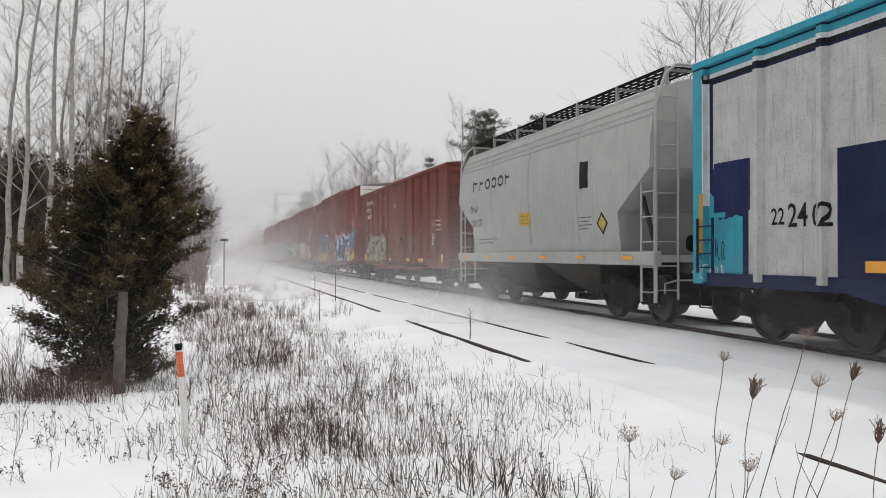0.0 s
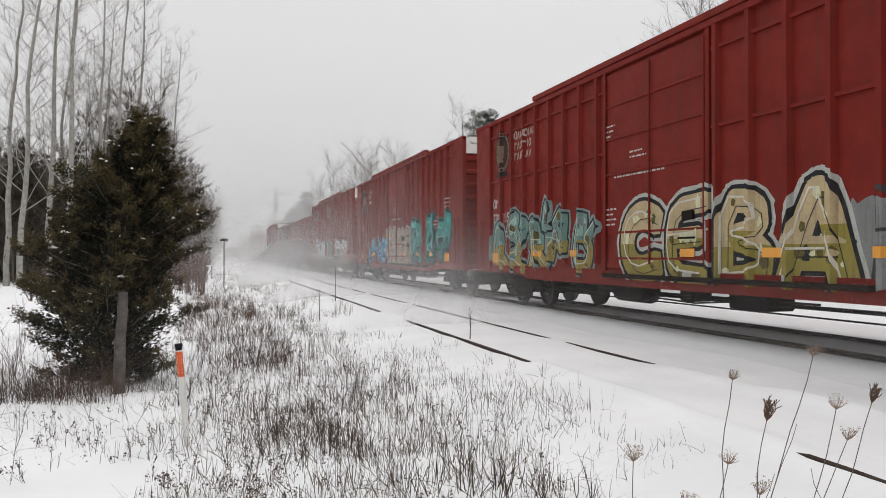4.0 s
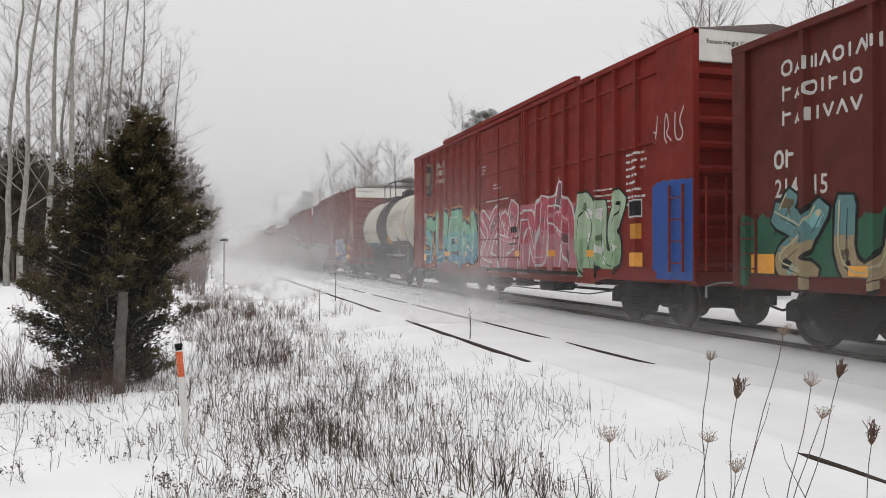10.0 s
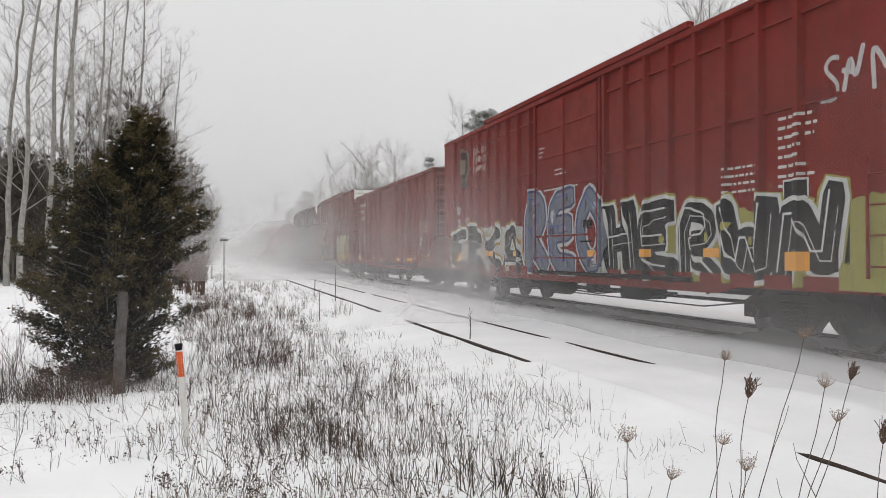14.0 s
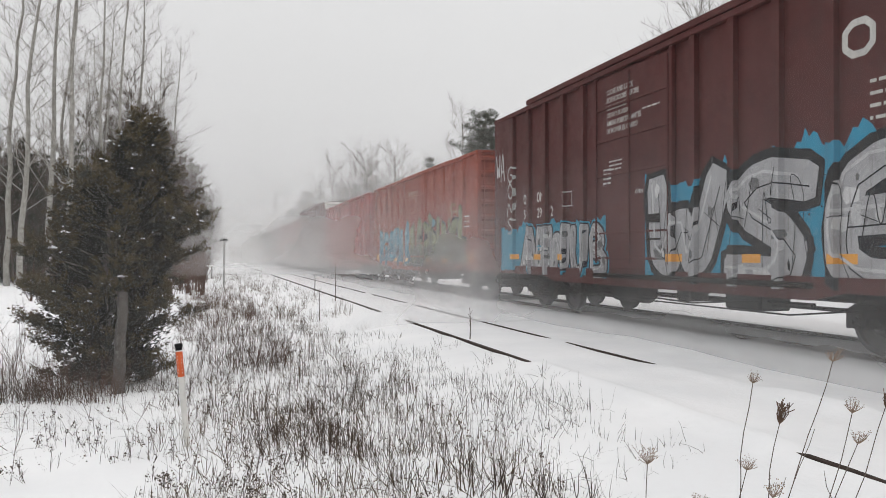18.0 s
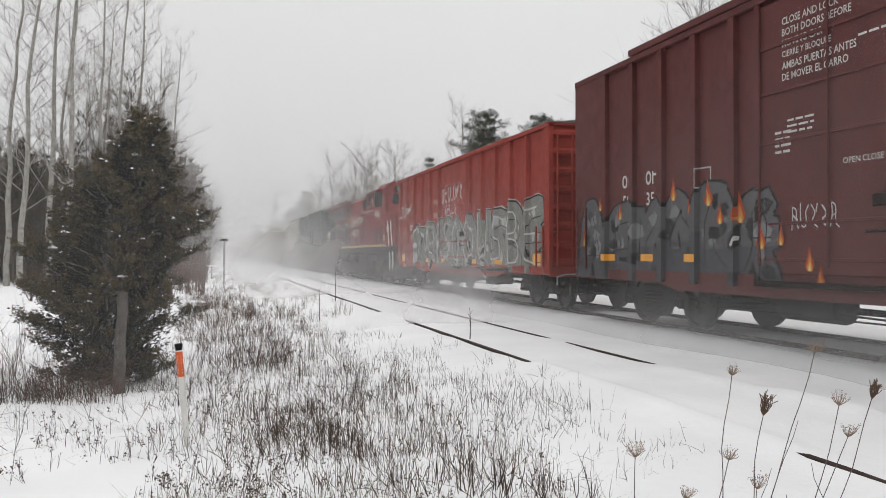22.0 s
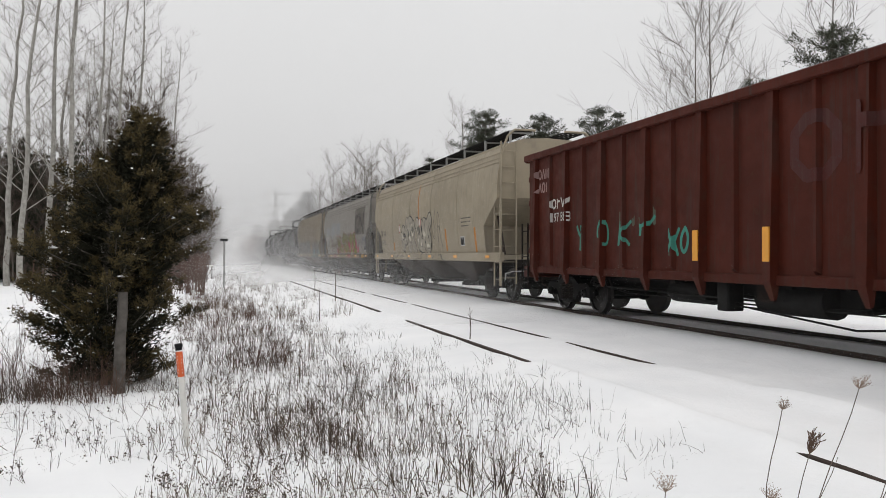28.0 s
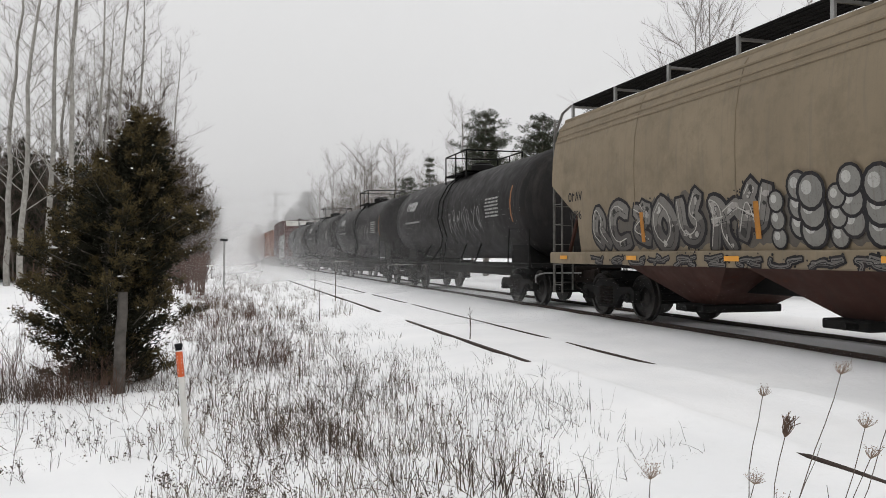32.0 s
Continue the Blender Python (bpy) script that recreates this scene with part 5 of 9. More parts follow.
def boxcar(front, rear, label, paint, high=False, ribs=13, door=(0.42, 0.60), eave=4.52, sill=0.85, door_paint=None, end_paint=None,
           belly=False, tall=False, mid_rails=False, roof_paint=None):
    """A boxcar: panelled sides with posts, doors, corrugated ends, ribbed roof, running gear. Returns (car, side)."""
    L = rear - front
    car = thing("boxcar", label, "boxcar", "wagons of the train", (TRACK_X, 0, 0))
    W, R = 1.485, 0.09
    door_paint, end_paint = door_paint or paint, end_paint or paint
    d0, d1 = door[0] * L, door[1] * L
    endw = (1.13 if ribs > 15 else 1.35) if high else 0.30
    top = eave - 0.10
    # body: two side sheets and a floor
    g = Geo()
    g.box(-W + 0.05, W - 0.05, -L / 2 + 0.05, L / 2 - 0.05, 1.02, 1.12)
    part("floor", g, paint, car)
    for s in (-1, 1):
        g = Geo()
        g.box(min(s * W, s * (W - 0.05)), max(s * W, s * (W - 0.05)), -L / 2 + 0.05, L / 2 - 0.05, sill, top)
        part("side_wall", g, paint, car)
    # corner posts / plain end panels
    spans = []
    for a, b in ((0.0, endw), (L - endw, L)):
        for s in (-1, 1):
            g = Geo()
            g.box(min(s * (W - 0.03), s * (W + R)), max(s * (W - 0.03), s * (W + R)), L / 2 - b, L / 2 - a, sill + 0.01, top, 0.012)
            part("corner_post", g, paint, car)
        spans.append((a, b, R))
    # side posts
    g = Geo()
    zlo = 1.12
    if tall:
        g.prism([(-0.075, zlo), (0.075, zlo), (0.075, top - 0.02), (-0.075, top - 0.02)], -R, 0.0)
    else:
        n = 4
        prof = [(0.0, -0.085), (-R, -0.045), (-R, 0.045), (0.0, 0.085)]
        g.add([(x, y, zlo) for x, y in prof] + [(x, y, top - 0.02) for x, y in prof],
              [(0, 1, 2, 3), (7, 6, 5, 4), (0, 4, 5, 1), (1, 5, 6, 2), (2, 6, 7, 3)])
    post = g.mesh("side_post", [paint])
    far = Geo()
    step = (L - 2 * endw) / (ribs + 1)
    for i in range(ribs):
        u = endw + step * (i + 1)
        if d0 - 0.12 < u < d1 + 0.12:
            continue
        p = part("side_post", post, paint, car)
        p.location = (-W, L / 2 - u, 0)
        spans.append((u - 0.045, u + 0.045, R, 0.042) if not tall else (u - 0.075, u + 0.075, R))
        far.box(W, W + R, L / 2 - u - 0.05, L / 2 - u + 0.05, zlo, top - 0.02)
    part("far_side_posts", far, paint, car)["kind"] = "stuff"
    # top plate and side sill
    for s in (-1, 1):
        g = Geo()
        g.box(min(s * (W - 0.02), s * (W + R + 0.015)), max(s * (W - 0.02), s * (W + R + 0.015)), -L / 2, L / 2, top - 0.09, top + 0.02, 0.012)
        part("top_plate", g, paint, car)
        g = Geo()
        x0, x1 = min(s * (W - 0.02), s * (W + 0.03)), max(s * (W - 0.02), s * (W + 0.03))
        if belly:
            out = [(-L / 2, sill), (-L / 2 + 2.6, sill), (-L / 2 + 3.4, sill - 0.30), (L / 2 - 3.4, sill - 0.30), (L / 2 - 2.6, sill), (L / 2, sill), (L / 2, sill + 0.2), (-L / 2, sill + 0.2)]
        else:
            out = [(-L / 2, sill - 0.02), (-L / 2 + 3.2, sill - 0.02), (-L / 2 + 3.8, sill - 0.14), (L / 2 - 3.8, sill - 0.14), (L / 2 - 3.2, sill - 0.02), (L / 2, sill - 0.02), (L / 2, sill + 0.18), (-L / 2, sill + 0.18)]
        g.prism(out, x0, x1)
        part("side_sill", g, paint, car)
    spans.append((endw, d0, 0.0))
    # stiffeners between the posts
    if mid_rails:
        for zr in (3.36, 4.60):
            g = Geo()
            g.prism([(-L / 2 + endw, zr - 0.03), (L / 2 - endw, zr - 0.03), (L / 2 - endw, zr + 0.03), (-L / 2 + endw, zr + 0.03)], -W - 0.05, -W)
            part("side_rail", g, paint, car)
    # door with its frame, bars and track
    dd = 0.055
    g = Geo()
    y0, y1 = L / 2 - d1, L / 2 - d0
    g.box(-W - dd, -W + 0.0, y0, y1, sill + 0.20, top - 0.14, 0.01)
    dr = part("door", g, door_paint, car)
    for k, zr in enumerate((1.25, 1.75, 2.9, 3.6, 4.25)):
        if zr > top - 0.3:
            continue
        g = Geo()
        g.box(-W - dd - (0.016 if k < 2 else 0.03), -W - dd + 0.004, y0 + 0.04, y1 - 0.04, zr - 0.025, zr + 0.025, 0.008)
        part("door_bar", g, door_paint, dr)
    for yy in ((y0 + 0.07, y1 - 0.07, (y0 + y1) / 2) if high else (y0 + 0.05, y1 - 0.05)):
        g = Geo()
        g.tube([(-W - dd - 0.035, yy, sill + 0.30), (-W - dd - 0.035, yy, top - 0.2)], 0.018, 6)
        part("lock_rod", g, door_paint, dr)
    g = Geo()
    g.box(-W - dd - 0.07, -W - dd, y0 + 0.35, y0 + 0.65, 1.9, 2.05, 0.01)
    g.tube([(-W - dd - 0.06, y0 + 0.3, 1.6), (-W - dd - 0.06, y0 + 0.75, 1.6)], 0.02, 6)
    part("door_handle", g, RUSTY, dr)
    for yy in (y0, y1):
        g = Geo()
        g.box(-W - 0.085, -W, yy - 0.05, yy + 0.05, sill + 0.16, top - 0.08, 0.012)
        part("door_post", g, paint, car)
    spans += [(d0 - 0.05, d0 + 0.05, 0.085), (d1 - 0.05, d1 + 0.05, 0.085), (d0 + 0.05, d1 - 0.05, dd)]
    t0, t1 = (d0 - 3.6, d1 + 3.2) if high else (d0 - 0.2, min(L - 0.4, d1 + (d1 - d0) + 0.4))
    g = Geo()
    g.box(-W - 0.13, -W + 0.02, L / 2 - t1, L / 2 - t0, top - 0.07 + (0.10 if high else 0), top + 0.03 + (0.12 if high else 0.0), 0.012)
    part("door_track", g, paint, car)
    g = Geo()
    g.box(-W - 0.14, -W, L / 2 - t1 - 0.1, L / 2 - d0, sill + 0.02, sill + 0.10, 0.01)
    part("door_sill", g, RUSTY, car)
    # ends: pressed with broad level ribs
    for s in (-1, 1):
        g = Geo()
        z, zend = sill, top - (0.52 if high else 0.05)
        prof = []
        k = 9 if high else 8
        for i in range(k):
            a = sill + (zend - sill) * i / k
            hh = (zend - sill) / k
            prof += [(0.0, a), (0.0, a + hh * 0.34), (0.085, a + hh * 0.50), (0.085, a + hh * 0.66), (0.0, a + hh * 0.82)]
        prof.append((0.0, zend))
        for (e0, z0), (e1, z1) in zip(prof, prof[1:]):
            ya, yb = s * (L / 2 - 0.10 + e0), s * (L / 2 - 0.10 + e1)
            q = [(-W - 0.02, ya, z0), (W + 0.02, ya, z0), (W + 0.02, yb, z1), (-W - 0.02, yb, z1)]
            g.face(q if s < 0 else q[::-1])
        part("end_wall", g, end_paint, car)
        g = Geo()
        g.box(-W - 0.02, W + 0.02, min(s * (L / 2 - 0.16), s * (L / 2 - 0.03)), max(s * (L / 2 - 0.16), s * (L / 2 - 0.03)), zend, top + 0.02, 0.01)
        part("end_plate", g, WHITEPAINT if high else end_paint, car, "white painted end band" if high else "")
        g = Geo()
        g.box(-W - 0.02, W + 0.02, min(s * (L / 2 - 0.2), s * L / 2), max(s * (L / 2 - 0.2), s * L / 2), sill - 0.05, sill + 0.18, 0.015)
        part("end_sill", g, end_paint, car)
        if high and s < 0:
            g = Geo()
            for word, x, h, zz in (("Excess Height Car", -1.30, 0.105, zend + 0.27),):
                for t in glyphs(word):
                    g.face([(x + q[0] * h, -L / 2 - 0.004 + 0.03, zz + q[1] * h) for q in t])
            for v in range(len(g.v)):
                g.v[v] = (g.v[v][0], -L / 2 + 0.026, g.v[v][2])
            part("lettering", g, BLACK, car)
    # roof: slight ridge with cross seams
    rp = roof_paint or ROOFM
    g = Geo()
    ny = max(8, int(L / 1.15))
    for i in range(ny):
        a, b = -L / 2 + 0.02 + (L - 0.04) * i / ny, -L / 2 + 0.02 + (L - 0.04) * (i + 1) / ny
        for s in (-1, 1):
            q = [(s * (W + 0.06), a, top + 0.015), (s * (W + 0.06), b, top + 0.015), (0, b, eave + 0.10), (0, a, eave + 0.10)]
            g.face(q if s > 0 else q[::-1])
    for s in (-1, 1):
        q = [(-W - 0.06, s * (L / 2 - 0.02), top + 0.015), (0, s * (L / 2 - 0.02), eave + 0.10), (W + 0.06, s * (L / 2 - 0.02), top + 0.015)]
        g.face(q if s < 0 else q[::-1])
    part("roof", g, rp, car)
    g = Geo()
    for s in (-1, 1):
        q = [(s * (W + 0.065), -0.035, top + 0.03), (s * (W + 0.065), 0.035, top + 0.03), (0, 0.035, eave + 0.135), (0, -0.035, eave + 0.135)]
        g.face(q if s > 0 else q[::-1])
        q = [(s * (W + 0.065), -0.035, top - 0.03), (s * (W + 0.065), 0.035, top - 0.03), (s * (W + 0.065), 0.035, top + 0.03), (s * (W + 0.065), -0.035, top + 0.03)]
        g.face(q if s > 0 else q[::-1])
    seam = g.mesh("roof_seam", [rp])
    for i in range(1, ny):
        part("roof_seam", seam, rp, car).location = (0, -L / 2 + 0.02 + (L - 0.04) * i / ny, 0)
    # ladders and steps at the corners, reflectors
    lx = -W - R - 0.06
    for yc, hi in ((-L / 2 + 0.42, 2.5 if high else 2.0), (L / 2 - 0.42, 2.3 if high else 1.9)):
        ladder(car, lx, yc - 0.2, yc + 0.2, sill + 0.18, hi, paint, 4)
        g = Geo()
        g.tube([(lx + 0.03, yc - 0.18, sill), (lx + 0.03, yc - 0.18, 0.48), (lx + 0.03, yc + 0.18, 0.48), (lx + 0.03, yc + 0.18, sill)], 0.018, 6)
        part("step", g, STEEL, car)
    ladder(car, -L / 2 - 0.10, -1.40, -1.02, sill + 0.2, 2.6 if high else top - 0.3, end_paint, None, "x", "end_ladder")
    g = Geo()
    g.lathe([(-L / 2 - 0.30, 0.26), (-L / 2 - 0.27, 0.28), (-L / 2 - 0.24, 0.26)], "y", 18, (0.7, 0, 2.0))
    part("brake_wheel", g, RUSTY, car)
    underframe(car, L, sill)
    off = 2.45 if high else 1.75
    truck(car, -L / 2 + off)
    truck(car, L / 2 - off)
    couple(car, L)
    keep(car, front, rear)
    # the side as a sheet for lettering
    e = 0.006
    cuts, tab = [], []
    for a, b, r, *s in spans:
        s = s[0] if s else e
        if r > 0:
            cuts += [a - s, a, b, b + s]
            tab.append((a, b, r, s))

    def depth(u, z):
        best = 0.0
        for a, b, r, s in tab:
            if a - s < u < b + s:
                k = 1.0 if a <= u <= b else 1.0 - (a - u if u < a else u - b) / s
                best = max(best, r * k)
        return W + best

    side = Side(L, cuts, [], depth, 0.02, L - 0.02, sill - 0.01, top - 0.12)
    return car, side


def reflectors(car, side, places, z=1.02, w=0.42, h=0.14):
    for u in places:
        g = Geo()
        side.lay(g, [(u, z), (u + w, z), (u + w, z + h), (u, z + h)], 0.022)
        part("reflector", g, REFLECT, car, "orange reflective sheet")


def stencil(car, side, u, z, w=0.5, h=0.34):
    patch(side, car, u, u + w, z, z + h, spray(225, 225, 222), "service_plate", lift=0.006)
    patch(side, car, u + 0.03, u + w * 0.55, z + 0.03, z + h - 0.03, spray(25, 25, 27), "service_plate", lift=0.010)
    patch(side, car, u + w * 0.6, u + w - 0.03, z + 0.03, z + h - 0.03, spray(25, 25, 27), "service_plate", lift=0.010)
    bars(side, car, u + 0.05, z + h - 0.12, (w - 0.12, w * 0.4), spray(225, 225, 222), 3, 0.02, 0.08)


WHITE = (226, 224, 218)


def number(car, side, num, u, z, h=0.30, gap=0.9, colour=WHITE, mark=True):
    """Running number in two groups of digits; the owner's initials above as plain blocks."""
    a, b = num
    if mark:
        blocks(side, car, u, z + h * 1.55, h, (2,), spray(*colour), 1.2, 0.6, "owner_lettering")
    write(side, car, a, u, z, h, spray(*colour), 0.85, "running_number")
    if b:
        write(side, car, b, u + gap, z, h, spray(*colour), 0.85, "running_number")


def herald(car, side, u, z, w=0.98, h=1.12):
    """A round crest as plain shapes: tan ring on dark, a pale figure within, a scroll below."""
    g = Geo()
    for k, (s, i) in enumerate(((1.0, 0), (0.93, 1), (0.74, 0), (0.66, 2))):
        g.slot = i
        pts = [(u + w / 2 * s * math.cos(2 * math.pi * j / 20), z + h / 2 * s * math.sin(2 * math.pi * j / 20)) for j in range(20)]
        side.lay(g, pts, 0.004 + 0.003 * k)
    rnd = random.Random(3)
    for j in range(22):
        a = 2 * math.pi * j / 22
        x, y, r = u + w * 0.42 * math.cos(a), z + h * 0.42 * math.sin(a), 0.03
        g.slot = 0
        side.lay(g, [(x - r, y - r), (x + r * 0.4, y - r), (x + r, y + r), (x - r * 0.6, y + r)], 0.0165)
    g.slot = 1
    for x, y, a, b in ((0, 0.12, 0.20, 0.07), (0.02, 0.02, 0.13, 0.10), (-0.02, -0.12, 0.16, 0.09), (0.0, -0.24, 0.10, 0.06)):
        side.lay(g, [(u + x + a * math.cos(0.785 * q) * rnd.uniform(0.7, 1.1), z + y + b * math.sin(0.785 * q) * rnd.uniform(0.7, 1.2)) for q in range(8)], 0.0185)
    g.slot = 0
    side.lay(g, [(u - w * 0.40, z - h * 0.58), (u + w * 0.40, z - h * 0.58), (u + w * 0.34, z - h * 0.47), (u - w * 0.34, z - h * 0.47)], 0.017)
    part("crest", g, [spray(44, 36, 36), spray(150, 128, 104), spray(74, 46, 42)], car)


def red_high(front, rear, num, label, tone=(152, 43, 31), rust=0.2):
    """One of the tall red 60-foot boxcars with their common lettering."""
    m = car_paint("weathered_red_paint", tuple(c * 0.80 for c in srgb(*tone)), rust, 0.3, 0.3)
    car, side = boxcar(front, rear, label, m, True, 20, (0.415, 0.595), 5.14, 0.85, mid_rails=True)
    L = rear - front
    herald(car, side, 1.94, 4.12, 1.06, 1.16)
    blocks(side, car, 2.83, 4.33, 0.23, (8, 7, 7), spray(196, 178, 168), 1.17, 0.64)
    number(car, side, num, 1.22, 2.20, 0.26, 0.80)
    bars(side, car, 1.25, 1.90, (0.35, 0.3), spray(*WHITE), 4, 0.06, 0.14)
    bars(side, car, 1.98, 1.92, (0.4, 0.35), spray(*WHITE), 5, 0.05, 0.12)
    patch(side, car, 1.17, 1.66, 1.40, 1.62, spray(224, 150, 50), "label_plate", lift=0.006)
    bars(side, car, L - 2.35, 3.20, (0.7, 0.75, 0.7, 0.5, 0.5, 0.55, 0.7, 0.5), spray(*WHITE), 6, 0.06, 0.135)
    bars(side, car, L - 3.55, 2.62, (0.7, 0.8, 0.75, 0.8), spray(*WHITE), 7, 0.05, 0.12)
    stencil(car, side, L - 2.25, 2.02)
    patch(side, car, L - 2.2, L - 1.78, 1.62, 1.9, spray(222, 152, 52), "label_plate", lift=0.006)
    bars(side, car, 8.3, 2.82, (1.8,), spray(*WHITE), 8, 0.045)
    bars(side, car, 8.9, 3.25, (0.45, 0.6), spray(*WHITE), 9, 0.045)
    bars(side, car, 7.98, 3.85, (0.35, 0.3, 0.2), spray(*WHITE), 10, 0.045)
    bars(side, car, 7.98, 2.2, (0.4, 0.3, 0.4, 0.35), spray(*WHITE), 11, 0.045)
    reflectors(car, side, (1.17, L - 2.2), 1.10, 0.48, 0.26)
    reflectors(car, side, (4.2, 6.2, 10.6, 12.6, 14.6), 1.28)
    return car, side


def brown_fifty(front, rear, num, label, tone, words=True, ribs=12, door=(0.40, 0.60), rust=0.3, belly=False, z_num=2.12, u_num=0.85, notice=True, **kw):
    """One of the older 50-foot boxcars."""
    m = car_paint("weathered_brown_paint", tuple(c * 1.28 for c in srgb(*tone)), rust, 0.3, 0.35)
    car, side = boxcar(front, rear, label, m, False, ribs, door, 4.52, 0.85, belly=belly, **kw)
    L = rear - front
    if words:
        blocks(side, car, 1.0, 3.80, 0.22, (8, 7, 7), spray(*WHITE), 1.57, 0.85)
    number(car, side, num, u_num, z_num, 0.26, 0.76)
    for i, (ta, tb) in enumerate((("EXH", "15-2"), ("EXW", "10-8"), ("EW", "9-7"), ("L", "50-6"))):
        write(side, car, ta, L - 2.24, 2.50 - i * 0.125, 0.075, spray(*WHITE), 0.9)
        write(side, car, tb, L - 1.86, 2.52 - i * 0.125, 0.075, spray(*WHITE), 0.9)
    bars(side, car, L - 2.24, 2.00, (0.2, 0.25, 0.3, 0.3), spray(*WHITE), 12, 0.08, 0.11)
    bars(side, car, L - 1.86, 2.02, (0.2, 0.2, 0.25, 0.25), spray(*WHITE), 13, 0.08, 0.11)
    bars(side, car, L - 1.4, 2.5, (0.35, 0.35, 0.35), spray(*WHITE), 13, 0.06, 0.16)
    stencil(car, side, L - 2.0, 1.55, 0.42, 0.4)
    for i, t_ in enumerate(("CLOSE AND LOCK", "DOORS BEFORE", "MOVING CAR") if notice else ()):
        write(side, car, t_, 7.22 + 0.04 * i, 3.56 - i * 0.105, 0.07, spray(*WHITE), 0.85)
    reflectors(car, side, (0.35, L - 1.15), 1.05, 0.5, 0.28)
    reflectors(car, side, (2.2, 4.2, 6.4, 9.6, 11.8), 1.05, 0.4, 0.13)
    return car, side


def profile_depth(levels):
    """Half-width by height, from a short list of (z, half-width)."""
    def depth(u, z):
        for (z0, w0), (z1, w1) in zip(levels, levels[1:]):
            if z <= z1:
                return w0 + (w1 - w0) * max(0.0, (z - z0) / (z1 - z0))
        return levels[-1][1]
    return depth


def hopper(front, rear, label, paint, bays=3, sill_paint=None, frame_paint=None, lower=None, top=4.42, cut=2.05, fine_walk=True, posts=9):
    """A covered hopper: bulging body with slanted ends, side sills, discharge bays, end cages, roof walk."""
    L = rear - front
    car = thing("covered_hopper", label, "hopper car", "wagons of the train", (TRACK_X, 0, 0))
    sill_paint, frame_paint, lower = sill_paint or paint, frame_paint or paint, lower or paint
    zs = 1.34
    lev = [(zs, 1.44), (zs + 0.5, 1.50), (2.4, 1.555), (3.0, 1.57), (3.5, 1.55), (3.9, 1.48), (top - 0.20, 1.38), (top, 1.24), (top + 0.16, 0.72), (top + 0.20, 0.0)]

    def reach(z):
        k = min(1.0, max(0.0, (z - 2.15) / 0.75))
        return L / 2 - 0.14 - 1.25 * (1 - k) - max(0.0, z - 3.9) * 0.10
    zz = {2.15, 2.90}
    for (a, _), (b, _) in zip(lev, lev[1:]):
        zz |= {a + (b - a) * i / 2 for i in range(2)}
    zz.add(lev[-1][0])
    zz = sorted(zz)
    dep = profile_depth(lev)
    g = Geo()
    ring = []
    ny = 12
    for z in zz:
        w = dep(0, z)
        r = reach(z)
        ring.append([(x * w, y) for x, y in [(-1, -r + 2 * r * i / ny) for i in range(ny + 1)] + [(1, r - 2 * r * i / ny) for i in range(ny + 1)]])
    n = 2 * (ny + 1)
    for k, z in enumerate(zz):
        g.v += [(x, y, z) for x, y in ring[k]]
    for k in range(len(zz) - 1):
        for i in range(n):
            j = (i + 1) % n
            g.f.append((k * n + i, k * n + n * 0 + j, (k + 1) * n + j, (k + 1) * n + i)[::-1])
            g.m.append(0)
    part("body", g, paint, car, smooth=True)
    for i in range(1, bays + 2):
        y = -L / 2 + cut + 0.3 + (L - 2 * cut - 0.6) * (i - 0.5) / (bays + 1)
        g = Geo()
        pts = [(-dep(0, z) - 0.003, y, z) for z in zz[1:-5]]
        g.tube(pts, 0.012, 5)
        part("weld_seam", g, paint, car)
    for zm in (top - 0.52, top - 0.40, top - 0.24):
        g = Geo()
        xm, ym = dep(0, zm), reach(zm) - 0.02
        g.box(-xm - 0.022, -xm + 0.02, -ym, ym, zm - 0.022, zm + 0.022, 0.008)
        part("roof_moulding", g, paint, car)
    # roof hatch trough and fascia lip
    for s in (-1, 1):
        g = Geo()
        g.box(min(s * 1.20, s * 1.28), max(s * 1.20, s * 1.28), -L / 2 + 0.2, L / 2 - 0.2, top - 0.06, top + 0.02, 0.015)
        part("roof_lip", g, paint, car)
    g = Geo()
    g.box(-0.35, 0.35, -L / 2 + 1.6, L / 2 - 1.6, top + 0.15, top + 0.34, 0.03)
    part("hatch", g, paint, car)
    # walkway grating on brackets with posts
    zw = top + 0.38
    for xw, wide in ((-0.78, 0.30), (0.78, 0.30)):
        g = Geo()
        k = int((L - 0.5) / (0.075 if fine_walk and xw < 0 else 0.3))
        for i in range(k + 1):
            y = -L / 2 + 0.25 + (L - 0.5) * i / k
            g.box(xw - wide, xw + wide, y - 0.006, y + 0.006, zw - 0.03, zw)
        for dx in (-0.30, -0.15, 0.0, 0.15, 0.30):
            g.box(xw + dx - 0.008, xw + dx + 0.008, -L / 2 + 0.25, L / 2 - 0.25, zw - 0.035, zw + 0.005)
        part("roof_walk", g, STEEL, car, "dark steel grating")
    for i in range(posts):
        y = -L / 2 + 0.3 + (L - 0.6) * i / (posts - 1)
        g = Geo()
        g.box(-1.14, -1.08, y - 0.035, y + 0.035, top - 0.02, zw + 0.01, 0.008)
        g.box(-1.12, -0.40, y - 0.02, y + 0.02, zw - 0.08, zw - 0.03)
        part("walk_bracket", g, GALV, car, "galvanised bracket")
    g = Geo()
    g.tube([(-1.11, -L / 2 + 0.3, zw), (-1.11, L / 2 - 0.3, zw)], 0.02, 6)
    part("edge_rail", g, STEEL, car)
    # side sills, shear plates, end frames
    for s in (-1, 1):
        g = Geo()
        g.box(min(s * 1.40, s * 1.56), max(s * 1.40, s * 1.56), -L / 2, L / 2, zs - 0.22, zs + 0.04, 0.02)
        part("side_sill", g, sill_paint, car)
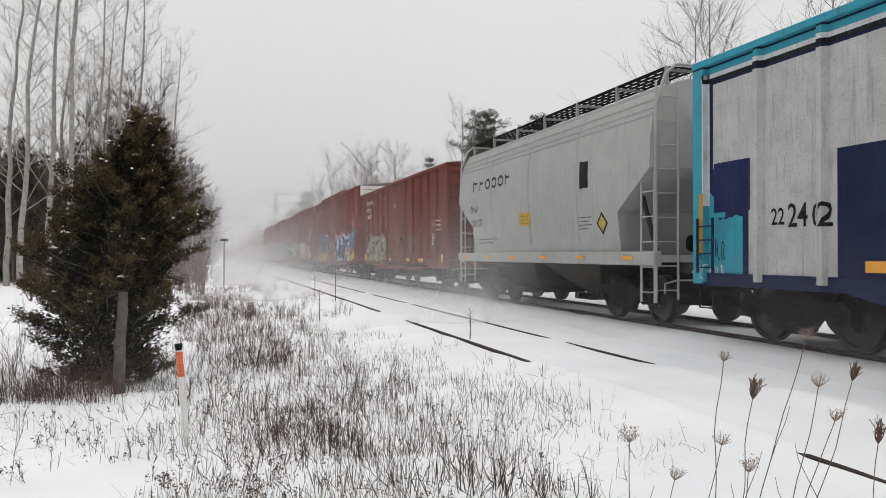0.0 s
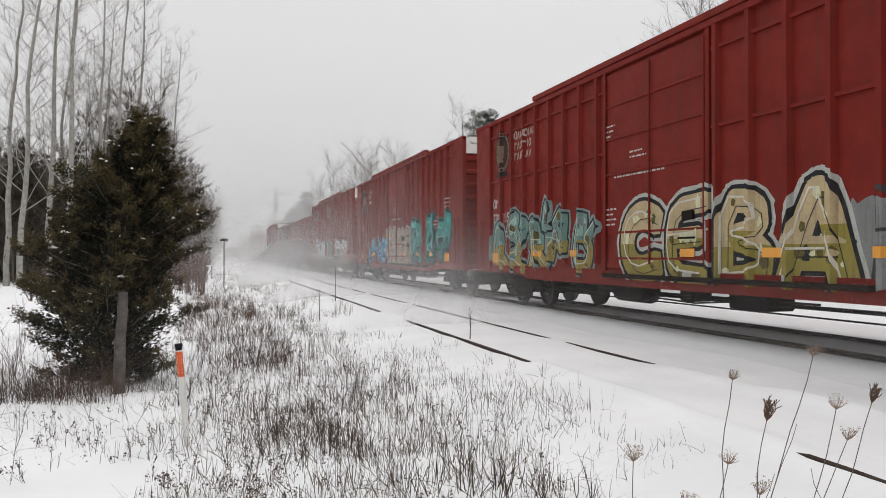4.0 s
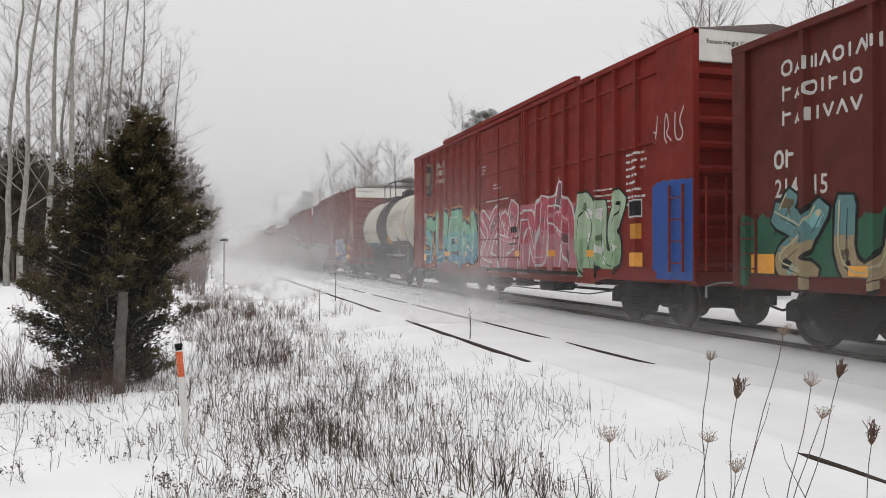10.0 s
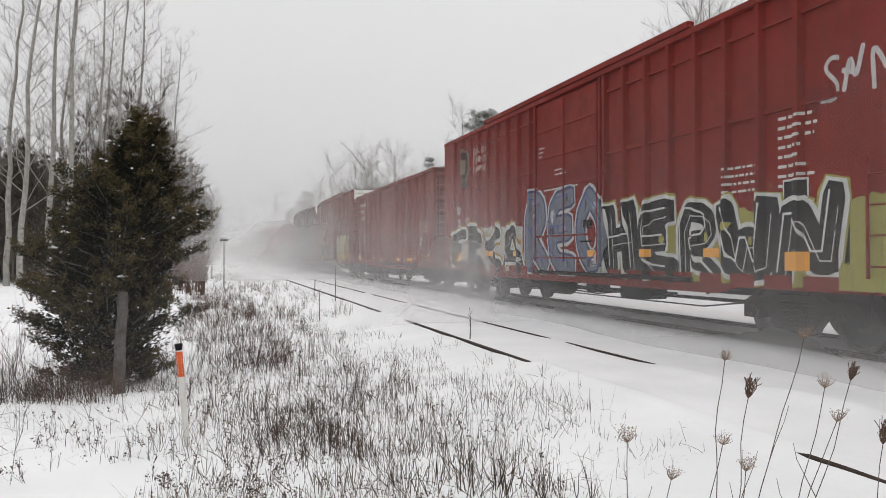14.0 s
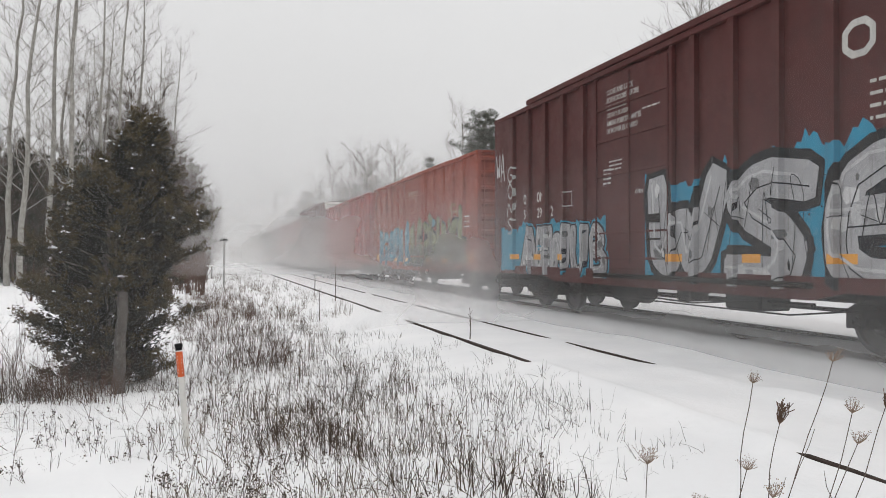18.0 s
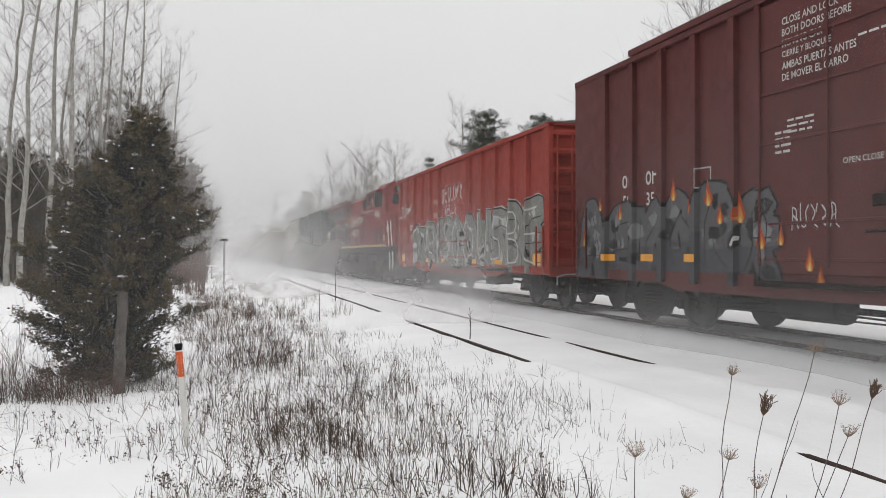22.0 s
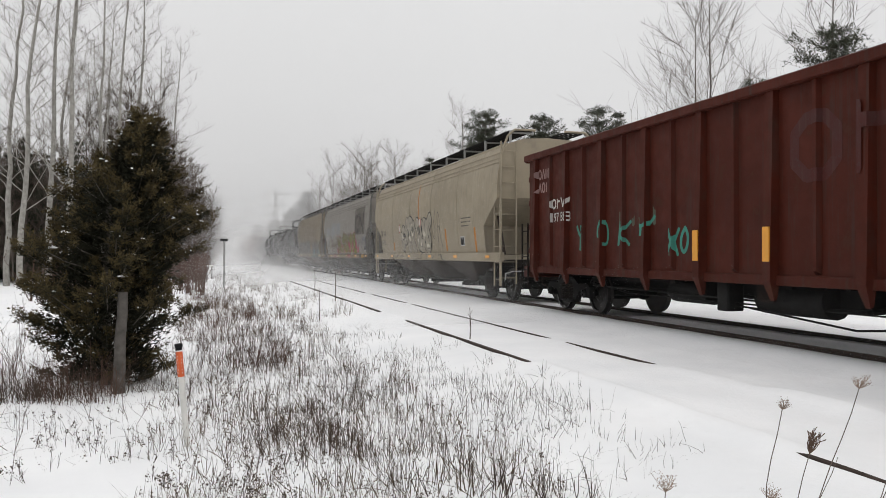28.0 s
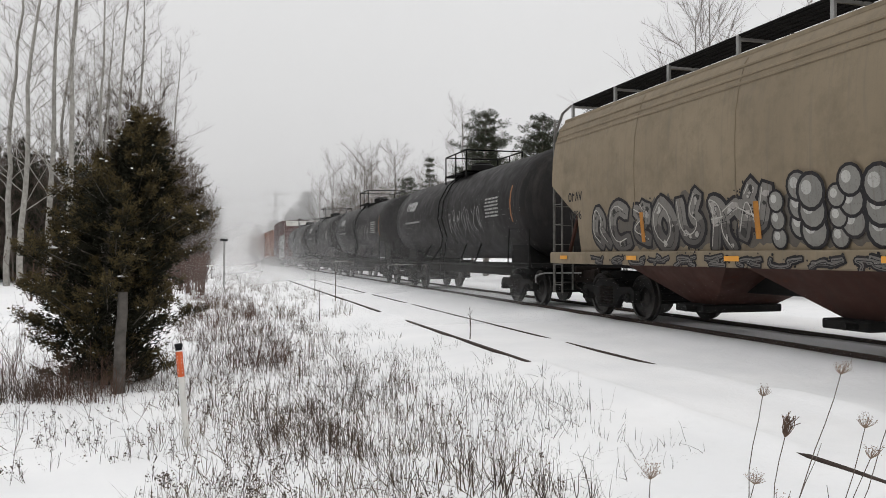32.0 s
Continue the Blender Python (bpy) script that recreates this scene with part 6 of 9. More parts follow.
    for s in (-1, 1):
        ye = s * (L / 2 - 0.08)
        g = Geo()
        g.box(-1.5, 1.5, min(ye, ye - s * 1.9), max(ye, ye - s * 1.9), zs - 0.16, zs - 0.02, 0.01)
        part("end_platform", g, sill_paint, car)
        for x in (-1.48, 1.48):
            g = Geo()
            g.tube([(x, ye, 0.45), (x, ye, top - 0.35), (x * 0.86, ye, top + 0.2), (x * 0.72, ye, zw), (x * 0.3, ye, zw)], 0.032, 6)
            part("end_post", g, frame_paint, car)
        ladder(car, ye, -1.47, -1.02, 0.5, top + 0.05, frame_paint, 9, "x", "end_ladder")
        ladder(car, -1.50, min(ye, ye - s * 0.46), max(ye, ye - s * 0.46), 0.45, 2.75, frame_paint, 5, "y", "side_ladder")
        g = Geo()
        q = [(-1.45, s * (L / 2 - 0.5), 2.9), (1.45, s * (L / 2 - 0.5), 2.9), (1.42, s * (L / 2 - 2.6), zs), (-1.42, s * (L / 2 - 2.6), zs)]
        g.add(q + [(x, y - s * 0.04, z) for x, y, z in q], [(0, 1, 2, 3), (7, 6, 5, 4), (0, 4, 5, 1), (1, 5, 6, 2), (2, 6, 7, 3), (3, 7, 4, 0)])
        g.box(-0.35, 0.35, min(s * (L / 2 - 0.25), s * (L / 2 - 0.45)), max(s * (L / 2 - 0.25), s * (L / 2 - 0.45)), zs, top - 0.2, 0.02)
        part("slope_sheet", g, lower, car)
        for x in (-1.25, 1.25):
            g = Geo()
            g.tube([(x, s * (L / 2 - 0.4), zs), (x * 0.98, s * (L / 2 - 1.1), 2.75)], 0.05, 6)
            part("end_brace", g, lower, car)
        g = Geo()
        g.lathe([(-0.45, 0.05), (-0.42, 0.16), (0.42, 0.16), (0.45, 0.05)], "x", 12, (0.2, s * (L / 2 - 0.9), zs + 0.2))
        part("air_reservoir", g, STEEL, car, smooth=True)
    # discharge bays
    span_y = L - 2 * cut - 1.6
    for i in range(bays):
        yc = -span_y / 2 + span_y * (i + 0.5) / bays
        hw = span_y / bays / 2 - 0.04
        g = Geo()
        zb = 0.42
        g.add([(-1.42, yc - hw, zs - 0.1), (1.42, yc - hw, zs - 0.1), (1.42, yc + hw, zs - 0.1), (-1.42, yc + hw, zs - 0.1),
               (-0.62, yc - 0.32, zb), (0.62, yc - 0.32, zb), (0.62, yc + 0.32, zb), (-0.62, yc + 0.32, zb)],
              [(0, 1, 2, 3), (7, 6, 5, 4), (0, 4, 5, 1), (1, 5, 6, 2), (2, 6, 7, 3), (3, 7, 4, 0)])
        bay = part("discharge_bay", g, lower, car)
        g = Geo()
        g.box(-0.95, 0.7, yc - 0.42, yc + 0.42, 0.30, 0.44, 0.02)
        g.tube([(-1.15, yc - 0.2, 0.37), (-0.6, yc - 0.2, 0.37)], 0.05, 8)
        part("outlet_gate", g, STEEL, bay)
    g = Geo()
    g.box(-0.3, 0.3, -L / 2 + 0.1, L / 2 - 0.1, 0.66, 0.95, 0.02)
    part("centre_sill", g, STEEL, car)
    truck(car, -L / 2 + 1.95)
    truck(car, L / 2 - 1.95)
    couple(car, L)
    keep(car, front, rear)
    side = Side(L, [], zz, dep, 0.16, L - 0.16, zs + 0.05, top - 0.05)
    sill_side = Side(L, [], [], lambda u, z: 1.56, 0.02, L - 0.02, zs - 0.22, zs + 0.04)
    reflectors(car, sill_side, [0.6 + i * (L - 1.7) / 5 for i in range(6)], zs - 0.12, 0.36, 0.08)
    return car, side, sill_side


def tank_car(front, rear, label, shell, band=None, low=None, radius=1.38, zc=2.62):
    """A tank car: shell with dished heads, straps, top platform with rails, ladder, frame."""
    L = rear - front
    car = thing("tank_car", label, "tank car", "wagons of the train", (TRACK_X, 0, 0))
    h = L / 2 - 0.55
    n = 32
    ends = [(0.0, 0.02), (0.03, 0.40), (0.08, 0.68), (0.16, 0.86), (0.26, 0.96), (0.37, 1.0)]
    ys = [(-h + a, r) for a, r in ends]
    for k in range(1, 8):
        ys.append((-h + 0.62 + (2 * h - 1.24) * k / 8, 1.0))
    ys += [(h - a, r) for a, r in reversed(ends)]
    ys.sort()
    g = Geo()
    g.lathe([(y, r * radius) for y, r in ys], "y", n, (0, 0, zc))
    part("tank", g, shell, car, smooth=True)
    g = Geo()
    for y in (-h + 0.62, -0.6, h - 0.62):
        g.lathe([(y - 0.03, radius + 0.003), (y, radius + 0.012), (y + 0.03, radius + 0.003)], "y", n, (0, 0, zc))
    part("weld_seam", g, band or shell, car, smooth=True)
    # frame
    g = Geo()
    for s in (-1, 1):
        g.box(-1.45, 1.45, min(s * (L / 2 - 0.1), s * (L / 2 - 2.9)), max(s * (L / 2 - 0.1), s * (L / 2 - 2.9)), 0.98, 1.10, 0.015)
        g.prism([(s * (L / 2 - 1.2), 1.1), (s * (L / 2 - 2.6), 1.1), (s * (L / 2 - 2.5), 1.75), (s * (L / 2 - 1.3), 1.75)], -1.0, 1.0)
    g.box(-0.3, 0.3, -L / 2 + 0.1, L / 2 - 0.1, 0.68, 1.0, 0.02)
    part("frame", g, STEEL, car)
    for x in (-1.46, 1.46):
        g = Geo()
        g.tube([(x, -L / 2 + 0.15, 1.0), (x, L / 2 - 0.15, 1.0)], 0.045, 6)
        part("side_rail", g, STEEL, car)
        for s in (-1, 1):
            g = Geo()
            g.tube([(x, s * (L / 2 - 0.2), 1.0), (x, s * (L / 2 - 0.2), 1.95), (x, s * (L / 2 - 1.6), 2.02), (x, s * (L / 2 - 1.7), 1.0)], 0.02, 6)
            part("hand_rail", g, GALV if band else STEEL, car)
    for s in (-1, 1):
        for k in (0.35, 0.65):
            y = s * (L / 2 - 2.9) * k
            g = Geo()
            g.tube([(-1.44, y, 1.0), (-1.05, y - s * 0.35, 1.7)], 0.03, 5)
            part("frame_brace", g, STEEL, car)
    # top platform
    zt = zc + radius
    g = Geo()
    g.lathe([(zt - 0.1, 0.42), (zt + 0.22, 0.42), (zt + 0.26, 0.36)], "z", 16)
    g.lathe([(zt + 0.26, 0.30), (zt + 0.32, 0.28)], "z", 16)
    part("manway", g, STEEL, car, smooth=True)
    g = Geo()
    for x0, x1 in ((-1.0, -0.48), (0.48, 1.0)):
        g.box(x0, x1, -1.2, 1.2, zt - 0.12, zt - 0.06)
    for y0, y1 in ((-1.2, -0.55), (0.55, 1.2)):
        g.box(-1.0, 1.0, y0, y1, zt - 0.118, zt - 0.062)
    part("platform", g, STEEL, car)
    for x in (-1.0, 1.0):
        for y in (-1.2, 0.0, 1.2):
            g = Geo()
            g.tube([(x, y, zt - 0.35), (x, y, zt + 0.62)], 0.024, 6)
            part("rail_post", g, STEEL, car)
    g = Geo()
    g.tube([(-1.0, -1.2, zt + 0.62), (1.0, -1.2, zt + 0.62), (1.0, 1.2, zt + 0.62), (-1.0, 1.2, zt + 0.62), (-1.0, -1.2, zt + 0.62)], 0.024, 6)
    part("guard_rail", g, STEEL, car)
    g = Geo()
    for e in (-0.25, 0.25):
        pts = [(-1.5, e, 0.5), (-1.5, e, 1.2)] + [(-(radius + 0.09) * math.cos(w), e, zc + (radius + 0.09) * math.sin(w)) for w in (-0.5, -0.1, 0.3, 0.7, 1.0)]
        g.tube(pts, 0.022, 6)
    for i in range(9):
        z = 0.6 + i * 0.36
        x = -1.5 if z < 1.3 else -(radius + 0.09) * math.sqrt(max(0.05, 1 - ((z - zc) / (radius + 0.09)) ** 2)) if z > zc - 0.7 else -1.46
        g.tube([(x, -0.25, z), (x, 0.25, z)], 0.015, 5)
    part("ladder", g, STEEL, car)
    truck(car, -L / 2 + 1.95)
    truck(car, L / 2 - 1.95)
    couple(car, L)
    keep(car, front, rear)
    zs = sorted({round(zc + radius * math.cos(2 * math.pi * k / n), 4) for k in range(n)})

    def depth(u, z):
        for a, b in zip(zs, zs[1:]):
            if a <= z <= b + 1e-6:
                wa, wb = (math.sqrt(max(0.0, radius ** 2 - (q - zc) ** 2)) for q in (a, b))
                return wa + (wb - wa) * (z - a) / (b - a) + 0.001
        return radius
    side = Side(L, [], zs, depth, L / 2 - h + 0.62, L / 2 + h - 0.62, zc - radius * 0.93, zc + radius * 0.98)
    return car, side

def gondola(front, rear, label, paint):
    L = rear - front
    car = thing("gondola", label, "gondola car", "wagons of the train", (TRACK_X, 0, 0))
    W, zb, zt = 1.40, 1.05, 3.72
    for s in (-1, 1):
        g = Geo()
        g.box(min(s * W, s * (W - 0.03)), max(s * W, s * (W - 0.03)), -L / 2 + 0.1, L / 2 - 0.1, zb - 0.1, zt)
        part("side_wall", g, paint, car)
        g = Geo()
        g.box(-W + 0.03, W - 0.03, min(s * (L / 2 - 0.1), s * (L / 2 - 0.14)), max(s * (L / 2 - 0.1), s * (L / 2 - 0.14)), zb - 0.1, zt)
        part("end_wall", g, paint, car)
    g = Geo()
    g.box(-W + 0.03, W - 0.03, -L / 2 + 0.14, L / 2 - 0.14, zb - 0.05, zb + 0.05)
    part("floor", g, paint, car)
    heavy, light = Geo(), Geo()
    heavy.add([(0, y, z) for y, z in ((-0.10, zt - 0.02), (0.10, zt - 0.02), (0.10, zb - 0.1), (0.05, 0.68), (-0.05, 0.68), (-0.10, zb - 0.1))]
              + [(-d, y, z) for d, y, z in ((0.09, -0.085, zt - 0.02), (0.09, 0.085, zt - 0.02), (0.15, 0.085, zb - 0.1), (0.04, 0.04, 0.66), (0.04, -0.04, 0.66), (0.15, -0.085, zb - 0.1))],
              [(6, 7, 8, 11), (11, 8, 9, 10), (0, 6, 11, 5), (1, 2, 8, 7), (5, 11, 10, 4), (2, 3, 9, 8), (3, 4, 10, 9), (0, 1, 7, 6)])
    light.add([(0, y, z) for y, z in ((-0.06, zb), (0.06, zb), (0.06, zt), (-0.06, zt))] + [(-0.07, y, z) for y, z in ((-0.03, zb + 0.05), (0.03, zb + 0.05), (0.03, zt), (-0.03, zt))],
              [(4, 5, 6, 7), (0, 4, 7, 3), (1, 2, 6, 5), (0, 1, 5, 4)])
    ribs = [heavy.mesh("side_rib", [paint]), light.mesh("side_rib", [paint])]
    for i in range(18):
        y = L / 2 - 0.60 - 0.86 * i
        a = part("side_rib", ribs[i % 2], paint, car)
        a.location = (-W, y, 0)
        b = part("side_rib", ribs[i % 2], paint, car)
        b.matrix_local = pose(W, y, 0, 0, 0, 180)
    g = Geo()
    g.lathe([(-0.75, 0.10), (-0.70, 0.26), (0.70, 0.26), (0.75, 0.10)], "y", 14, (-0.95, L / 2 - 9.2, 0.68))
    part("air_reservoir", g, STEEL, car, smooth=True)
    g = Geo()
    g.box(-1.30, -1.0, L / 2 - 8.0, L / 2 - 7.7, 0.42, 0.88, 0.02)
    g.tube([(-1.2, L / 2 - 7.7, 0.62), (-1.2, L / 2 - 3.2, 0.66)], 0.018, 5)
    g.tube([(-1.2, L / 2 - 8.4, 0.50), (-1.2, L / 2 - 10.5, 0.34), (-1.2, L / 2 - 12.2, 0.50), (-1.2, L / 2 - 14.0, 0.62)], 0.016, 5)
    part("brake_rigging", g, STEEL, car)
    for s in (-1, 1):
        g = Geo()
        g.box(min(s * (W - 0.05), s * (W + 0.14)), max(s * (W - 0.05), s * (W + 0.14)), -L / 2 + 0.05, L / 2 - 0.05, zt - 0.06, zt + 0.10, 0.02)
        part("top_chord", g, paint, car)
        g = Geo()
        g.box(-W - 0.1, W + 0.1, min(s * (L / 2 - 0.02), s * (L / 2 - 0.14)), max(s * (L / 2 - 0.02), s * (L / 2 - 0.14)), zt - 0.08, zt + 0.11, 0.02)
        part("end_chord", g, paint, car)
        for k in range(4):
            g = Geo()
            z = zb + 0.3 + k * 0.6
            g.box(-W, W, min(s * (L / 2 - 0.12), s * (L / 2 - 0.02)), max(s * (L / 2 - 0.12), s * (L / 2 - 0.02)), z, z + 0.14, 0.02)
            part("end_rib", g, paint, car)
        g = Geo()
        g.box(-W - 0.12, W + 0.12, min(s * L / 2, s * (L / 2 - 0.25)), max(s * L / 2, s * (L / 2 - 0.25)), zb - 0.3, zb - 0.02, 0.02)
        part("end_sill", g, paint, car)
        ladder(car, -W - 0.18, s * (L / 2 - 0.42), s * (L / 2 - 0.05), 0.5, 2.1, RUSTY, 5)
        g = Geo()
        g.box(min(s * (W - 0.02), s * (W + 0.05)), max(s * (W - 0.02), s * (W + 0.05)), -L / 2, L / 2, zb - 0.17, zb - 0.02, 0.012)
        part("side_sill", g, paint, car)
    underframe(car, L, zb - 0.1)
    truck(car, -L / 2 + 1.75)
    truck(car, L / 2 - 1.75)
    couple(car, L)
    keep(car, front, rear)
    tab = [(0.60 + 0.86 * i, 0.10 if i % 2 == 0 else 0.06, 0.128 if i % 2 == 0 else 0.072) for i in range(18)]
    cuts = [c for u, w, _ in tab for c in (u - w - 0.01, u - w * 0.8, u + w * 0.8, u + w + 0.01)]

    def depth(u, z):
        for c, w, d in tab:
            if abs(u - c) < w + 0.01:
                return W + d * min(1.0, (w + 0.01 - abs(u - c)) / (w * 0.2 + 0.01))
        return W
    side = Side(L, cuts, [], depth, 0.05, L - 0.05, zb - 0.2, zt - 0.1)
    return car, side


def locomotive(front, rear):
    L = rear - front
    car = thing("locomotive", "red diesel freight locomotive with yellow sill stripe and black running gear", "locomotive", "", (TRACK_X, 0, 0))
    red = car_paint("locomotive_red_paint", tuple(c * 1.12 for c in srgb(136, 32, 35)), 0.05, 0.3, 0.4)
    dark = car_paint("grimy_dark_red_paint", tuple(c * 1.0 for c in srgb(96, 25, 26)), 0.05, 0.2, 0.3)
    yellow = plain("dull_yellow_stripe", (0.42, 0.31, 0.15), 0.6, 0.0, 0.35, 3.0, 0.05)
    grille = plain("black_grille", (0.010, 0.010, 0.011), 0.7, 0.0, 0.3, 6.0, 0.2)
    DUSTY = plain("dusty_black_steel", (0.014, 0.0135, 0.013), 0.8, 0.0, 0.5, 3.0, 0.2)
    glass, n, l, p = shader("cab_glass")
    p.inputs["Base Color"].default_value = (0.02, 0.024, 0.026, 1)
    p.inputs["Roughness"].default_value = 0.06
    y0, y1 = -L / 2, L / 2                       # y0: cab end

    def at(c):
        return c - (front + rear) / 2
    zd = 1.72
    g = Geo()
    g.box(-1.52, 1.52, y0 + 0.2, y1 - 0.2, zd - 0.28, zd, 0.02)
    g.box(-0.7, 0.7, y0 + 0.1, y1 - 0.1, 0.95, zd - 0.28, 0.03)
    part("frame", g, STEEL, car)
    for s in (-1, 1):
        g = Geo()
        g.box(min(s * 1.515, s * 1.54), max(s * 1.515, s * 1.54), y0 + 1.5, y1 - 0.3, zd - 0.02, zd + 0.085, 0.006)
        part("sill_stripe", g, yellow, car, "dull yellow sill stripe")
    # long hood
    hw, ht = 1.02, 4.55
    ha, hb = at(353.9), at(364.2)
    g = Geo()
    prof = [(-hw, zd), (-hw, ht - 0.18), (-hw + 0.22, ht), (hw - 0.22, ht), (hw, ht - 0.18), (hw, zd)]
    k = len(prof)
    g.add([(x, ha, z) for x, z in prof] + [(x, hb, z) for x, z in prof], [tuple(range(k)), tuple(range(2 * k - 1, k - 1, -1))] + [(i, i + k, i + k + 1, i + 1) for i in range(k - 1)])
    part("long_hood", g, red, car)
    for i in range(15):
        y = ha + 0.35 + (hb - ha - 0.6) * i / 14
        g = Geo()
        g.box(-hw - 0.018, -hw + 0.004, y, y + 0.52, zd + 0.25, zd + 1.85, 0.008)
        part("hood_door", g, red, car)
        g = Geo()
        g.box(-hw - 0.045, -hw - 0.01, y + 0.44, y + 0.48, zd + 0.9, zd + 1.1, 0.005)
        part("latch", g, dark, car)
    for c, w, z0, z1 in ((358.35, 0.85, 3.80, 4.36),):
        g = Geo()
        g.box(-hw - 0.025, -hw, at(c), at(c) + w, z0, z1, 0.01)
        part("intake_grille", g, grille, car)
    # wide electrical cabinet behind the cab
    g = Geo()
    g.box(-1.38, 1.0, at(353.95), at(356.53), zd, 4.52, 0.05)
    part("equipment_cabinet", g, red, car)
    for c, w, z0, z1 in ((355.88, 0.55, 3.85, 4.44), (355.11, 0.51, 3.80, 4.44), (354.57, 0.43, 4.16, 4.45)):
        g = Geo()
        g.box(-1.40, -1.37, at(c) - 0.03, at(c) + w + 0.03, z0 - 0.03, z1 + 0.03, 0.01)
        gf = part("grille_frame", g, dark, car)
        g = Geo()
        g.box(-1.412, -1.395, at(c), at(c) + w, z0, z1)
        part("intake_grille", g, grille, gf)
        g = Geo()
        for q in range(6):
            g.box(-1.42, -1.408, at(c) + w * (q + 0.4) / 6, at(c) + w * (q + 0.55) / 6, z0, z1)
        part("grille_bar", g, dark, gf)
    for c, w in ((354.05, 1.15), (355.25, 1.2)):
        g = Geo()
        g.box(-1.395, -1.37, at(c), at(c) + w, 2.62, 3.70, 0.008)
        part("cabinet_door", g, red, car)
    for c, w in ((355.85, 0.50), (354.59, 0.47)):
        g = Geo()
        for q in range(4):
            g.box(-1.405, -1.375, at(c), at(c) + w, 2.14 + q * 0.075, 2.18 + q * 0.075)
        part("louvre", g, dark, car)
    # dark strips laid on for the shade in recessed door seams
    g = Geo()
    for c in (358.21, 357.37):
        g.box(-hw - 0.05, -hw - 0.005, at(c), at(c) + 0.09, 2.25, 3.6, 0.01)
    part("hood_post", g, dark, car)
    bars_ = Geo()
    for c, z in ((360.8, 3.62), (359.0, 3.72), (356.9, 3.50), (357.0, 3.36), (361.4, 1.98), (358.9, 1.98)):
        bars_.box(-hw - 0.03, -hw - 0.018, at(c), at(c) + 0.2, z, z + 0.035)
    for c, z in ((354.7, 4.02), (354.72, 3.95), (355.3, 3.72), (356.0, 3.74)):
        bars_.box(-1.398, -1.378, at(c), at(c) + 0.16, z, z + 0.035)
    part("small_notice", bars_, WHITEPAINT, car)
    g = Geo()
    for c in (358.0, 361.0):
        g.box(-0.5, 0.5, at(c), at(c) + 1.2, ht - 0.01, ht + 0.16, 0.03)
    part("exhaust_housing", g, STEEL, car)
    # flared radiator end
    ra, rb = at(363.3), at(369.7)
    g = Geo()
    pr = [(-hw - 0.02, zd), (-hw - 0.02, 3.55), (-1.48, 4.05), (-1.52, 4.32), (-1.30, 4.60), (1.30, 4.60), (1.52, 4.32), (1.48, 4.05), (hw + 0.02, 3.55), (hw + 0.02, zd)]
    k = len(pr)
    g.add([(x, ra, z) for x, z in pr] + [(x, rb, z) for x, z in pr], [tuple(range(k)), tuple(range(2 * k - 1, k - 1, -1))] + [(i, i + k, i + k + 1, i + 1) for i in range(k - 1)])
    part("radiator_cab", g, dark, car)
    for a, b in ((0.55, 2.05), (2.13, 3.60), (3.70, 5.2)):
        g = Geo()
        zz0, zz1 = 3.60, 4.02
        x0, x1 = -hw - 0.06, -1.48
        g.face([(x0 - 0.02, rb - b, zz0 + 0.03), (x1 - 0.012, rb - b, zz1), (x1 - 0.012, rb - a, zz1), (x0 - 0.02, rb - a, zz0 + 0.03)])
        part("radiator_intake", g, grille, car)
    for i in range(13):
        y = ra + 0.3 + i * 0.455
        g = Geo()
        g.box(-hw - 0.04, -hw, y, y + 0.40, zd + 0.18, 3.36, 0.01)
        dr = part("hood_door", g, dark, car)
        g = Geo()
        g.box(-hw - 0.052, -hw - 0.035, y + 0.08, y + 0.31, 2.03, 3.12, 0.005)
        part("door_grille", g, grille, dr)
        g = Geo()
        g.box(-hw - 0.048, -hw - 0.036, y + 0.1, y + 0.25, 3.19, 3.24)
        part("small_notice", g, WHITEPAINT, dr)
    # cab and nose
    ca, cb = at(351.2), at(353.95)
    wa = at(351.55)
    g = Geo()
    pr = [(-1.50, zd), (-1.50, 4.40), (-1.15, 4.70), (1.15, 4.70), (1.50, 4.40), (1.50, zd)]
    k = len(pr)
    g.add([(x, ca, z) for x, z in pr] + [(x, cb, z) for x, z in pr], [tuple(range(k)), tuple(range(2 * k - 1, k - 1, -1))] + [(i, i + k, i + k + 1, i + 1) for i in range(k - 1)])
    part("cab", g, red, car)
    g = Geo()
    na = at(349.95)
    nf = [(-1.25, zd), (-1.25, 3.05), (-0.85, 3.45), (0.85, 3.45), (1.25, 3.05), (1.25, zd)]
    nb = [(-1.5, zd), (-1.5, 3.2), (-1.05, 3.62), (1.05, 3.62), (1.5, 3.2), (1.5, zd)]
    g.add([(x, na, z) for x, z in nf] + [(x, ca, z) for x, z in nb], [tuple(range(k)), tuple(range(2 * k - 1, k - 1, -1))] + [(i, i + k, i + k + 1, i + 1) for i in range(k - 1)])
    part("nose", g, red, car)
    for x0, x1 in ((-1.15, -0.08), (0.08, 1.15)):
        g = Geo()
        g.box(x0, x1, ca - 0.02, ca + 0.01, 3.68, 4.14, 0.02)
        wf = part("windscreen", g, BLACK, car)
        g = Geo()
        g.box(x0 + 0.06, x1 - 0.06, ca - 0.028, ca - 0.019, 3.73, 4.09, 0.004)
        part("pane", g, glass, wf)
        g = Geo()
        g.tube([((x0 + x1) / 2, ca - 0.04, 4.05), ((x0 + x1) / 2 - 0.12, ca - 0.04, 3.78)], 0.01, 4)
        part("wiper", g, BLACK, wf)
        g = Geo()
        xm = (x0 + x1) / 2
        g.box(xm - 0.42, xm + 0.42, ca - 0.05, ca + 0.02, 4.22, 4.50, 0.03)
        nb_ = part("number_board", g, BLACK, car)
        g = Geo()
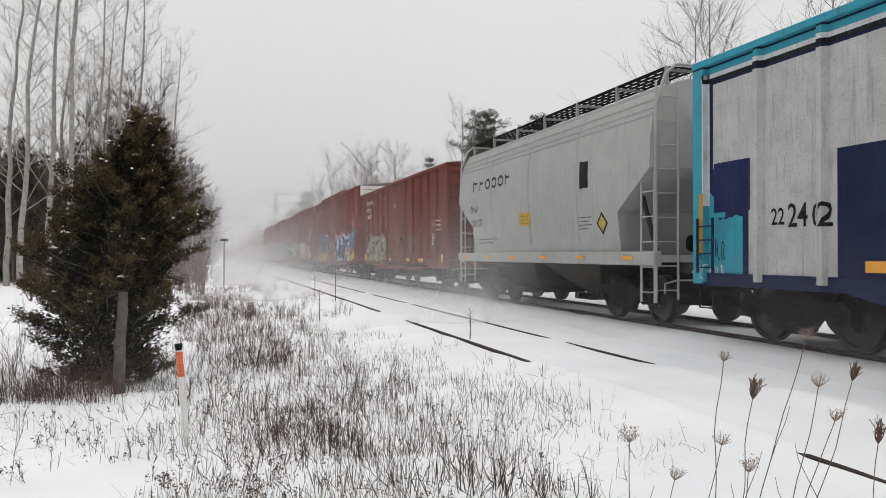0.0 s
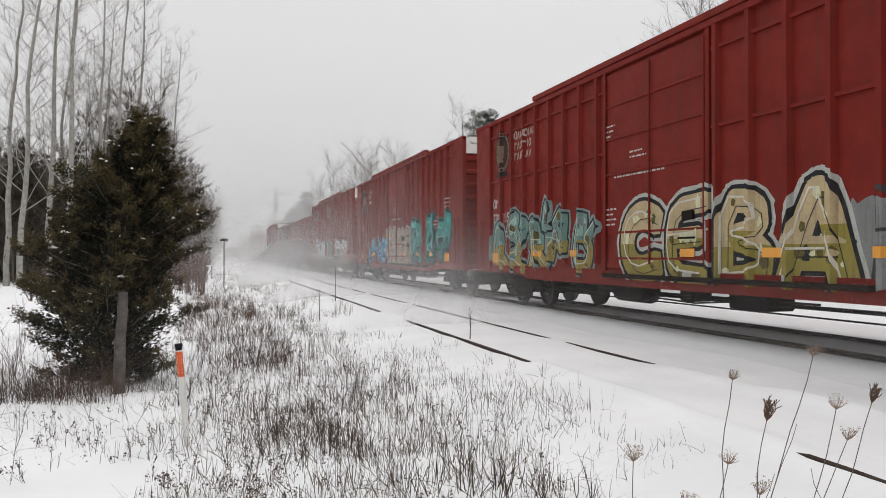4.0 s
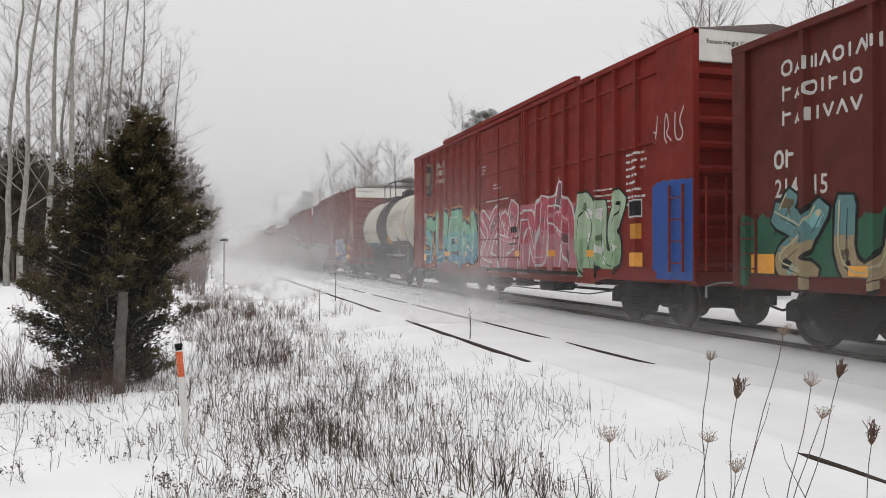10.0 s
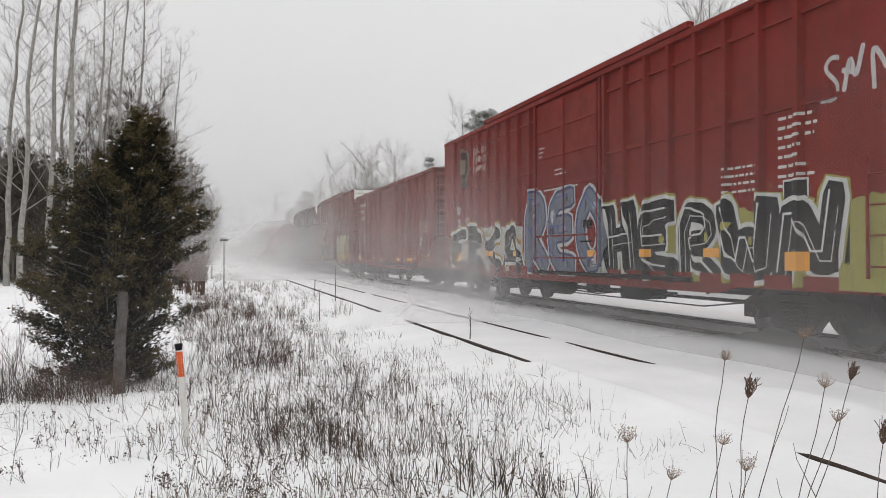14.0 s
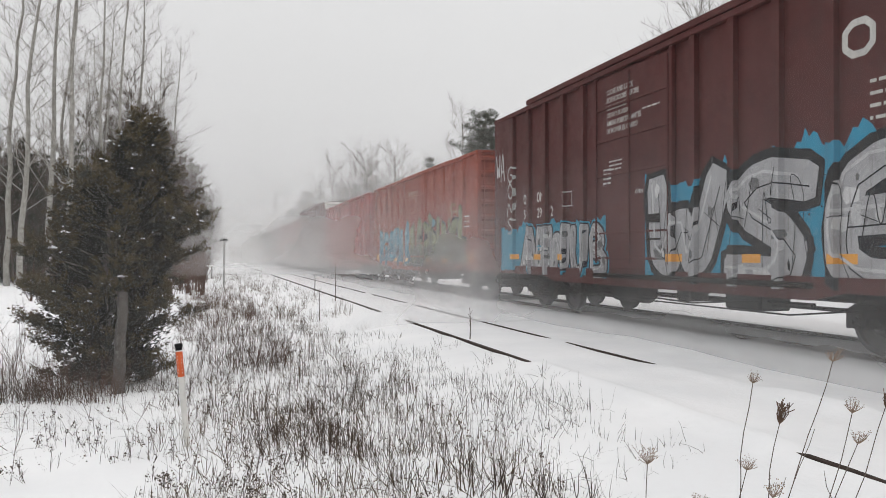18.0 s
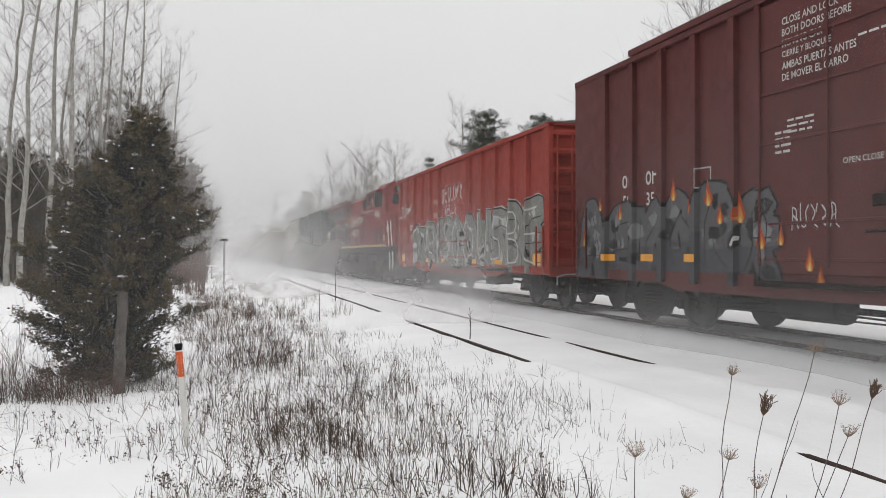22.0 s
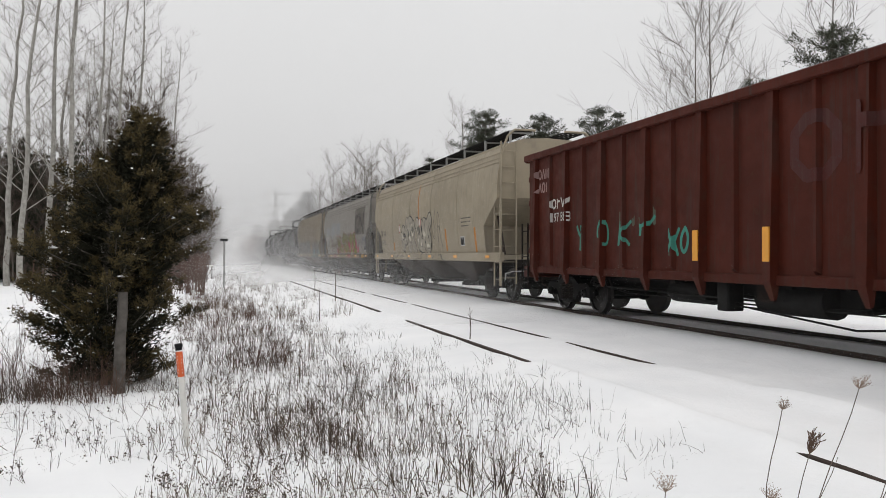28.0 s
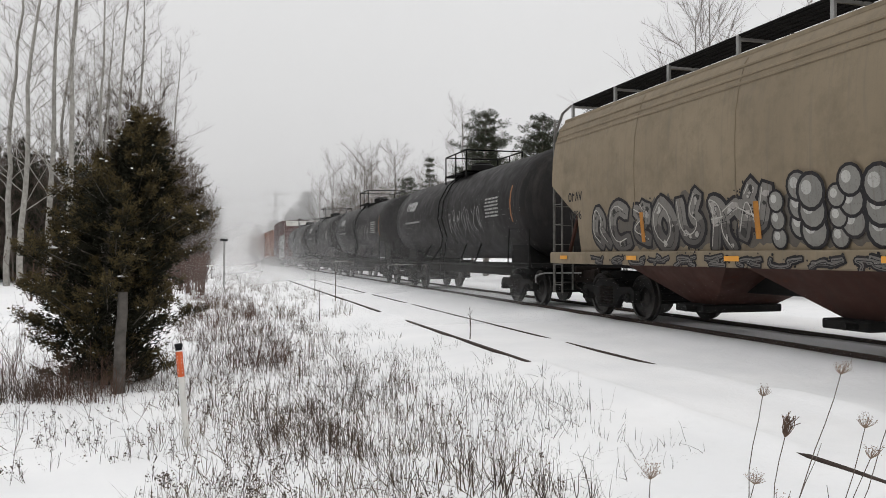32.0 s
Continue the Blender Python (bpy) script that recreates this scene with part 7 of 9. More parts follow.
        for t in glyphs("8106"):
            g.face([(xm - 0.32 + q[0] * 0.17, ca - 0.054, 4.28 + q[1] * 0.17) for q in t])
        part("running_number", g, spray(220, 220, 210), nb_)
    # side windows under an awning
    for a, b in ((0.25, 0.62), (0.70, 1.12), (1.18, 1.58), (1.68, 2.12)):
        g = Geo()
        g.box(-1.53, -1.49, wa + a, wa + b, 3.62, 4.34, 0.015)
        wf = part("side_window", g, DUSTY, car)
        g = Geo()
        g.box(-1.538, -1.528, wa + a + 0.04, wa + b - 0.04, 3.66, 4.30, 0.003)
        part("pane", g, glass, wf)
    g = Geo()
    g.add([(-1.50, wa + 0.2, 4.42), (-1.50, wa + 1.65, 4.42), (-1.80, wa + 1.65, 4.34), (-1.80, wa + 0.2, 4.34),
           (-1.50, wa + 0.2, 4.39), (-1.50, wa + 1.65, 4.39), (-1.80, wa + 1.65, 4.31), (-1.80, wa + 0.2, 4.31)],
          [(0, 1, 2, 3), (7, 6, 5, 4), (0, 4, 5, 1), (2, 6, 7, 3), (0, 3, 7, 4), (1, 5, 6, 2)])
    part("awning", g, red, car)
    for a in (0.33, 1.39):
        g = Geo()
        g.box(-1.507, -1.49, wa + a - 0.03, wa + a + 0.72, zd + 0.17, zd + 0.88)
        for i in range(14):
            g.box(-1.525, -1.50, wa + a, wa + a + 0.69, zd + 0.20 + i * 0.047, zd + 0.226 + i * 0.047)
        part("louvre", g, dark, car)
    # roof clutter
    g = Geo()
    g.box(-0.9, 0.6, ca + 0.6, cb - 0.4, 4.60, 4.74, 0.03)
    g.tube([(-0.5, ca + 0.5, 4.6), (-0.5, ca + 0.5, 4.86)], 0.02, 5)
    g.tube([(-0.7, cb - 0.6, 4.74), (-0.7, cb - 0.1, 4.80), (-0.2, cb - 0.1, 4.80)], 0.05, 6)
    part("roof_equipment", g, STEEL, car)
    # handrails, steps
    for s in (-1, 1):
        x = s * 1.48
        g = Geo()
        g.tube([(x, y1 - 0.35, zd + 1.21), (x, at(358.0), zd + 1.19), (x, at(357.42), zd + 1.77), (x, cb - 0.1, zd + 1.80)], 0.02, 6)
        part("hand_rail", g, GALV, car)
        for i in range(8):
            y = y1 - 0.35 - i * 1.9
            g = Geo()
            g.tube([(x, y, zd), (x, y, zd + (1.2 if y > at(357.9) else 1.78))], 0.018, 6)
            part("rail_post", g, dark, car)
        for e, d in ((y0 + 0.15, 1), (y1 - 0.15, -1)):
            for o in (0.0, 0.62):
                g = Geo()
                yy = e + d * o
                g.tube([(x, yy, 0.62), (x, yy, 1.25), (x, yy + d * 0.42, zd + 0.75), (x, yy + d * 0.42, zd + 1.12)], 0.022, 6)
                part("grab_rail", g, WHITEPAINT, car, "white grab rail")
            g = Geo()
            for k in range(4):
                z = 0.42 + k * 0.36
                g.box(min(s * 1.1, s * 1.5), max(s * 1.1, s * 1.5), min(e + d * 0.05, e + d * 0.6), max(e + d * 0.05, e + d * 0.6), z, z + 0.035)
            g.box(min(s * 1.05, s * 1.1), max(s * 1.05, s * 1.1), min(e, e + d * 0.7), max(e, e + d * 0.7), 0.4, zd)
            part("steps", g, STEEL, car)
    g = Geo()
    for s, e in ((-1, y0), (1, y1)):
        g.box(-1.45, 1.45, min(e + 0.02, e - s * 0.12), max(e + 0.02, e - s * 0.12), 0.25, zd - 0.1, 0.03)
    part("pilot", g, STEEL, car)
    # fuel tank and reservoirs
    ta, tb = at(355.9), at(364.1)
    g = Geo()
    out = [(ta, 1.28), (ta, 0.62), (ta + 0.35, 0.32), (tb - 0.5, 0.32), (tb, 0.62), (tb, 1.28)]
    g.prism(out, -1.45, 1.45)
    part("fuel_tank", g, DUSTY, car)
    for a, b in ((at(358.17), at(360.29)), (at(360.7), at(362.81))):
        g = Geo()
        g.lathe([(a, 0.14), (a + 0.07, 0.25), (b - 0.07, 0.25), (b, 0.14)], "y", 16, (-1.42, 0, 1.13))
        part("air_reservoir", g, DUSTY, car, smooth=True)
    # three-axle trucks
    for yc in (at(353.0), at(366.4)):
        g = Geo()
        g.box(-1.0, 1.0, yc - 2.3, yc + 2.3, 0.75, 0.92, 0.03)
        tr = part("truck", g, STEEL, car)
        for s in (-1, 1):
            g = Geo()
            out = [(yc - 2.7, 0.62), (yc - 2.7, 0.95), (yc - 1.3, 1.05), (yc + 1.3, 1.05), (yc + 2.7, 0.95), (yc + 2.7, 0.62), (yc + 2.15, 0.55), (yc + 1.0, 0.42),
                   (yc + 0.4, 0.42), (yc - 0.4, 0.42), (yc - 1.0, 0.42), (yc - 2.15, 0.55)]
            g.prism(out, min(s * 1.05, s * 1.22), max(s * 1.05, s * 1.22))
            part("side_frame", g, DUSTY, tr)
            for d in (-1.98, 0.0, 1.98):
                g = Geo()
                g.box(min(s * 1.2, s * 1.34), max(s * 1.2, s * 1.34), yc + d - 0.2, yc + d + 0.2, 0.36, 0.74, 0.04)
                g.lathe([(s * 1.3, 0.13), (s * 1.38, 0.12)], "x", 14, (0, yc + d, 0.53))
                part("axle_box", g, DUSTY, tr)
                for o in (-0.36, 0.36):
                    g = Geo()
                    g.tube([(s * 1.27 + 0.045 * math.cos(q * 0.9), yc + d + o + 0.06 * math.sin(q * 0.9), 0.42 + 0.30 * q / 32) for q in range(33)], 0.015, 5)
                    part("spring", g, RUSTY, tr)
            g = Geo()
            g.tube([(s * 1.30, yc - 0.9, 1.02), (s * 1.30, yc - 0.3, 0.78)], 0.06, 8)
            g.tube([(s * 1.30, yc + 1.3, 1.02), (s * 1.30, yc + 1.9, 0.82)], 0.06, 8)
            part("brake_cylinder", g, STEEL, tr)
        for d in (-1.35, 0.65, 2.5):
            g = Geo()
            g.box(-0.62, 0.62, yc + d - 0.55, yc + d + 0.25, 0.22, 0.82, 0.06)
            part("traction_motor", g, STEEL, tr)
        g = Geo()
        g.box(-0.98, -0.90, yc - 2.6, yc + 2.6, 0.50, 1.30)
        g.box(-1.32, -1.26, yc - 2.5, yc + 2.5, 0.28, 0.36)
        g.tube([(-1.36, yc - 2.2, 1.18), (-1.36, yc + 2.2, 1.16)], 0.03, 6)
        part("brake_rigging", g, STEEL, tr)
        for d in (-1.98, 0.0, 1.98):
            ws = part("wheelset", BIGWHEEL, STEEL, tr)
            ws.location = (0, yc + d, 0.53)
            SPIN.append((car, ws, 0.53, yc + d))
    couple(car, L)
    keep(car, front, rear)
    # lettering: plain blocks for the company's name, a golden crest, the running number
    hood = Side(L, [], [], lambda u, z: hw + 0.022, 0.5, L - 0.5, zd + 0.02, ht)
    cabs = Side(L, [], [], lambda u, z: 1.503, 0.5, L - 0.5, zd + 0.02, 4.14)
    u = rear - 362.93
    blocks(hood, car, u, 3.07, 0.52, (8,), spray(216, 208, 198), 1.0, 0.80)
    blocks(hood, car, u, 2.38, 0.48, (7,), spray(216, 208, 198), 1.0, 0.70)
    g = Geo()
    u = rear - 363.98
    for k, (s, i) in enumerate(((1.0, 0), (0.88, 1), (0.78, 0))):
        g.slot = i
        hood.lay(g, [(u + 0.78 * s * math.cos(0.314 * j), 3.02 + 0.80 * s * math.sin(0.314 * j)) for j in range(20)], 0.004 + 0.003 * k)
    g.slot = 1
    for q in range(7):
        hood.lay(g, [(u - 0.42 + q * 0.12, 2.7 + 0.02 * q), (u - 0.36 + q * 0.12, 2.7), (u - 0.33 + q * 0.11, 3.3 - 0.03 * (q - 3) ** 2), (u - 0.40 + q * 0.11, 3.3 - 0.03 * (q - 3) ** 2)], 0.014)
    part("crest", g, [spray(186, 112, 44), spray(126, 44, 30)], car)
    write(cabs, car, "8106", rear - 353.51, 3.12, 0.33, spray(235, 230, 220), 1.25, "running_number")
    bars(cabs, car, rear - 353.26, 2.98, (0.28,), spray(200, 190, 180), 3, 0.045)
    bars(cabs, car, rear - 352.72, 2.98, (0.5,), spray(200, 190, 180), 4, 0.045)
    patch(cabs, car, rear - 351.56, rear - 351.24, 1.96, 2.22, spray(205, 190, 150), "notice_plate", lift=0.006)
    # green first-aid plate on the nose
    g = Geo()
    g.box(-1.46, -1.42, at(350.75), at(351.05), 2.35, 2.68)
    ap = part("first_aid_plate", g, WHITEPAINT, car, "white plate with a green cross panel")
    g = Geo()
    g.box(-1.468, -1.459, at(350.78), at(351.02), 2.38, 2.65)
    part("green_panel", g, plain("green_enamel", (0.02, 0.14, 0.06), 0.5), ap)
    g = Geo()
    g.box(-1.474, -1.467, at(350.87), at(350.93), 2.42, 2.61)
    g.box(-1.475, -1.468, at(350.81), at(350.99), 2.49, 2.54)
    part("cross", g, WHITEPAINT, ap)
    return car


# ---- the train, from the wagon that has nearly passed to the last that shows ----
S = srgb
navy = car_paint("navy_paint", (0.012, 0.022, 0.075), 0.05, 0.5, 0.3, grime=(0.02, 0.03, 0.06))
car, sd = boxcar(-4.4, 11.3, "boxcar painted over in teal, navy and white", navy, False, 11, (0.42, 0.62), 4.52, 0.85)
for ob_ in car.children:
    if ob_.name.startswith("top_plate"):
        ob_.data.materials[0] = spray(62, 172, 194)
patch(sd, car, 0.0, 15.7, 4.20, 4.42, spray(62, 172, 194), "teal_band")
patch(sd, car, 0.28, 15.3, 4.06, 4.13, spray(24, 26, 34), "black_line", lift=0.009)
g = Geo()
sd.lay(g, [(0.2, 2.45), (0.2, 1.9), (0.75, 1.9), (0.75, 1.98)], 0.0062)
part("teal_band", g, spray(62, 172, 194), car)
patch(sd, car, 0.0, 0.27, 0.85, 4.25, spray(62, 172, 194), "teal_band", 0.06, 2, 0.0035)
patch(sd, car, 0.2, 1.16, 0.85, 2.02, spray(62, 172, 194), "teal_band", 0.25, 3, 0.004)
patch(sd, car, 0.27, 0.35, 2.1, 4.2, spray(225, 230, 232), "white_line", lift=0.008)
patch(sd, car, 0.27, 15.2, 4.13, 4.20, spray(225, 230, 232), "white_line", lift=0.008)
patch(sd, car, 0.44, 3.82, 2.68, 4.02, spray(208, 208, 206), "white_panel", lift=0.006)
patch(sd, car, 1.30, 3.04, 0.92, 2.70, spray(208, 208, 206), "white_panel", lift=0.007)
patch(sd, car, 0.46, 1.34, 1.98, 2.76, spray(24, 38, 88), "navy_panel", lift=0.010)
patch(sd, car, 4.6, 9.0, 1.1, 3.7, spray(208, 208, 206), "white_panel", 0.3, 5, 0.006)
write(sd, car, "22", 1.80, 1.74, 0.24, spray(25, 25, 28), 0.85, "running_number", 0.011)
write(sd, car, "24", 2.14, 1.70, 0.33, spray(25, 25, 28), 0.85, "running_number", 0.011)
write(sd, car, "02", 2.60, 1.68, 0.33, spray(25, 25, 28), 0.85, "running_number", 0.011)
blocks(sd, car, 2.15, 2.10, 0.26, (2,), spray(25, 25, 28), 1.2, 0.6, "owner_lettering")
scrawl(sd, car, 0.15, 0.75, 1.25, 1.55, 4, (25, 40, 60), 3, 0.03)
scrawl(sd, car, 0.15, 0.75, 0.92, 1.15, 4, (225, 230, 235), 4, 0.03)
patch(sd, car, 0.20, 0.30, 1.35, 2.3, spray(222, 160, 60), "orange_streak", lift=0.011)
reflectors(car, sd, (3.5, 8.6, 13.0), 1.10, 0.5, 0.14)

grey = car_paint("light_grey_hopper_paint", S(196, 197, 194), 0.05, 0.2, 0.12)
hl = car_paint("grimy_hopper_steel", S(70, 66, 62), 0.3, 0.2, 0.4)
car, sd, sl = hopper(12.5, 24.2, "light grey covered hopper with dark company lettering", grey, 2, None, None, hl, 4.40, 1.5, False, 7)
blocks(sd, car, 1.5, 3.20, 0.34, (6,), spray(52, 52, 56), 1.0, 1.25)
blocks(sd, car, 1.30, 2.56, 0.20, (4,), spray(52, 52, 56), 1.0, 0.6, "owner_lettering")
write(sd, car, "330107", 1.40, 2.14, 0.22, spray(52, 52, 56), 1.0, "running_number")
bars(sd, car, 1.9, 1.75, (1.5, 1.2), spray(90, 90, 92), 5, 0.04)
patch(sd, car, 5.2, 5.95, 2.05, 2.38, spray(222, 182, 60), "yellow_notice")
bars(sd, car, 5.3, 2.28, (0.5, 0.5, 0.5), spray(150, 120, 40), 6, 0.03, 0.09)
patch(sd, car, 8.72, 9.12, 2.72, 3.38, spray(34, 32, 34), "paint_blot", 0.12, 6)
g = Geo()
for s_, i_ in ((1.0, 0), (0.72, 1)):
    g.slot = i_
    sd.lay(g, [(9.66 - 0.24 * s_, 1.96), (9.66, 1.96 - 0.24 * s_), (9.66 + 0.24 * s_, 1.96), (9.66, 1.96 + 0.24 * s_)], 0.004 + 0.003 * i_)
part("hazard_diamond", g, [spray(40, 40, 40), spray(205, 190, 90)], car)
bars(sd, car, 8.6, 2.1, (0.6, 0.5, 0.6, 0.4), spray(90, 90, 92), 8, 0.03, 0.08)

BR = (116, 51, 40)
car, sd = brown_fifty(25.4, 41.0, ("214", "084"), "brown boxcar with silver graffiti along its lower half", BR)
patch(sd, car, 1.2, 5.4, 0.85, 2.25, spray(170, 162, 140), "paint_wash", 0.35, 3)
piece(sd, car, 1.0, 5.6, 0.9, 2.3, "1W4N2", [(172, 166, 146)], (60, 56, 50), None, (206, 202, 186), 2, 0.34, 0.05)
scrawl(sd, car, 6.0, 8.6, 1.3, 2.3, 5, (190, 170, 110), 5, 0.05)
scrawl(sd, car, 9.6, 12.0, 1.2, 2.2, 3, (150, 148, 120), 6, 0.07)

car, sd = red_high(42.2, 61.2, ("220", "256"), "tall red boxcar with blue and purple graffiti lettering")
patch(sd, car, 2.6, 7.6, 0.95, 1.9, spray(200, 170, 118), "paint_wash", 0.5, 8)
piece(sd, car, 2.6, 7.5, 0.80, 2.65, "SIRE", [(196, 150, 84), (92, 88, 142), (58, 62, 112)], (226, 230, 236), (40, 42, 84), (30, 32, 56), 5, 0.46, 0.06, 0.30)
scrawl(sd, car, 8.1, 9.9, 1.5, 2.3, 3, (226, 226, 224), 9, 0.07)
patch(sd, car, 11.2, 16.4, 1.2, 2.8, spray(222, 150, 150), "paint_wash", 0.5, 12)
piece(sd, car, 10.6, 15.6, 0.85, 2.5, "BONKS", [(32, 44, 110), (60, 76, 150)], (230, 232, 236), (30, 36, 84), (120, 150, 200), 6, 0.42, 0.08, 0.10)
piece(sd, car, 15.7, 17.3, 0.9, 2.6, "25", [(210, 186, 120), (84, 150, 200)], (40, 40, 60), None, None, 7, 0.4, 0.04)

car, sd = red_high(62.5, 81.6, ("220", "115"), "tall red boxcar with olive, cream and grey graffiti")
piece(sd, car, 1.0, 7.6, 0.85, 2.35, "52413", [(176, 158, 92), (136, 168, 160)], (52, 60, 66), (150, 170, 168), (224, 224, 210), 8, 0.36, 0.06)
piece(sd, car, 8.6, 14.4, 0.85, 2.4, "CEBA", [(164, 150, 74), (214, 192, 150)], (40, 42, 46), (206, 206, 198), (236, 232, 214), 9, 0.40, 0.07)
patch(sd, car, 14.2, 18.6, 0.88, 2.2, spray(150, 152, 150), "paint_wash", 0.4, 10)
scrawl(sd, car, 14.5, 18.2, 1.0, 2.2, 6, (70, 72, 74), 12, 0.09)
scrawl(sd, car, 17.2, 18.5, 2.6, 3.4, 4, (228, 228, 226), 13, 0.05)

car, sd = red_high(83.0, 101.8, ("220", "042"), "tall red boxcar with bright blue and teal graffiti")
piece(sd, car, 2.8, 7.4, 0.85, 2.2, "41H24", [(52, 112, 166), (92, 156, 188)], (24, 34, 52), (196, 130, 62), (190, 222, 232), 10, 0.40, 0.06, 0.14)
piece(sd, car, 7.4, 11.8, 0.9, 2.5, "3425", [(186, 168, 152)], (128, 104, 94), (206, 196, 184), None, 11, 0.40, 0.05)
piece(sd, car, 11.8, 17.4, 0.85, 2.7, "R51", [(32, 128, 126), (58, 166, 160)], (20, 40, 44), (30, 96, 96), (150, 210, 206), 12, 0.44, 0.07)

car, sd = red_high(103.2, 122.1, ("220", "299"), "tall red boxcar with white and green graffiti")
piece(sd, car, 1.9, 7.4, 0.85, 2.35, "1K3O2", [(222, 224, 226)], (58, 64, 74), (70, 96, 150), (160, 170, 182), 13, 0.42, 0.06, 0.16)
piece(sd, car, 8.3, 11.1, 0.92, 2.25, "2354", [(46, 112, 76), (84, 152, 114)], (226, 232, 228), None, (30, 84, 58), 14, 0.48, 0.05)
piece(sd, car, 11.9, 17.0, 0.85, 2.3, "A25S4", [(176, 178, 182), (220, 220, 222)], (30, 32, 36), None, (224, 160, 70), 15, 0.40, 0.06)
piece(sd, car, 8.4, 10.1, 3.8, 4.5, "SBLD", [(150, 84, 84)], (40, 34, 36), (206, 200, 198), None, 16, 0.42, 0.05, 0.08)
scrawl(sd, car, 0.1, 0.9, 2.7, 3.5, 3, (222, 200, 198), 14, 0.04)

car, sd = brown_fifty(123.6, 139.1, ("215", "188"), "red-brown boxcar with blue lettering on pink spray paint", (130, 52, 42))
patch(sd, car, 0.6, 15.2, 1.4, 2.75, spray(70, 60, 110), "paint_wash", 0.55, 14)
patch(sd, car, 0.6, 15.2, 0.86, 2.5, spray(206, 110, 122), "paint_wash", 0.5, 15, 0.0045)
piece(sd, car, 0.5, 5.2, 0.85, 2.1, "4N325", [(52, 130, 176), (90, 170, 206)], (24, 46, 82), None, (190, 218, 230), 17, 0.40, 0.05)
g = Geo()
sd.lay(g, [(7.0, 0.9), (8.3, 0.9), (7.75, 2.35), (6.7, 2.3)], 0.008)
part("painted_can", g, spray(220, 190, 84), car)
patch(sd, car, 7.0, 7.9, 1.25, 1.5, spray(40, 38, 46), "painted_bar", lift=0.012)
piece(sd, car, 8.5, 13.3, 0.85, 2.5, "NATE", [(40, 92, 172), (62, 128, 196), (52, 100, 150)], (16, 18, 26), (206, 110, 122), (206, 220, 230), 18, 0.40, 0.08, 0.14)
piece(sd, car, 13.2, 15.1, 0.9, 2.6, "51", [(48, 84, 66), (48, 84, 66)], (150, 150, 80), None, None, 19, 0.5, 0.07)

car, sd = brown_fifty(140.75, 156.4, ("214", "15"), "brown boxcar with green, cream and grey-blue graffiti", (94, 40, 33))
patch(sd, car, 0.2, 6.0, 0.86, 2.1, spray(60, 110, 86), "paint_wash", 0.5, 16)
piece(sd, car, 0.6, 5.8, 0.85, 2.2, "2U54", [(176, 158, 124), (110, 150, 150)], (40, 42, 40), None, (206, 196, 160), 20, 0.36, 0.05)
piece(sd, car, 8.6, 14.0, 0.85, 2.3, "3O24K", [(112, 136, 148), (92, 116, 108), (128, 150, 152)], (42, 48, 52), (204, 186, 136), (210, 214, 204), 21, 0.46, 0.06, 0.10)
tag(sd, car, "3E2N", 13.7, 14.9, 3.45, 3.75, (150, 112, 98), 0.028, 16)
tag(sd, car, "1U4", 13.8, 14.8, 3.05, 3.4, (150, 112, 98), 0.028, 17)

car, sd = red_high(157.4, 176.0, ("220", "091"), "tall red boxcar with turquoise and pink graffiti, blue end panel")
piece(sd, car, 1.3, 7.4, 0.85, 2.75, "SUEN", [(62, 152, 182), (96, 188, 186), (136, 204, 168)], (26, 40, 58), (200, 148, 92), (206, 226, 200), 22, 0.44, 0.07, 0.20)
patch(sd, car, 7.6, 14.2, 0.95, 2.7, spray(196, 112, 124), "paint_wash", 0.3, 18)
piece(sd, car, 7.6, 14.2, 0.85, 2.75, "21N4", [(206, 140, 150), (196, 96, 110)], (228, 226, 226), None, (232, 232, 230), 23, 0.40, 0.06)
piece(sd, car, 13.9, 16.2, 0.85, 2.6, "53", [(168, 200, 160), (190, 212, 180)], (40, 54, 46), None, None, 24, 0.5, 0.05)
patch(sd, car, 17.2, 18.6, 0.88, 2.7, spray(40, 88, 170), "blue_panel", 0.15, 20)
scrawl(sd, car, 17.2, 18.4, 3.2, 3.8, 3, (226, 210, 206), 19, 0.05)

white_tank = car_paint("white_tank_paint", S(226, 220, 204), 0.06, 0.15, 0.2, (0.16, 0.09, 0.05), (0.16, 0.13, 0.10))
car, sd = tank_car(177.3, 188.6, "white tank car with black centre band and black lower half", white_tank, STEEL, None, 1.42, 2.66)
patch(sd, car, 0.93, 10.37, 1.3, 1.92, spray(30, 30, 33), "black_lower_band", lift=0.004)
patch(sd, car, 4.38, 6.75, 1.3, 4.04, spray(30, 30, 33), "black_centre_band", lift=0.005)
blocks(sd, car, 1.0, 2.33, 0.21, (4,), spray(34, 34, 38), 1.0, 0.62, "owner_lettering")
write(sd, car, "90822", 1.75, 2.33, 0.21, spray(34, 34, 38), 1.0, "running_number")
bars(sd, car, 1.0, 2.17, (1.6, 1.6), spray(70, 70, 74), 9, 0.05, 0.12)
bars(sd, car, 3.15, 2.46, (1.1, 1.1), spray(90, 88, 84), 19, 0.05, 0.10)
bars(sd, car, 4.45, 2.24, (0.9,) * 9, spray(190, 190, 186), 29, 0.035, 0.065)
for u_ in (0.95, 3.0, 5.55, 9.6):
    patch(sd, car, u_, u_ + 0.12, 2.0, 2.55, spray(232, 160, 54), "reflector", lift=0.008)
write(sd, car, "SODIUM", 7.15, 2.95, 0.14, spray(60, 58, 56), 0.9)
write(sd, car, "HYDROXIDE", 7.10, 2.75, 0.14, spray(60, 58, 56), 0.8)
write(sd, car, "SOLUTION", 7.15, 2.55, 0.14, spray(60, 58, 56), 0.85)
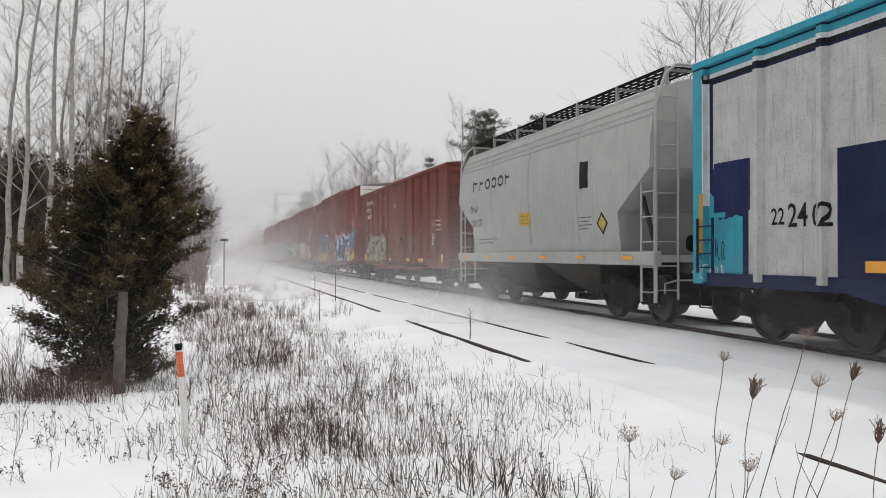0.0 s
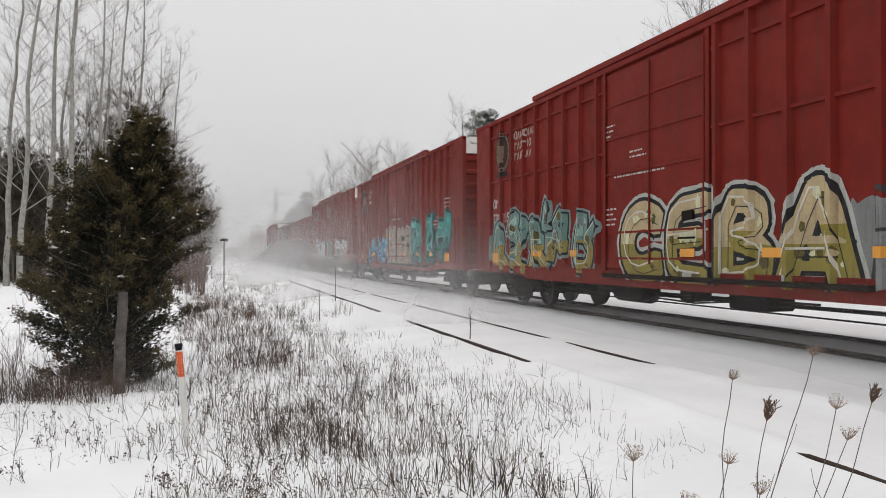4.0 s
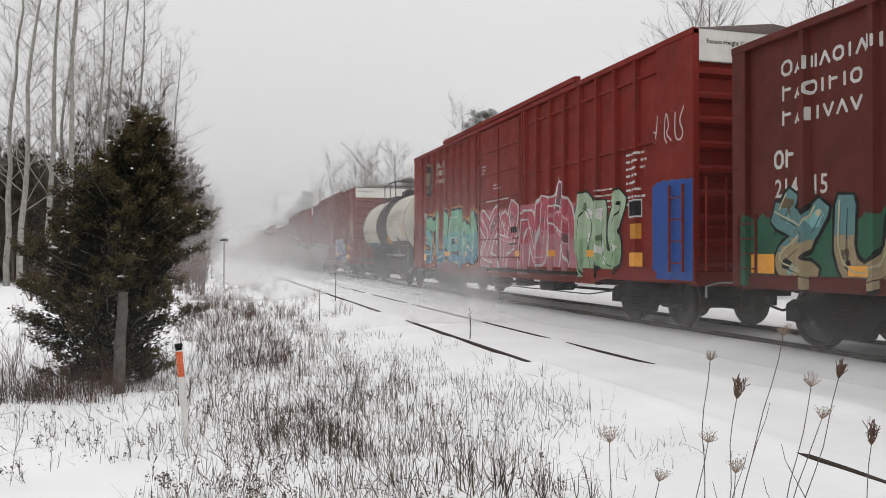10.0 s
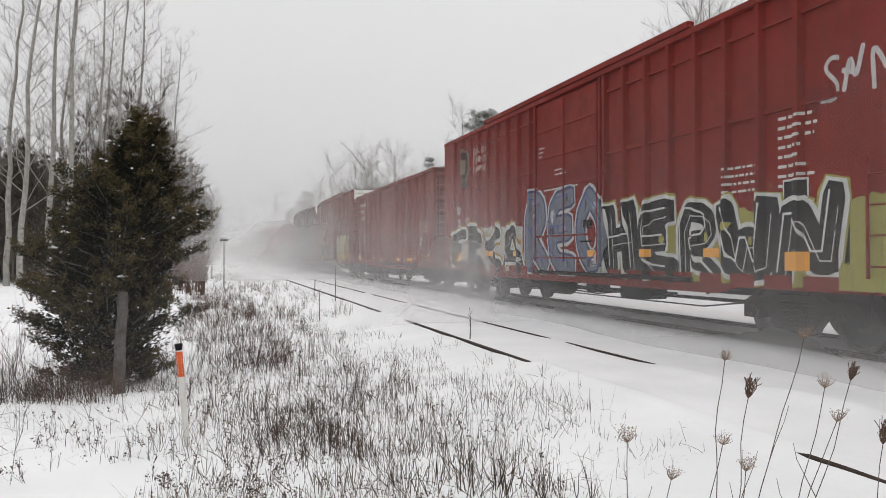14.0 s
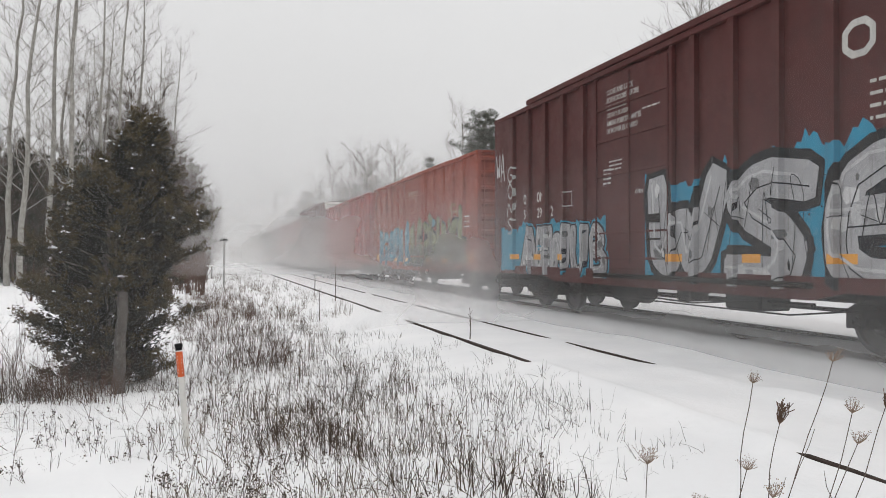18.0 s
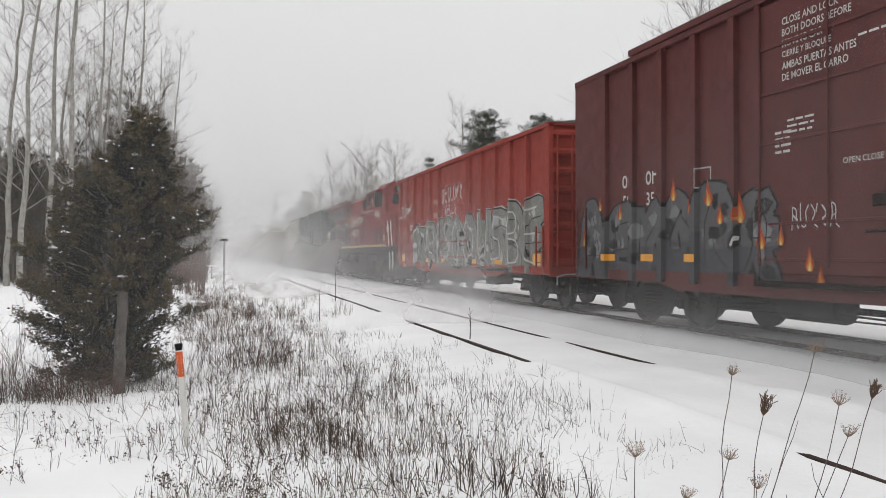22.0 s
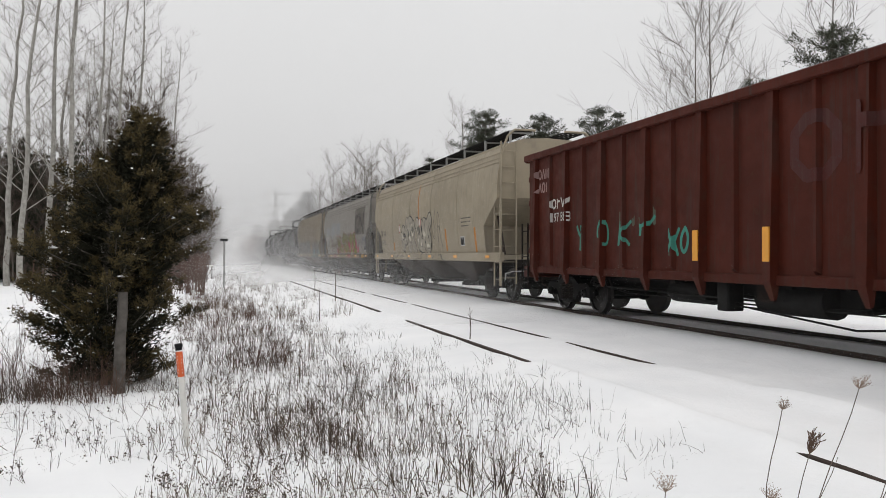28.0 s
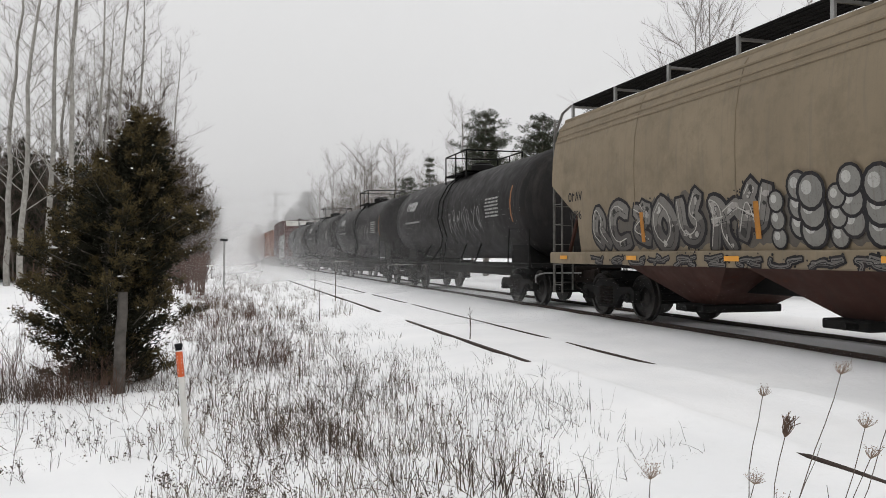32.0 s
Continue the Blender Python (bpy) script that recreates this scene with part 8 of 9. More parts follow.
bars(sd, car, 8.0, 3.2, (1.3, 1.3, 1.3, 1.3, 1.3), spray(90, 88, 84), 10, 0.05, 0.09)
bars(sd, car, 3.6, 2.05, (0.9, 0.9, 0.8, 0.9, 0.8), spray(200, 198, 192), 11, 0.05, 0.10)
patch(sd, car, 6.2, 6.95, 1.82, 2.12, spray(226, 150, 50), "orange_notice", lift=0.009)
tag(sd, car, "CO3EBX", 1.95, 3.0, 1.78, 1.95, (70, 170, 180), 0.03, 21)
tag(sd, car, "K1RR", 2.4, 3.1, 1.56, 1.76, (70, 170, 180), 0.03, 22)
stencil(car, sd, 8.2, 1.7, 0.5, 0.4)

car, sd = red_high(189.8, 208.4, ("220", "069"), "tall faded red boxcar with silver-blue and purple graffiti", (146, 50, 42), 0.5)
patch(sd, car, 0.3, 7.8, 0.86, 2.3, spray(128, 130, 116), "paint_wash", 0.3, 22)
piece(sd, car, 1.3, 6.9, 0.85, 2.1, "CE1K4", [(126, 136, 172), (170, 176, 194)], (206, 206, 206), None, (84, 84, 120), 25, 0.40, 0.05)
piece(sd, car, 11.8, 16.0, 0.85, 2.3, "TR45", [(90, 84, 140), (134, 128, 176)], (224, 226, 222), (92, 120, 60), None, 26, 0.44, 0.08, 0.2)
patch(sd, car, 17.6, 18.5, 2.0, 3.9, spray(160, 128, 84), "paint_wash", 0.9, 24)
scrawl(sd, car, 17.3, 18.4, 2.2, 3.6, 3, (206, 200, 190), 23, 0.06)

car, sd = red_high(210.0, 228.7, ("220", "302"), "tall red boxcar with large black and white graffiti lettering")
patch(sd, car, 0.8, 6.8, 0.86, 2.2, spray(206, 206, 196), "paint_wash", 0.25, 25)
piece(sd, car, 0.7, 6.9, 0.85, 2.15, "ERKA", [(34, 36, 38)], (226, 226, 222), (190, 150, 76), None, 27, 0.44, 0.08, 0.16)
piece(sd, car, 7.0, 11.5, 0.9, 2.85, "REO", [(128, 132, 146)], (74, 84, 120), (206, 206, 206), (90, 112, 170), 28, 0.34, 0.06, 0.2)
patch(sd, car, 11.4, 18.4, 0.86, 2.1, spray(176, 170, 92), "paint_wash", 0.2, 27)
piece(sd, car, 11.3, 17.6, 0.85, 2.3, "HERWN", [(30, 32, 34)], (228, 228, 224), (176, 170, 92), (232, 232, 228), 29, 0.44, 0.07, 0.1)
tag(sd, car, "S1N", 17.15, 18.5, 3.3, 3.9, (214, 208, 206), 0.07, 26)
patch(sd, car, 17.5, 17.75, 1.2, 2.0, spray(150, 140, 70), "paint_wash", 0.2, 29)

car, sd = brown_fifty(230.1, 245.7, ("214", "330"), "dull red-brown boxcar with faint graffiti", (122, 52, 44))
scrawl(sd, car, 1.0, 5.0, 1.2, 2.2, 6, (150, 150, 156), 28, 0.07)
patch(sd, car, 9.0, 14.2, 0.9, 1.6, spray(150, 76, 58), "paint_wash", 0.5, 30)

orange = (132, 56, 42)
m = car_paint("orange_brown_paint", tuple(c * 0.98 for c in S(*orange)), 0.15, 0.3, 0.25)
car, sd = boxcar(247.1, 262.5, "tall orange-brown boxcar with cream graffiti lettering", m, True, 9, (0.32, 0.56), 5.06, 0.85, mid_rails=True)
patch(sd, car, 1.04, 1.82, 2.45, 2.75, spray(224, 222, 216), "number_panel")
blocks(sd, car, 1.09, 2.50, 0.20, (4,), spray(40, 38, 38), 1.0, 0.68, "owner_lettering")
patch(sd, car, 1.30, 1.92, 2.11, 2.40, spray(224, 222, 216), "number_panel")
patch(sd, car, 2.10, 2.62, 2.11, 2.40, spray(224, 222, 216), "number_panel")
write(sd, car, "173", 1.36, 2.16, 0.20, spray(40, 38, 38), 0.95, "running_number", 0.008)
write(sd, car, "089", 2.13, 2.16, 0.20, spray(40, 38, 38), 0.9, "running_number", 0.008)
patch(sd, car, 2.0, 6.5, 0.86, 1.5, spray(120, 78, 62), "paint_wash", 0.4, 31)
piece(sd, car, 1.6, 6.55, 0.82, 2.22, "DEGRC", [(34, 29, 29)], (196, 190, 180), (110, 88, 66), None, 30, 0.44, 0.06, 0.06)
scrawl(sd, car, 6.96, 7.45, 2.1, 2.32, 3, (214, 206, 196), 31, 0.03)
scrawl(sd, car, 6.9, 7.75, 1.33, 1.95, 7, (206, 200, 192), 32, 0.03)
scrawl(sd, car, 7.06, 8.17, 3.0, 3.5, 6, (150, 76, 40), 34, 0.035)
for k_, (u_, z_, r_) in enumerate(((6.1, 3.0, 0.2), (8.1, 1.67, 0.3), (6.45, 1.46, 0.28), (9.0, 1.85, 0.24), (9.1, 1.48, 0.28), (7.75, 1.06, 0.26), (8.65, 1.16, 0.28), (6.55, 2.05, 0.2), (6.6, 1.05, 0.22), (7.8, 2.5, 0.15))):
    blot(sd, car, u_, z_, r_, (30, 26, 26), k_)
piece(sd, car, 9.2, 14.4, 0.85, 2.6, "KEROS", [(186, 154, 84), (206, 190, 140)], (40, 36, 34), None, (226, 216, 180), 31, 0.46, 0.05)
write(sd, car, "CLOSE AND LOCK DOORS BEFORE MOVING CAR", 6.98, 2.45, 0.062, spray(*WHITE), 0.72)
write(sd, car, "OPEN CLOSE", 7.55, 2.30, 0.055, spray(*WHITE), 0.8)
bars(sd, car, 12.2, 3.2, (0.3, 0.3, 0.3, 0.3), spray(*WHITE), 32, 0.06, 0.16)
stencil(car, sd, 13.4, 1.75)
reflectors(car, sd, (2.5, 4.0, 9.4, 11.4), 1.1, 0.45, 0.13)
reflectors(car, sd, (14.4,), 0.98, 0.55, 0.3)


def maroon(front, rear, num, label, tone):
    m = car_paint("maroon_paint", tuple(c * 1.42 for c in S(*tone)), 0.12, 0.25, 0.2)
    car, sd = boxcar(front, rear, label, m, True, 12, (0.378, 0.555), 5.12, 0.85, tall=True)
    L = rear - front
    blocks(sd, car, 12.6, 3.76, 0.48, (2,), spray(228, 226, 220), 1.0, 0.95, "owner_lettering")
    blocks(sd, car, 1.92, 2.60, 0.24, (2,), spray(*WHITE), 1.0, 0.6, "owner_lettering")
    blocks(sd, car, 2.78, 2.60, 0.24, (2,), spray(*WHITE), 1.0, 0.6, "owner_lettering")
    a, b, c = num
    for t_, u_ in ((a, 1.92), (b, 2.78), (c, 3.58)):
        write(sd, car, t_, u_, 2.22, 0.24, spray(*WHITE), 0.9, "running_number")
    for i, t_ in enumerate(("CLOSE AND LOCK", "BOTH DOORS BEFORE", "MOVING CAR", "CIERRE Y BLOQUEE", "AMBAS PUERTAS ANTES", "DE MOVER EL CARRO")):
        write(sd, car, t_, 6.45, 4.50 - i * 0.155, 0.105, spray(*WHITE), 0.85)
    write(sd, car, "OPEN", 7.55, 2.46, 0.08, spray(*WHITE), 1.0)
    write(sd, car, "CLOSE", 7.86, 2.46, 0.08, spray(*WHITE), 1.0)
    bars(sd, car, 7.8, 4.0, (0.6,), spray(*WHITE), 33, 0.04)
    bars(sd, car, 6.55, 3.15, (0.5, 0.5, 0.5), spray(*WHITE), 34, 0.04, 0.08)
    bars(sd, car, 6.30, 3.0, (0.35, 0.3, 0.35, 0.3), spray(*WHITE), 35, 0.05, 0.09)
    bars(sd, car, 13.0, 3.4, (0.35, 0.35, 0.35, 0.35), spray(*WHITE), 36, 0.06, 0.15)
    patch(sd, car, 4.40, 4.74, 2.40, 2.74, spray(205, 200, 196), "plate", lift=0.005)
    patch(sd, car, 4.425, 4.715, 2.425, 2.715, m, "plate", lift=0.007)
    g = Geo()
    g.box(-1.5, 1.5, -L / 2 - 0.16, -L / 2 - 0.13, 4.66, 5.06, 0.005)
    ep = part("height_panel", g, WHITEPAINT, car, "white panel across the end top")
    g = Geo()
    for t_ in glyphs("EXCESS HEIGHT CAR"):
        g.face([(-1.32 + q[0] * 0.17, -L / 2 - 0.163, 4.80 + q[1] * 0.12) for q in t_])
    part("lettering", g, spray(60, 58, 58), ep)
    reflectors(car, sd, (1.2, 2.6, 4.0, 8.6, 10.6, 12.4), 1.2, 0.42, 0.13)
    reflectors(car, sd, (L - 1.2,), 0.98, 0.5, 0.26)
    return car, sd


car, sd = maroon(264.3, 280.1, ("50", "29", "2"), "tall maroon boxcar with white and blue graffiti", (84, 44, 42))
patch(sd, car, 0.5, 6.4, 0.86, 2.3, spray(70, 160, 190), "paint_wash", 0.5, 33)
piece(sd, car, 1.8, 6.5, 0.85, 2.1, "AHNUB", [(190, 190, 192)], (60, 62, 70), (80, 170, 200), (226, 226, 228), 32, 0.40, 0.05, 0.12)
patch(sd, car, 7.9, 14.4, 0.86, 3.1, spray(62, 164, 200), "paint_wash", 0.75, 34)
piece(sd, car, 8.0, 14.3, 0.85, 2.75, "WSE", [(196, 196, 198)], (34, 36, 40), None, (226, 226, 228), 33, 0.44, 0.14)
tag(sd, car, "WA", 0.15, 0.80, 3.30, 4.0, (214, 212, 210), 0.07, 3)
for k_, z_ in enumerate((3.2, 2.75, 2.3, 1.85)):
    tag(sd, car, "GONS"[k_], 0.95, 1.45, z_, z_ + 0.42, (206, 204, 202), 0.05, k_)
scrawl(sd, car, 8.4, 14.0, 1.0, 2.5, 9, (50, 50, 54), 35, 0.022, 0.026)

car, sd = brown_fifty(281.6, 297.2, ("215", "529"), "orange-brown boxcar with blue and black-green graffiti", (148, 66, 48), False, 12, notice=False)
write(sd, car, "CLOSE AND LOCK DOOR", 6.84, 3.68, 0.105, spray(*WHITE), 0.92)
write(sd, car, "BEFORE MOVING CAR", 6.92, 3.53, 0.105, spray(*WHITE), 0.92)
write(sd, car, "SECURITY", 5.25, 3.20, 0.055, spray(*WHITE), 0.9)
write(sd, car, "DEVICE ONLY", 5.22, 3.11, 0.055, spray(*WHITE), 0.9)
patch(sd, car, 3.6, 7.4, 1.5, 2.5, spray(196, 140, 70), "paint_wash", 0.8, 35, 0.0034)
piece(sd, car, 0.9, 7.1, 0.85, 2.5, "5SNUB5", [(66, 140, 168), (104, 168, 190)], (34, 46, 64), (196, 150, 80), (150, 192, 204), 34, 0.42, 0.06, 0.05)
patch(sd, car, 7.0, 13.9, 0.86, 2.3, spray(48, 44, 40), "paint_wash", 0.8, 36)
piece(sd, car, 7.0, 14.4, 0.85, 2.70, "4A2N5X4", [(92, 104, 88), (140, 144, 104)], (30, 32, 32), None, (206, 208, 160), 35, 0.26, 0.06)
tag(sd, car, "412N54", 7.1, 14.2, 0.95, 2.45, (46, 46, 46), 0.16, 9)
tag(sd, car, "2A4X31", 7.0, 14.3, 0.9, 2.5, (176, 182, 140), 0.045, 10)
bubbles(sd, car, ((10.6, 2.45, 0.22),), (90, 140, 160), (30, 34, 36), (170, 190, 190))
patch(sd, car, 13.2, 15.2, 1.0, 2.0, spray(206, 130, 60), "paint_wash", 0.8, 37)
scrawl(sd, car, 12.2, 13.4, 2.5, 3.0, 2, (190, 200, 160), 36, 0.06)

car, sd = brown_fifty(298.4, 314.1, ("215", "589"), "faded bright red boxcar without graffiti", (152, 52, 44), False, 12, (0.40, 0.60), 0.06, True, 1.83)
bars(sd, car, 6.6, 3.3, (1.0,), spray(*WHITE), 39, 0.06)
patch(sd, car, 1.95, 2.35, 1.45, 1.85, spray(140, 80, 76), "dull_patch", 0.1, 40)

car, sd = maroon(315.5, 331.2, ("50", "35", "5"), "tall maroon boxcar with grey graffiti and painted flames", (92, 50, 48))
patch(sd, car, 0.35, 6.2, 0.86, 2.25, spray(40, 38, 40), "paint_wash", 0.75, 43, 0.005)
piece(sd, car, 0.3, 6.4, 0.85, 2.35, "AEKOR4", [(88, 88, 92), (104, 104, 106)], (44, 43, 45), None, None, 36, 0.52, 0.05)
tag(sd, car, "E", 1.75, 2.45, 1.1, 1.85, (222, 222, 220), 0.16, 5)
tag(sd, car, "4", 4.95, 5.6, 1.0, 2.0, (222, 222, 220), 0.15, 6)
flames(sd, car, ((0.5, 1.5, 0.4), (1.2, 2.2, 0.3), (1.85, 2.0, 0.35), (3.7, 2.25, 0.4), (4.25, 2.0, 0.35), (4.7, 2.1, 0.45), (5.0, 1.8, 0.35), (5.5, 1.8, 0.5), (6.05, 1.4, 0.35), (6.45, 1.45, 0.3), (7.0, 1.1, 0.35), (7.2, 0.9, 0.3)), 8)
scrawl(sd, car, 6.6, 7.5, 1.65, 2.0, 5, (214, 210, 208), 40, 0.04)
patch(sd, car, 11.4, 11.9, 1.2, 1.75, spray(110, 140, 180), "round_mark")

car, sd = brown_fifty(332.6, 348.1, ("215", "718"), "red-brown boxcar with silver bubble graffiti outlined in black", (150, 60, 50), False, 12, z_num=1.86, u_num=1.72, notice=False)
patch(sd, car, 2.7, 15.2, 0.86, 2.55, spray(146, 144, 138), "paint_wash", 0.35, 61)
piece(sd, car, 2.5, 8.7, 0.85, 2.62, "DNRESO", [(150, 150, 144)], (44, 44, 44), (206, 206, 202), (220, 220, 216), 37, 0.50, 0.05, 0.06)
piece(sd, car, 8.8, 15.0, 0.85, 2.66, "OUSBE", [(150, 150, 144)], (40, 40, 42), (206, 206, 202), (220, 220, 216), 38, 0.50, 0.05, 0.06)
tag(sd, car, "4K1", 0.2, 2.0, 2.85, 3.35, (226, 222, 220), 0.05, 41)
tag(sd, car, "3E5LO12", 6.4, 8.75, 3.08, 3.62, (224, 218, 214), 0.06, 42)
tag(sd, car, "K1LL2", 6.8, 8.1, 2.66, 2.98, (224, 218, 214), 0.05, 43)
patch(sd, car, 5.2, 5.75, 3.12, 3.28, spray(200, 140, 130), "notice_plate", lift=0.005)
patch(sd, car, 5.2, 5.80, 2.62, 2.80, spray(200, 140, 130), "notice_plate", lift=0.005)
locomotive(349.5, 370.5)

gm = car_paint("dark_green_paint", tuple(c * 1.0 for c in S(27, 64, 52)), 0.06, 0.35, 0.35)
car, sd = boxcar(372.0, 388.1, "dark green boxcar with small white lettering", gm, False, 13, (0.38, 0.56), 4.62, 0.85, tall=True)
number(car, sd, ("224", "3"), 1.0, 2.1, 0.24, 0.9)
bars(sd, car, 6.4, 3.8, (0.9, 0.8, 0.8, 0.7), spray(*WHITE), 44, 0.05, 0.11)
bars(sd, car, 13.4, 2.7, (0.35,) * 5, spray(*WHITE), 45, 0.06, 0.14)
scrawl(sd, car, 13.6, 14.6, 2.8, 3.4, 3, (130, 150, 146), 45, 0.06)
bars(sd, car, 14.2, 1.8, (0.35, 0.35, 0.3), spray(*WHITE), 46, 0.05, 0.1)
reflectors(car, sd, (2.0, 4.4, 10.0, 12.4), 1.05, 0.4, 0.13)
reflectors(car, sd, (14.6,), 1.0, 0.5, 0.3)
g = Geo()
for s_, i_ in ((1.0, 0), (0.7, 1)):
    g.slot = i_
    sd.lay(g, [(10.6 - 0.16 * s_, 1.75), (10.6, 1.75 - 0.24 * s_), (10.6 + 0.16 * s_, 1.75), (10.6, 1.75 + 0.24 * s_)], 0.004 + 0.003 * i_)
part("hazard_diamond", g, [spray(226, 226, 222), spray(60, 70, 66)], car)

beige = car_paint("pale_beige_hopper_paint", S(186, 182, 164), 0.05, 0.2, 0.2)
hopper(389.5, 401.5, "pale grey-beige short covered hopper", beige, 2, None, beige, hl, 4.45, 1.6, False, 7)

dred = car_paint("rusty_dark_red_paint", tuple(c * 1.0 for c in S(82, 31, 17)), 0.5, 0.4, 0.45, (0.060, 0.026, 0.015))
car, sd = gondola(402.7, 418.8, "rusty dark red high-sided gondola with worn white lettering", dred)
blocks(sd, car, 9.6, 2.3, 0.95, (2,), spray(84, 42, 38), 1.0, 0.85, "owner_lettering")
blocks(sd, car, 1.51, 2.39, 0.24, (4,), spray(*WHITE), 1.0, 0.75, "owner_lettering")
write(sd, car, "197", 1.51, 2.08, 0.22, spray(*WHITE), 0.9, "running_number")
write(sd, car, "88", 2.22, 2.08, 0.22, spray(*WHITE), 0.9, "running_number")
blocks(sd, car, 0.7, 3.15, 0.25, (3, 3), spray(170, 140, 136), 1.3, 0.6, "faded_lettering")
for k_, (word_, u_, w_, z_) in enumerate((("Y", 2.80, 0.40, 1.45), ("O", 3.98, 0.34, 1.50), ("K", 4.62, 0.62, 1.55), ("Y", 5.42, 0.66, 1.55), ("XO", 6.50, 0.62, 1.35))):
    tag(sd, car, word_, u_, u_ + w_, z_, z_ + (0.50 if w_ < 0.6 else 0.44), (78, 158, 140), 0.075, 50 + k_)
for u_ in (4.70, 5.20, 5.60, 5.95):
    patch(sd, car, u_, u_ + 0.10, 1.85, 2.28, spray(96, 100, 86), "paint_wash", 0.3, int(u_ * 10), 0.005)
for u_ in (7.48, 9.20, 14.36):
    g = Geo()
    g.box(-1.56, -1.535, 8.05 - u_ - 0.07, 8.05 - u_ + 0.07, 1.22, 1.72, 0.004)
    part("reflector", g, REFLECT, car, "upright yellow reflective strip")
patch(sd, car, 13.2, 14.6, 0.95, 3.4, spray(150, 78, 44), "rust_panel", 0.2, 51)
patch(sd, car, 14.0, 14.14, 1.1, 2.2, spray(236, 170, 40), "reflector", lift=0.008)
bars(sd, car, 11.6, 2.2, (0.4, 0.4, 0.4, 0.4), spray(160, 130, 124), 48, 0.07, 0.15)

DULLGREY = plain("dull_grimy_grey_steel", (0.13, 0.125, 0.115), 0.7, 0.0, 0.45, 5.0, 0.1)
tan = car_paint("weathered_beige_paint", S(176, 164, 142), 0.07, 0.25, 0.28, (0.14, 0.08, 0.05), (0.16, 0.14, 0.12))
# underside tone: grime, and the shadow among the bays put into the colour
tanlow = car_paint("grimy_and_shaded_beige_paint", S(64, 54, 46), 0.2, 0.3, 0.4)
car, sd, sl = hopper(420.5, 437.8, "long beige covered hopper with black line graffiti", tan, 3, tan, tan, tanlow)
blocks(sd, car, 1.53, 2.14, 0.27, (4,), spray(44, 42, 42), 1.0, 0.68, "owner_lettering")
write(sd, car, "14136", 1.56, 1.76, 0.25, spray(44, 42, 42), 0.9, "running_number")
write(sd, car, "LD LMT", 1.6, 1.54, 0.085, spray(90, 86, 80), 0.95)
write(sd, car, "LT WT", 1.6, 1.42, 0.085, spray(90, 86, 80), 0.95)
piece(sd, car, 5.6, 10.2, 1.42, 2.75, "1423", [(178, 170, 154)], (36, 34, 36), None, None, 39, 0.5, 0.045)
scrawl(sd, car, 10.2, 11.6, 1.7, 2.9, 2, (40, 38, 40), 52, 0.05)
for u_, z_ in ((3.9, 1.5), (11.9, 1.45), (15.0, 1.4)):
    patch(sd, car, u_, u_ + 0.16, z_, z_ + (0.35 if u_ < 9 else 0.75), spray(214, 140, 50), "reflector")
patch(sd, car, 8.4, 8.52, 2.6, 4.0, spray(200, 128, 60), "rust_streak", 0.1, 3)
for u_, z_ in ((5.3, 2.4), (8.7, 2.55)):
    g = Geo()
    for s_, i_ in ((1.0, 0), (0.78, 1)):
        g.slot = i_
        sd.lay(g, [(u_ + 0.15 * s_ * math.cos(0.449 * j), z_ + 0.17 * s_ * math.sin(0.449 * j)) for j in range(14)], 0.02 + 0.003 * i_)
    part("round_notice", g, [spray(190, 80, 70), spray(226, 220, 210)], car)
stencil(car, sd, 13.6, 1.60, 0.42, 0.3)
bars(sd, car, 13.8, 2.45, (1.0, 0.9, 0.8), spray(90, 86, 82), 53, 0.05, 0.12)
scrawl(sl, car, 3.5, 12.0, 1.14, 1.36, 9, (40, 38, 40), 54, 0.03)

greyh = car_paint("weathered_grey_paint", S(156, 150, 142), 0.10, 0.3, 0.3, (0.14, 0.10, 0.07), (0.13, 0.12, 0.11))
# dark tone holds dirt and painted-in shade below the body
low2 = car_paint("grimy_and_shaded_grey_paint", S(48, 39, 31), 0.3, 0.3, 0.4)
car, sd, sl = hopper(439.1, 456.0, "long grey covered hopper with olive and pink graffiti", greyh, 3, low2, DULLGREY, low2)
patch(sd, car, 12.6, 15.5, 2.40, 3.85, spray(112, 106, 98), "dark_panel")
g = Geo()
for q in ribbon([(13.8, 3.45), (12.95, 3.35), (12.85, 2.6), (13.7, 2.62)], 0.2) + ribbon([(13.95, 2.6), (14.1, 3.5), (15.1, 2.62), (15.25, 3.6)], 0.2):
    sd.lay(g, q, 0.008)
part("company_mark", g, spray(74, 68, 64), car)
for u0_, u1_, z0_, z1_ in ((1.62, 2.26, 2.59, 3.13), (2.31, 3.04, 2.64, 3.12), (3.52, 4.60, 2.36, 3.31), (4.64, 5.44, 2.54, 3.34), (5.9, 7.4, 2.6, 3.3)):
    patch(sd, car, u0_, u1_, z0_, z1_, spray(160, 163, 164), "pale_patch", 0.03, int(u0_ * 9))
patch(sd, car, 1.58, 2.5, 1.95, 2.62, spray(150, 148, 142), "pale_patch")
blocks(sd, car, 1.62, 2.30, 0.26, (4,), spray(206, 204, 198), 1.0, 0.62, "owner_lettering")
write(sd, car, "79146", 1.66, 1.99, 0.26, spray(206, 204, 198), 0.72, "running_number", 0.008)
patch(sd, car, 2.52, 2.95, 2.0, 2.34, spray(96, 92, 88), "dull_patch", 0.05, 5)
write(sd, car, "LD LMT 222500 LB", 1.75, 1.70, 0.085, spray(70, 66, 62), 0.95)
write(sd, car, "LT WT", 1.80, 1.54, 0.085, spray(70, 66, 62), 0.95)
bars(sd, car, 2.3, 1.54, (0.4,), spray(70, 66, 62), 5, 0.10)
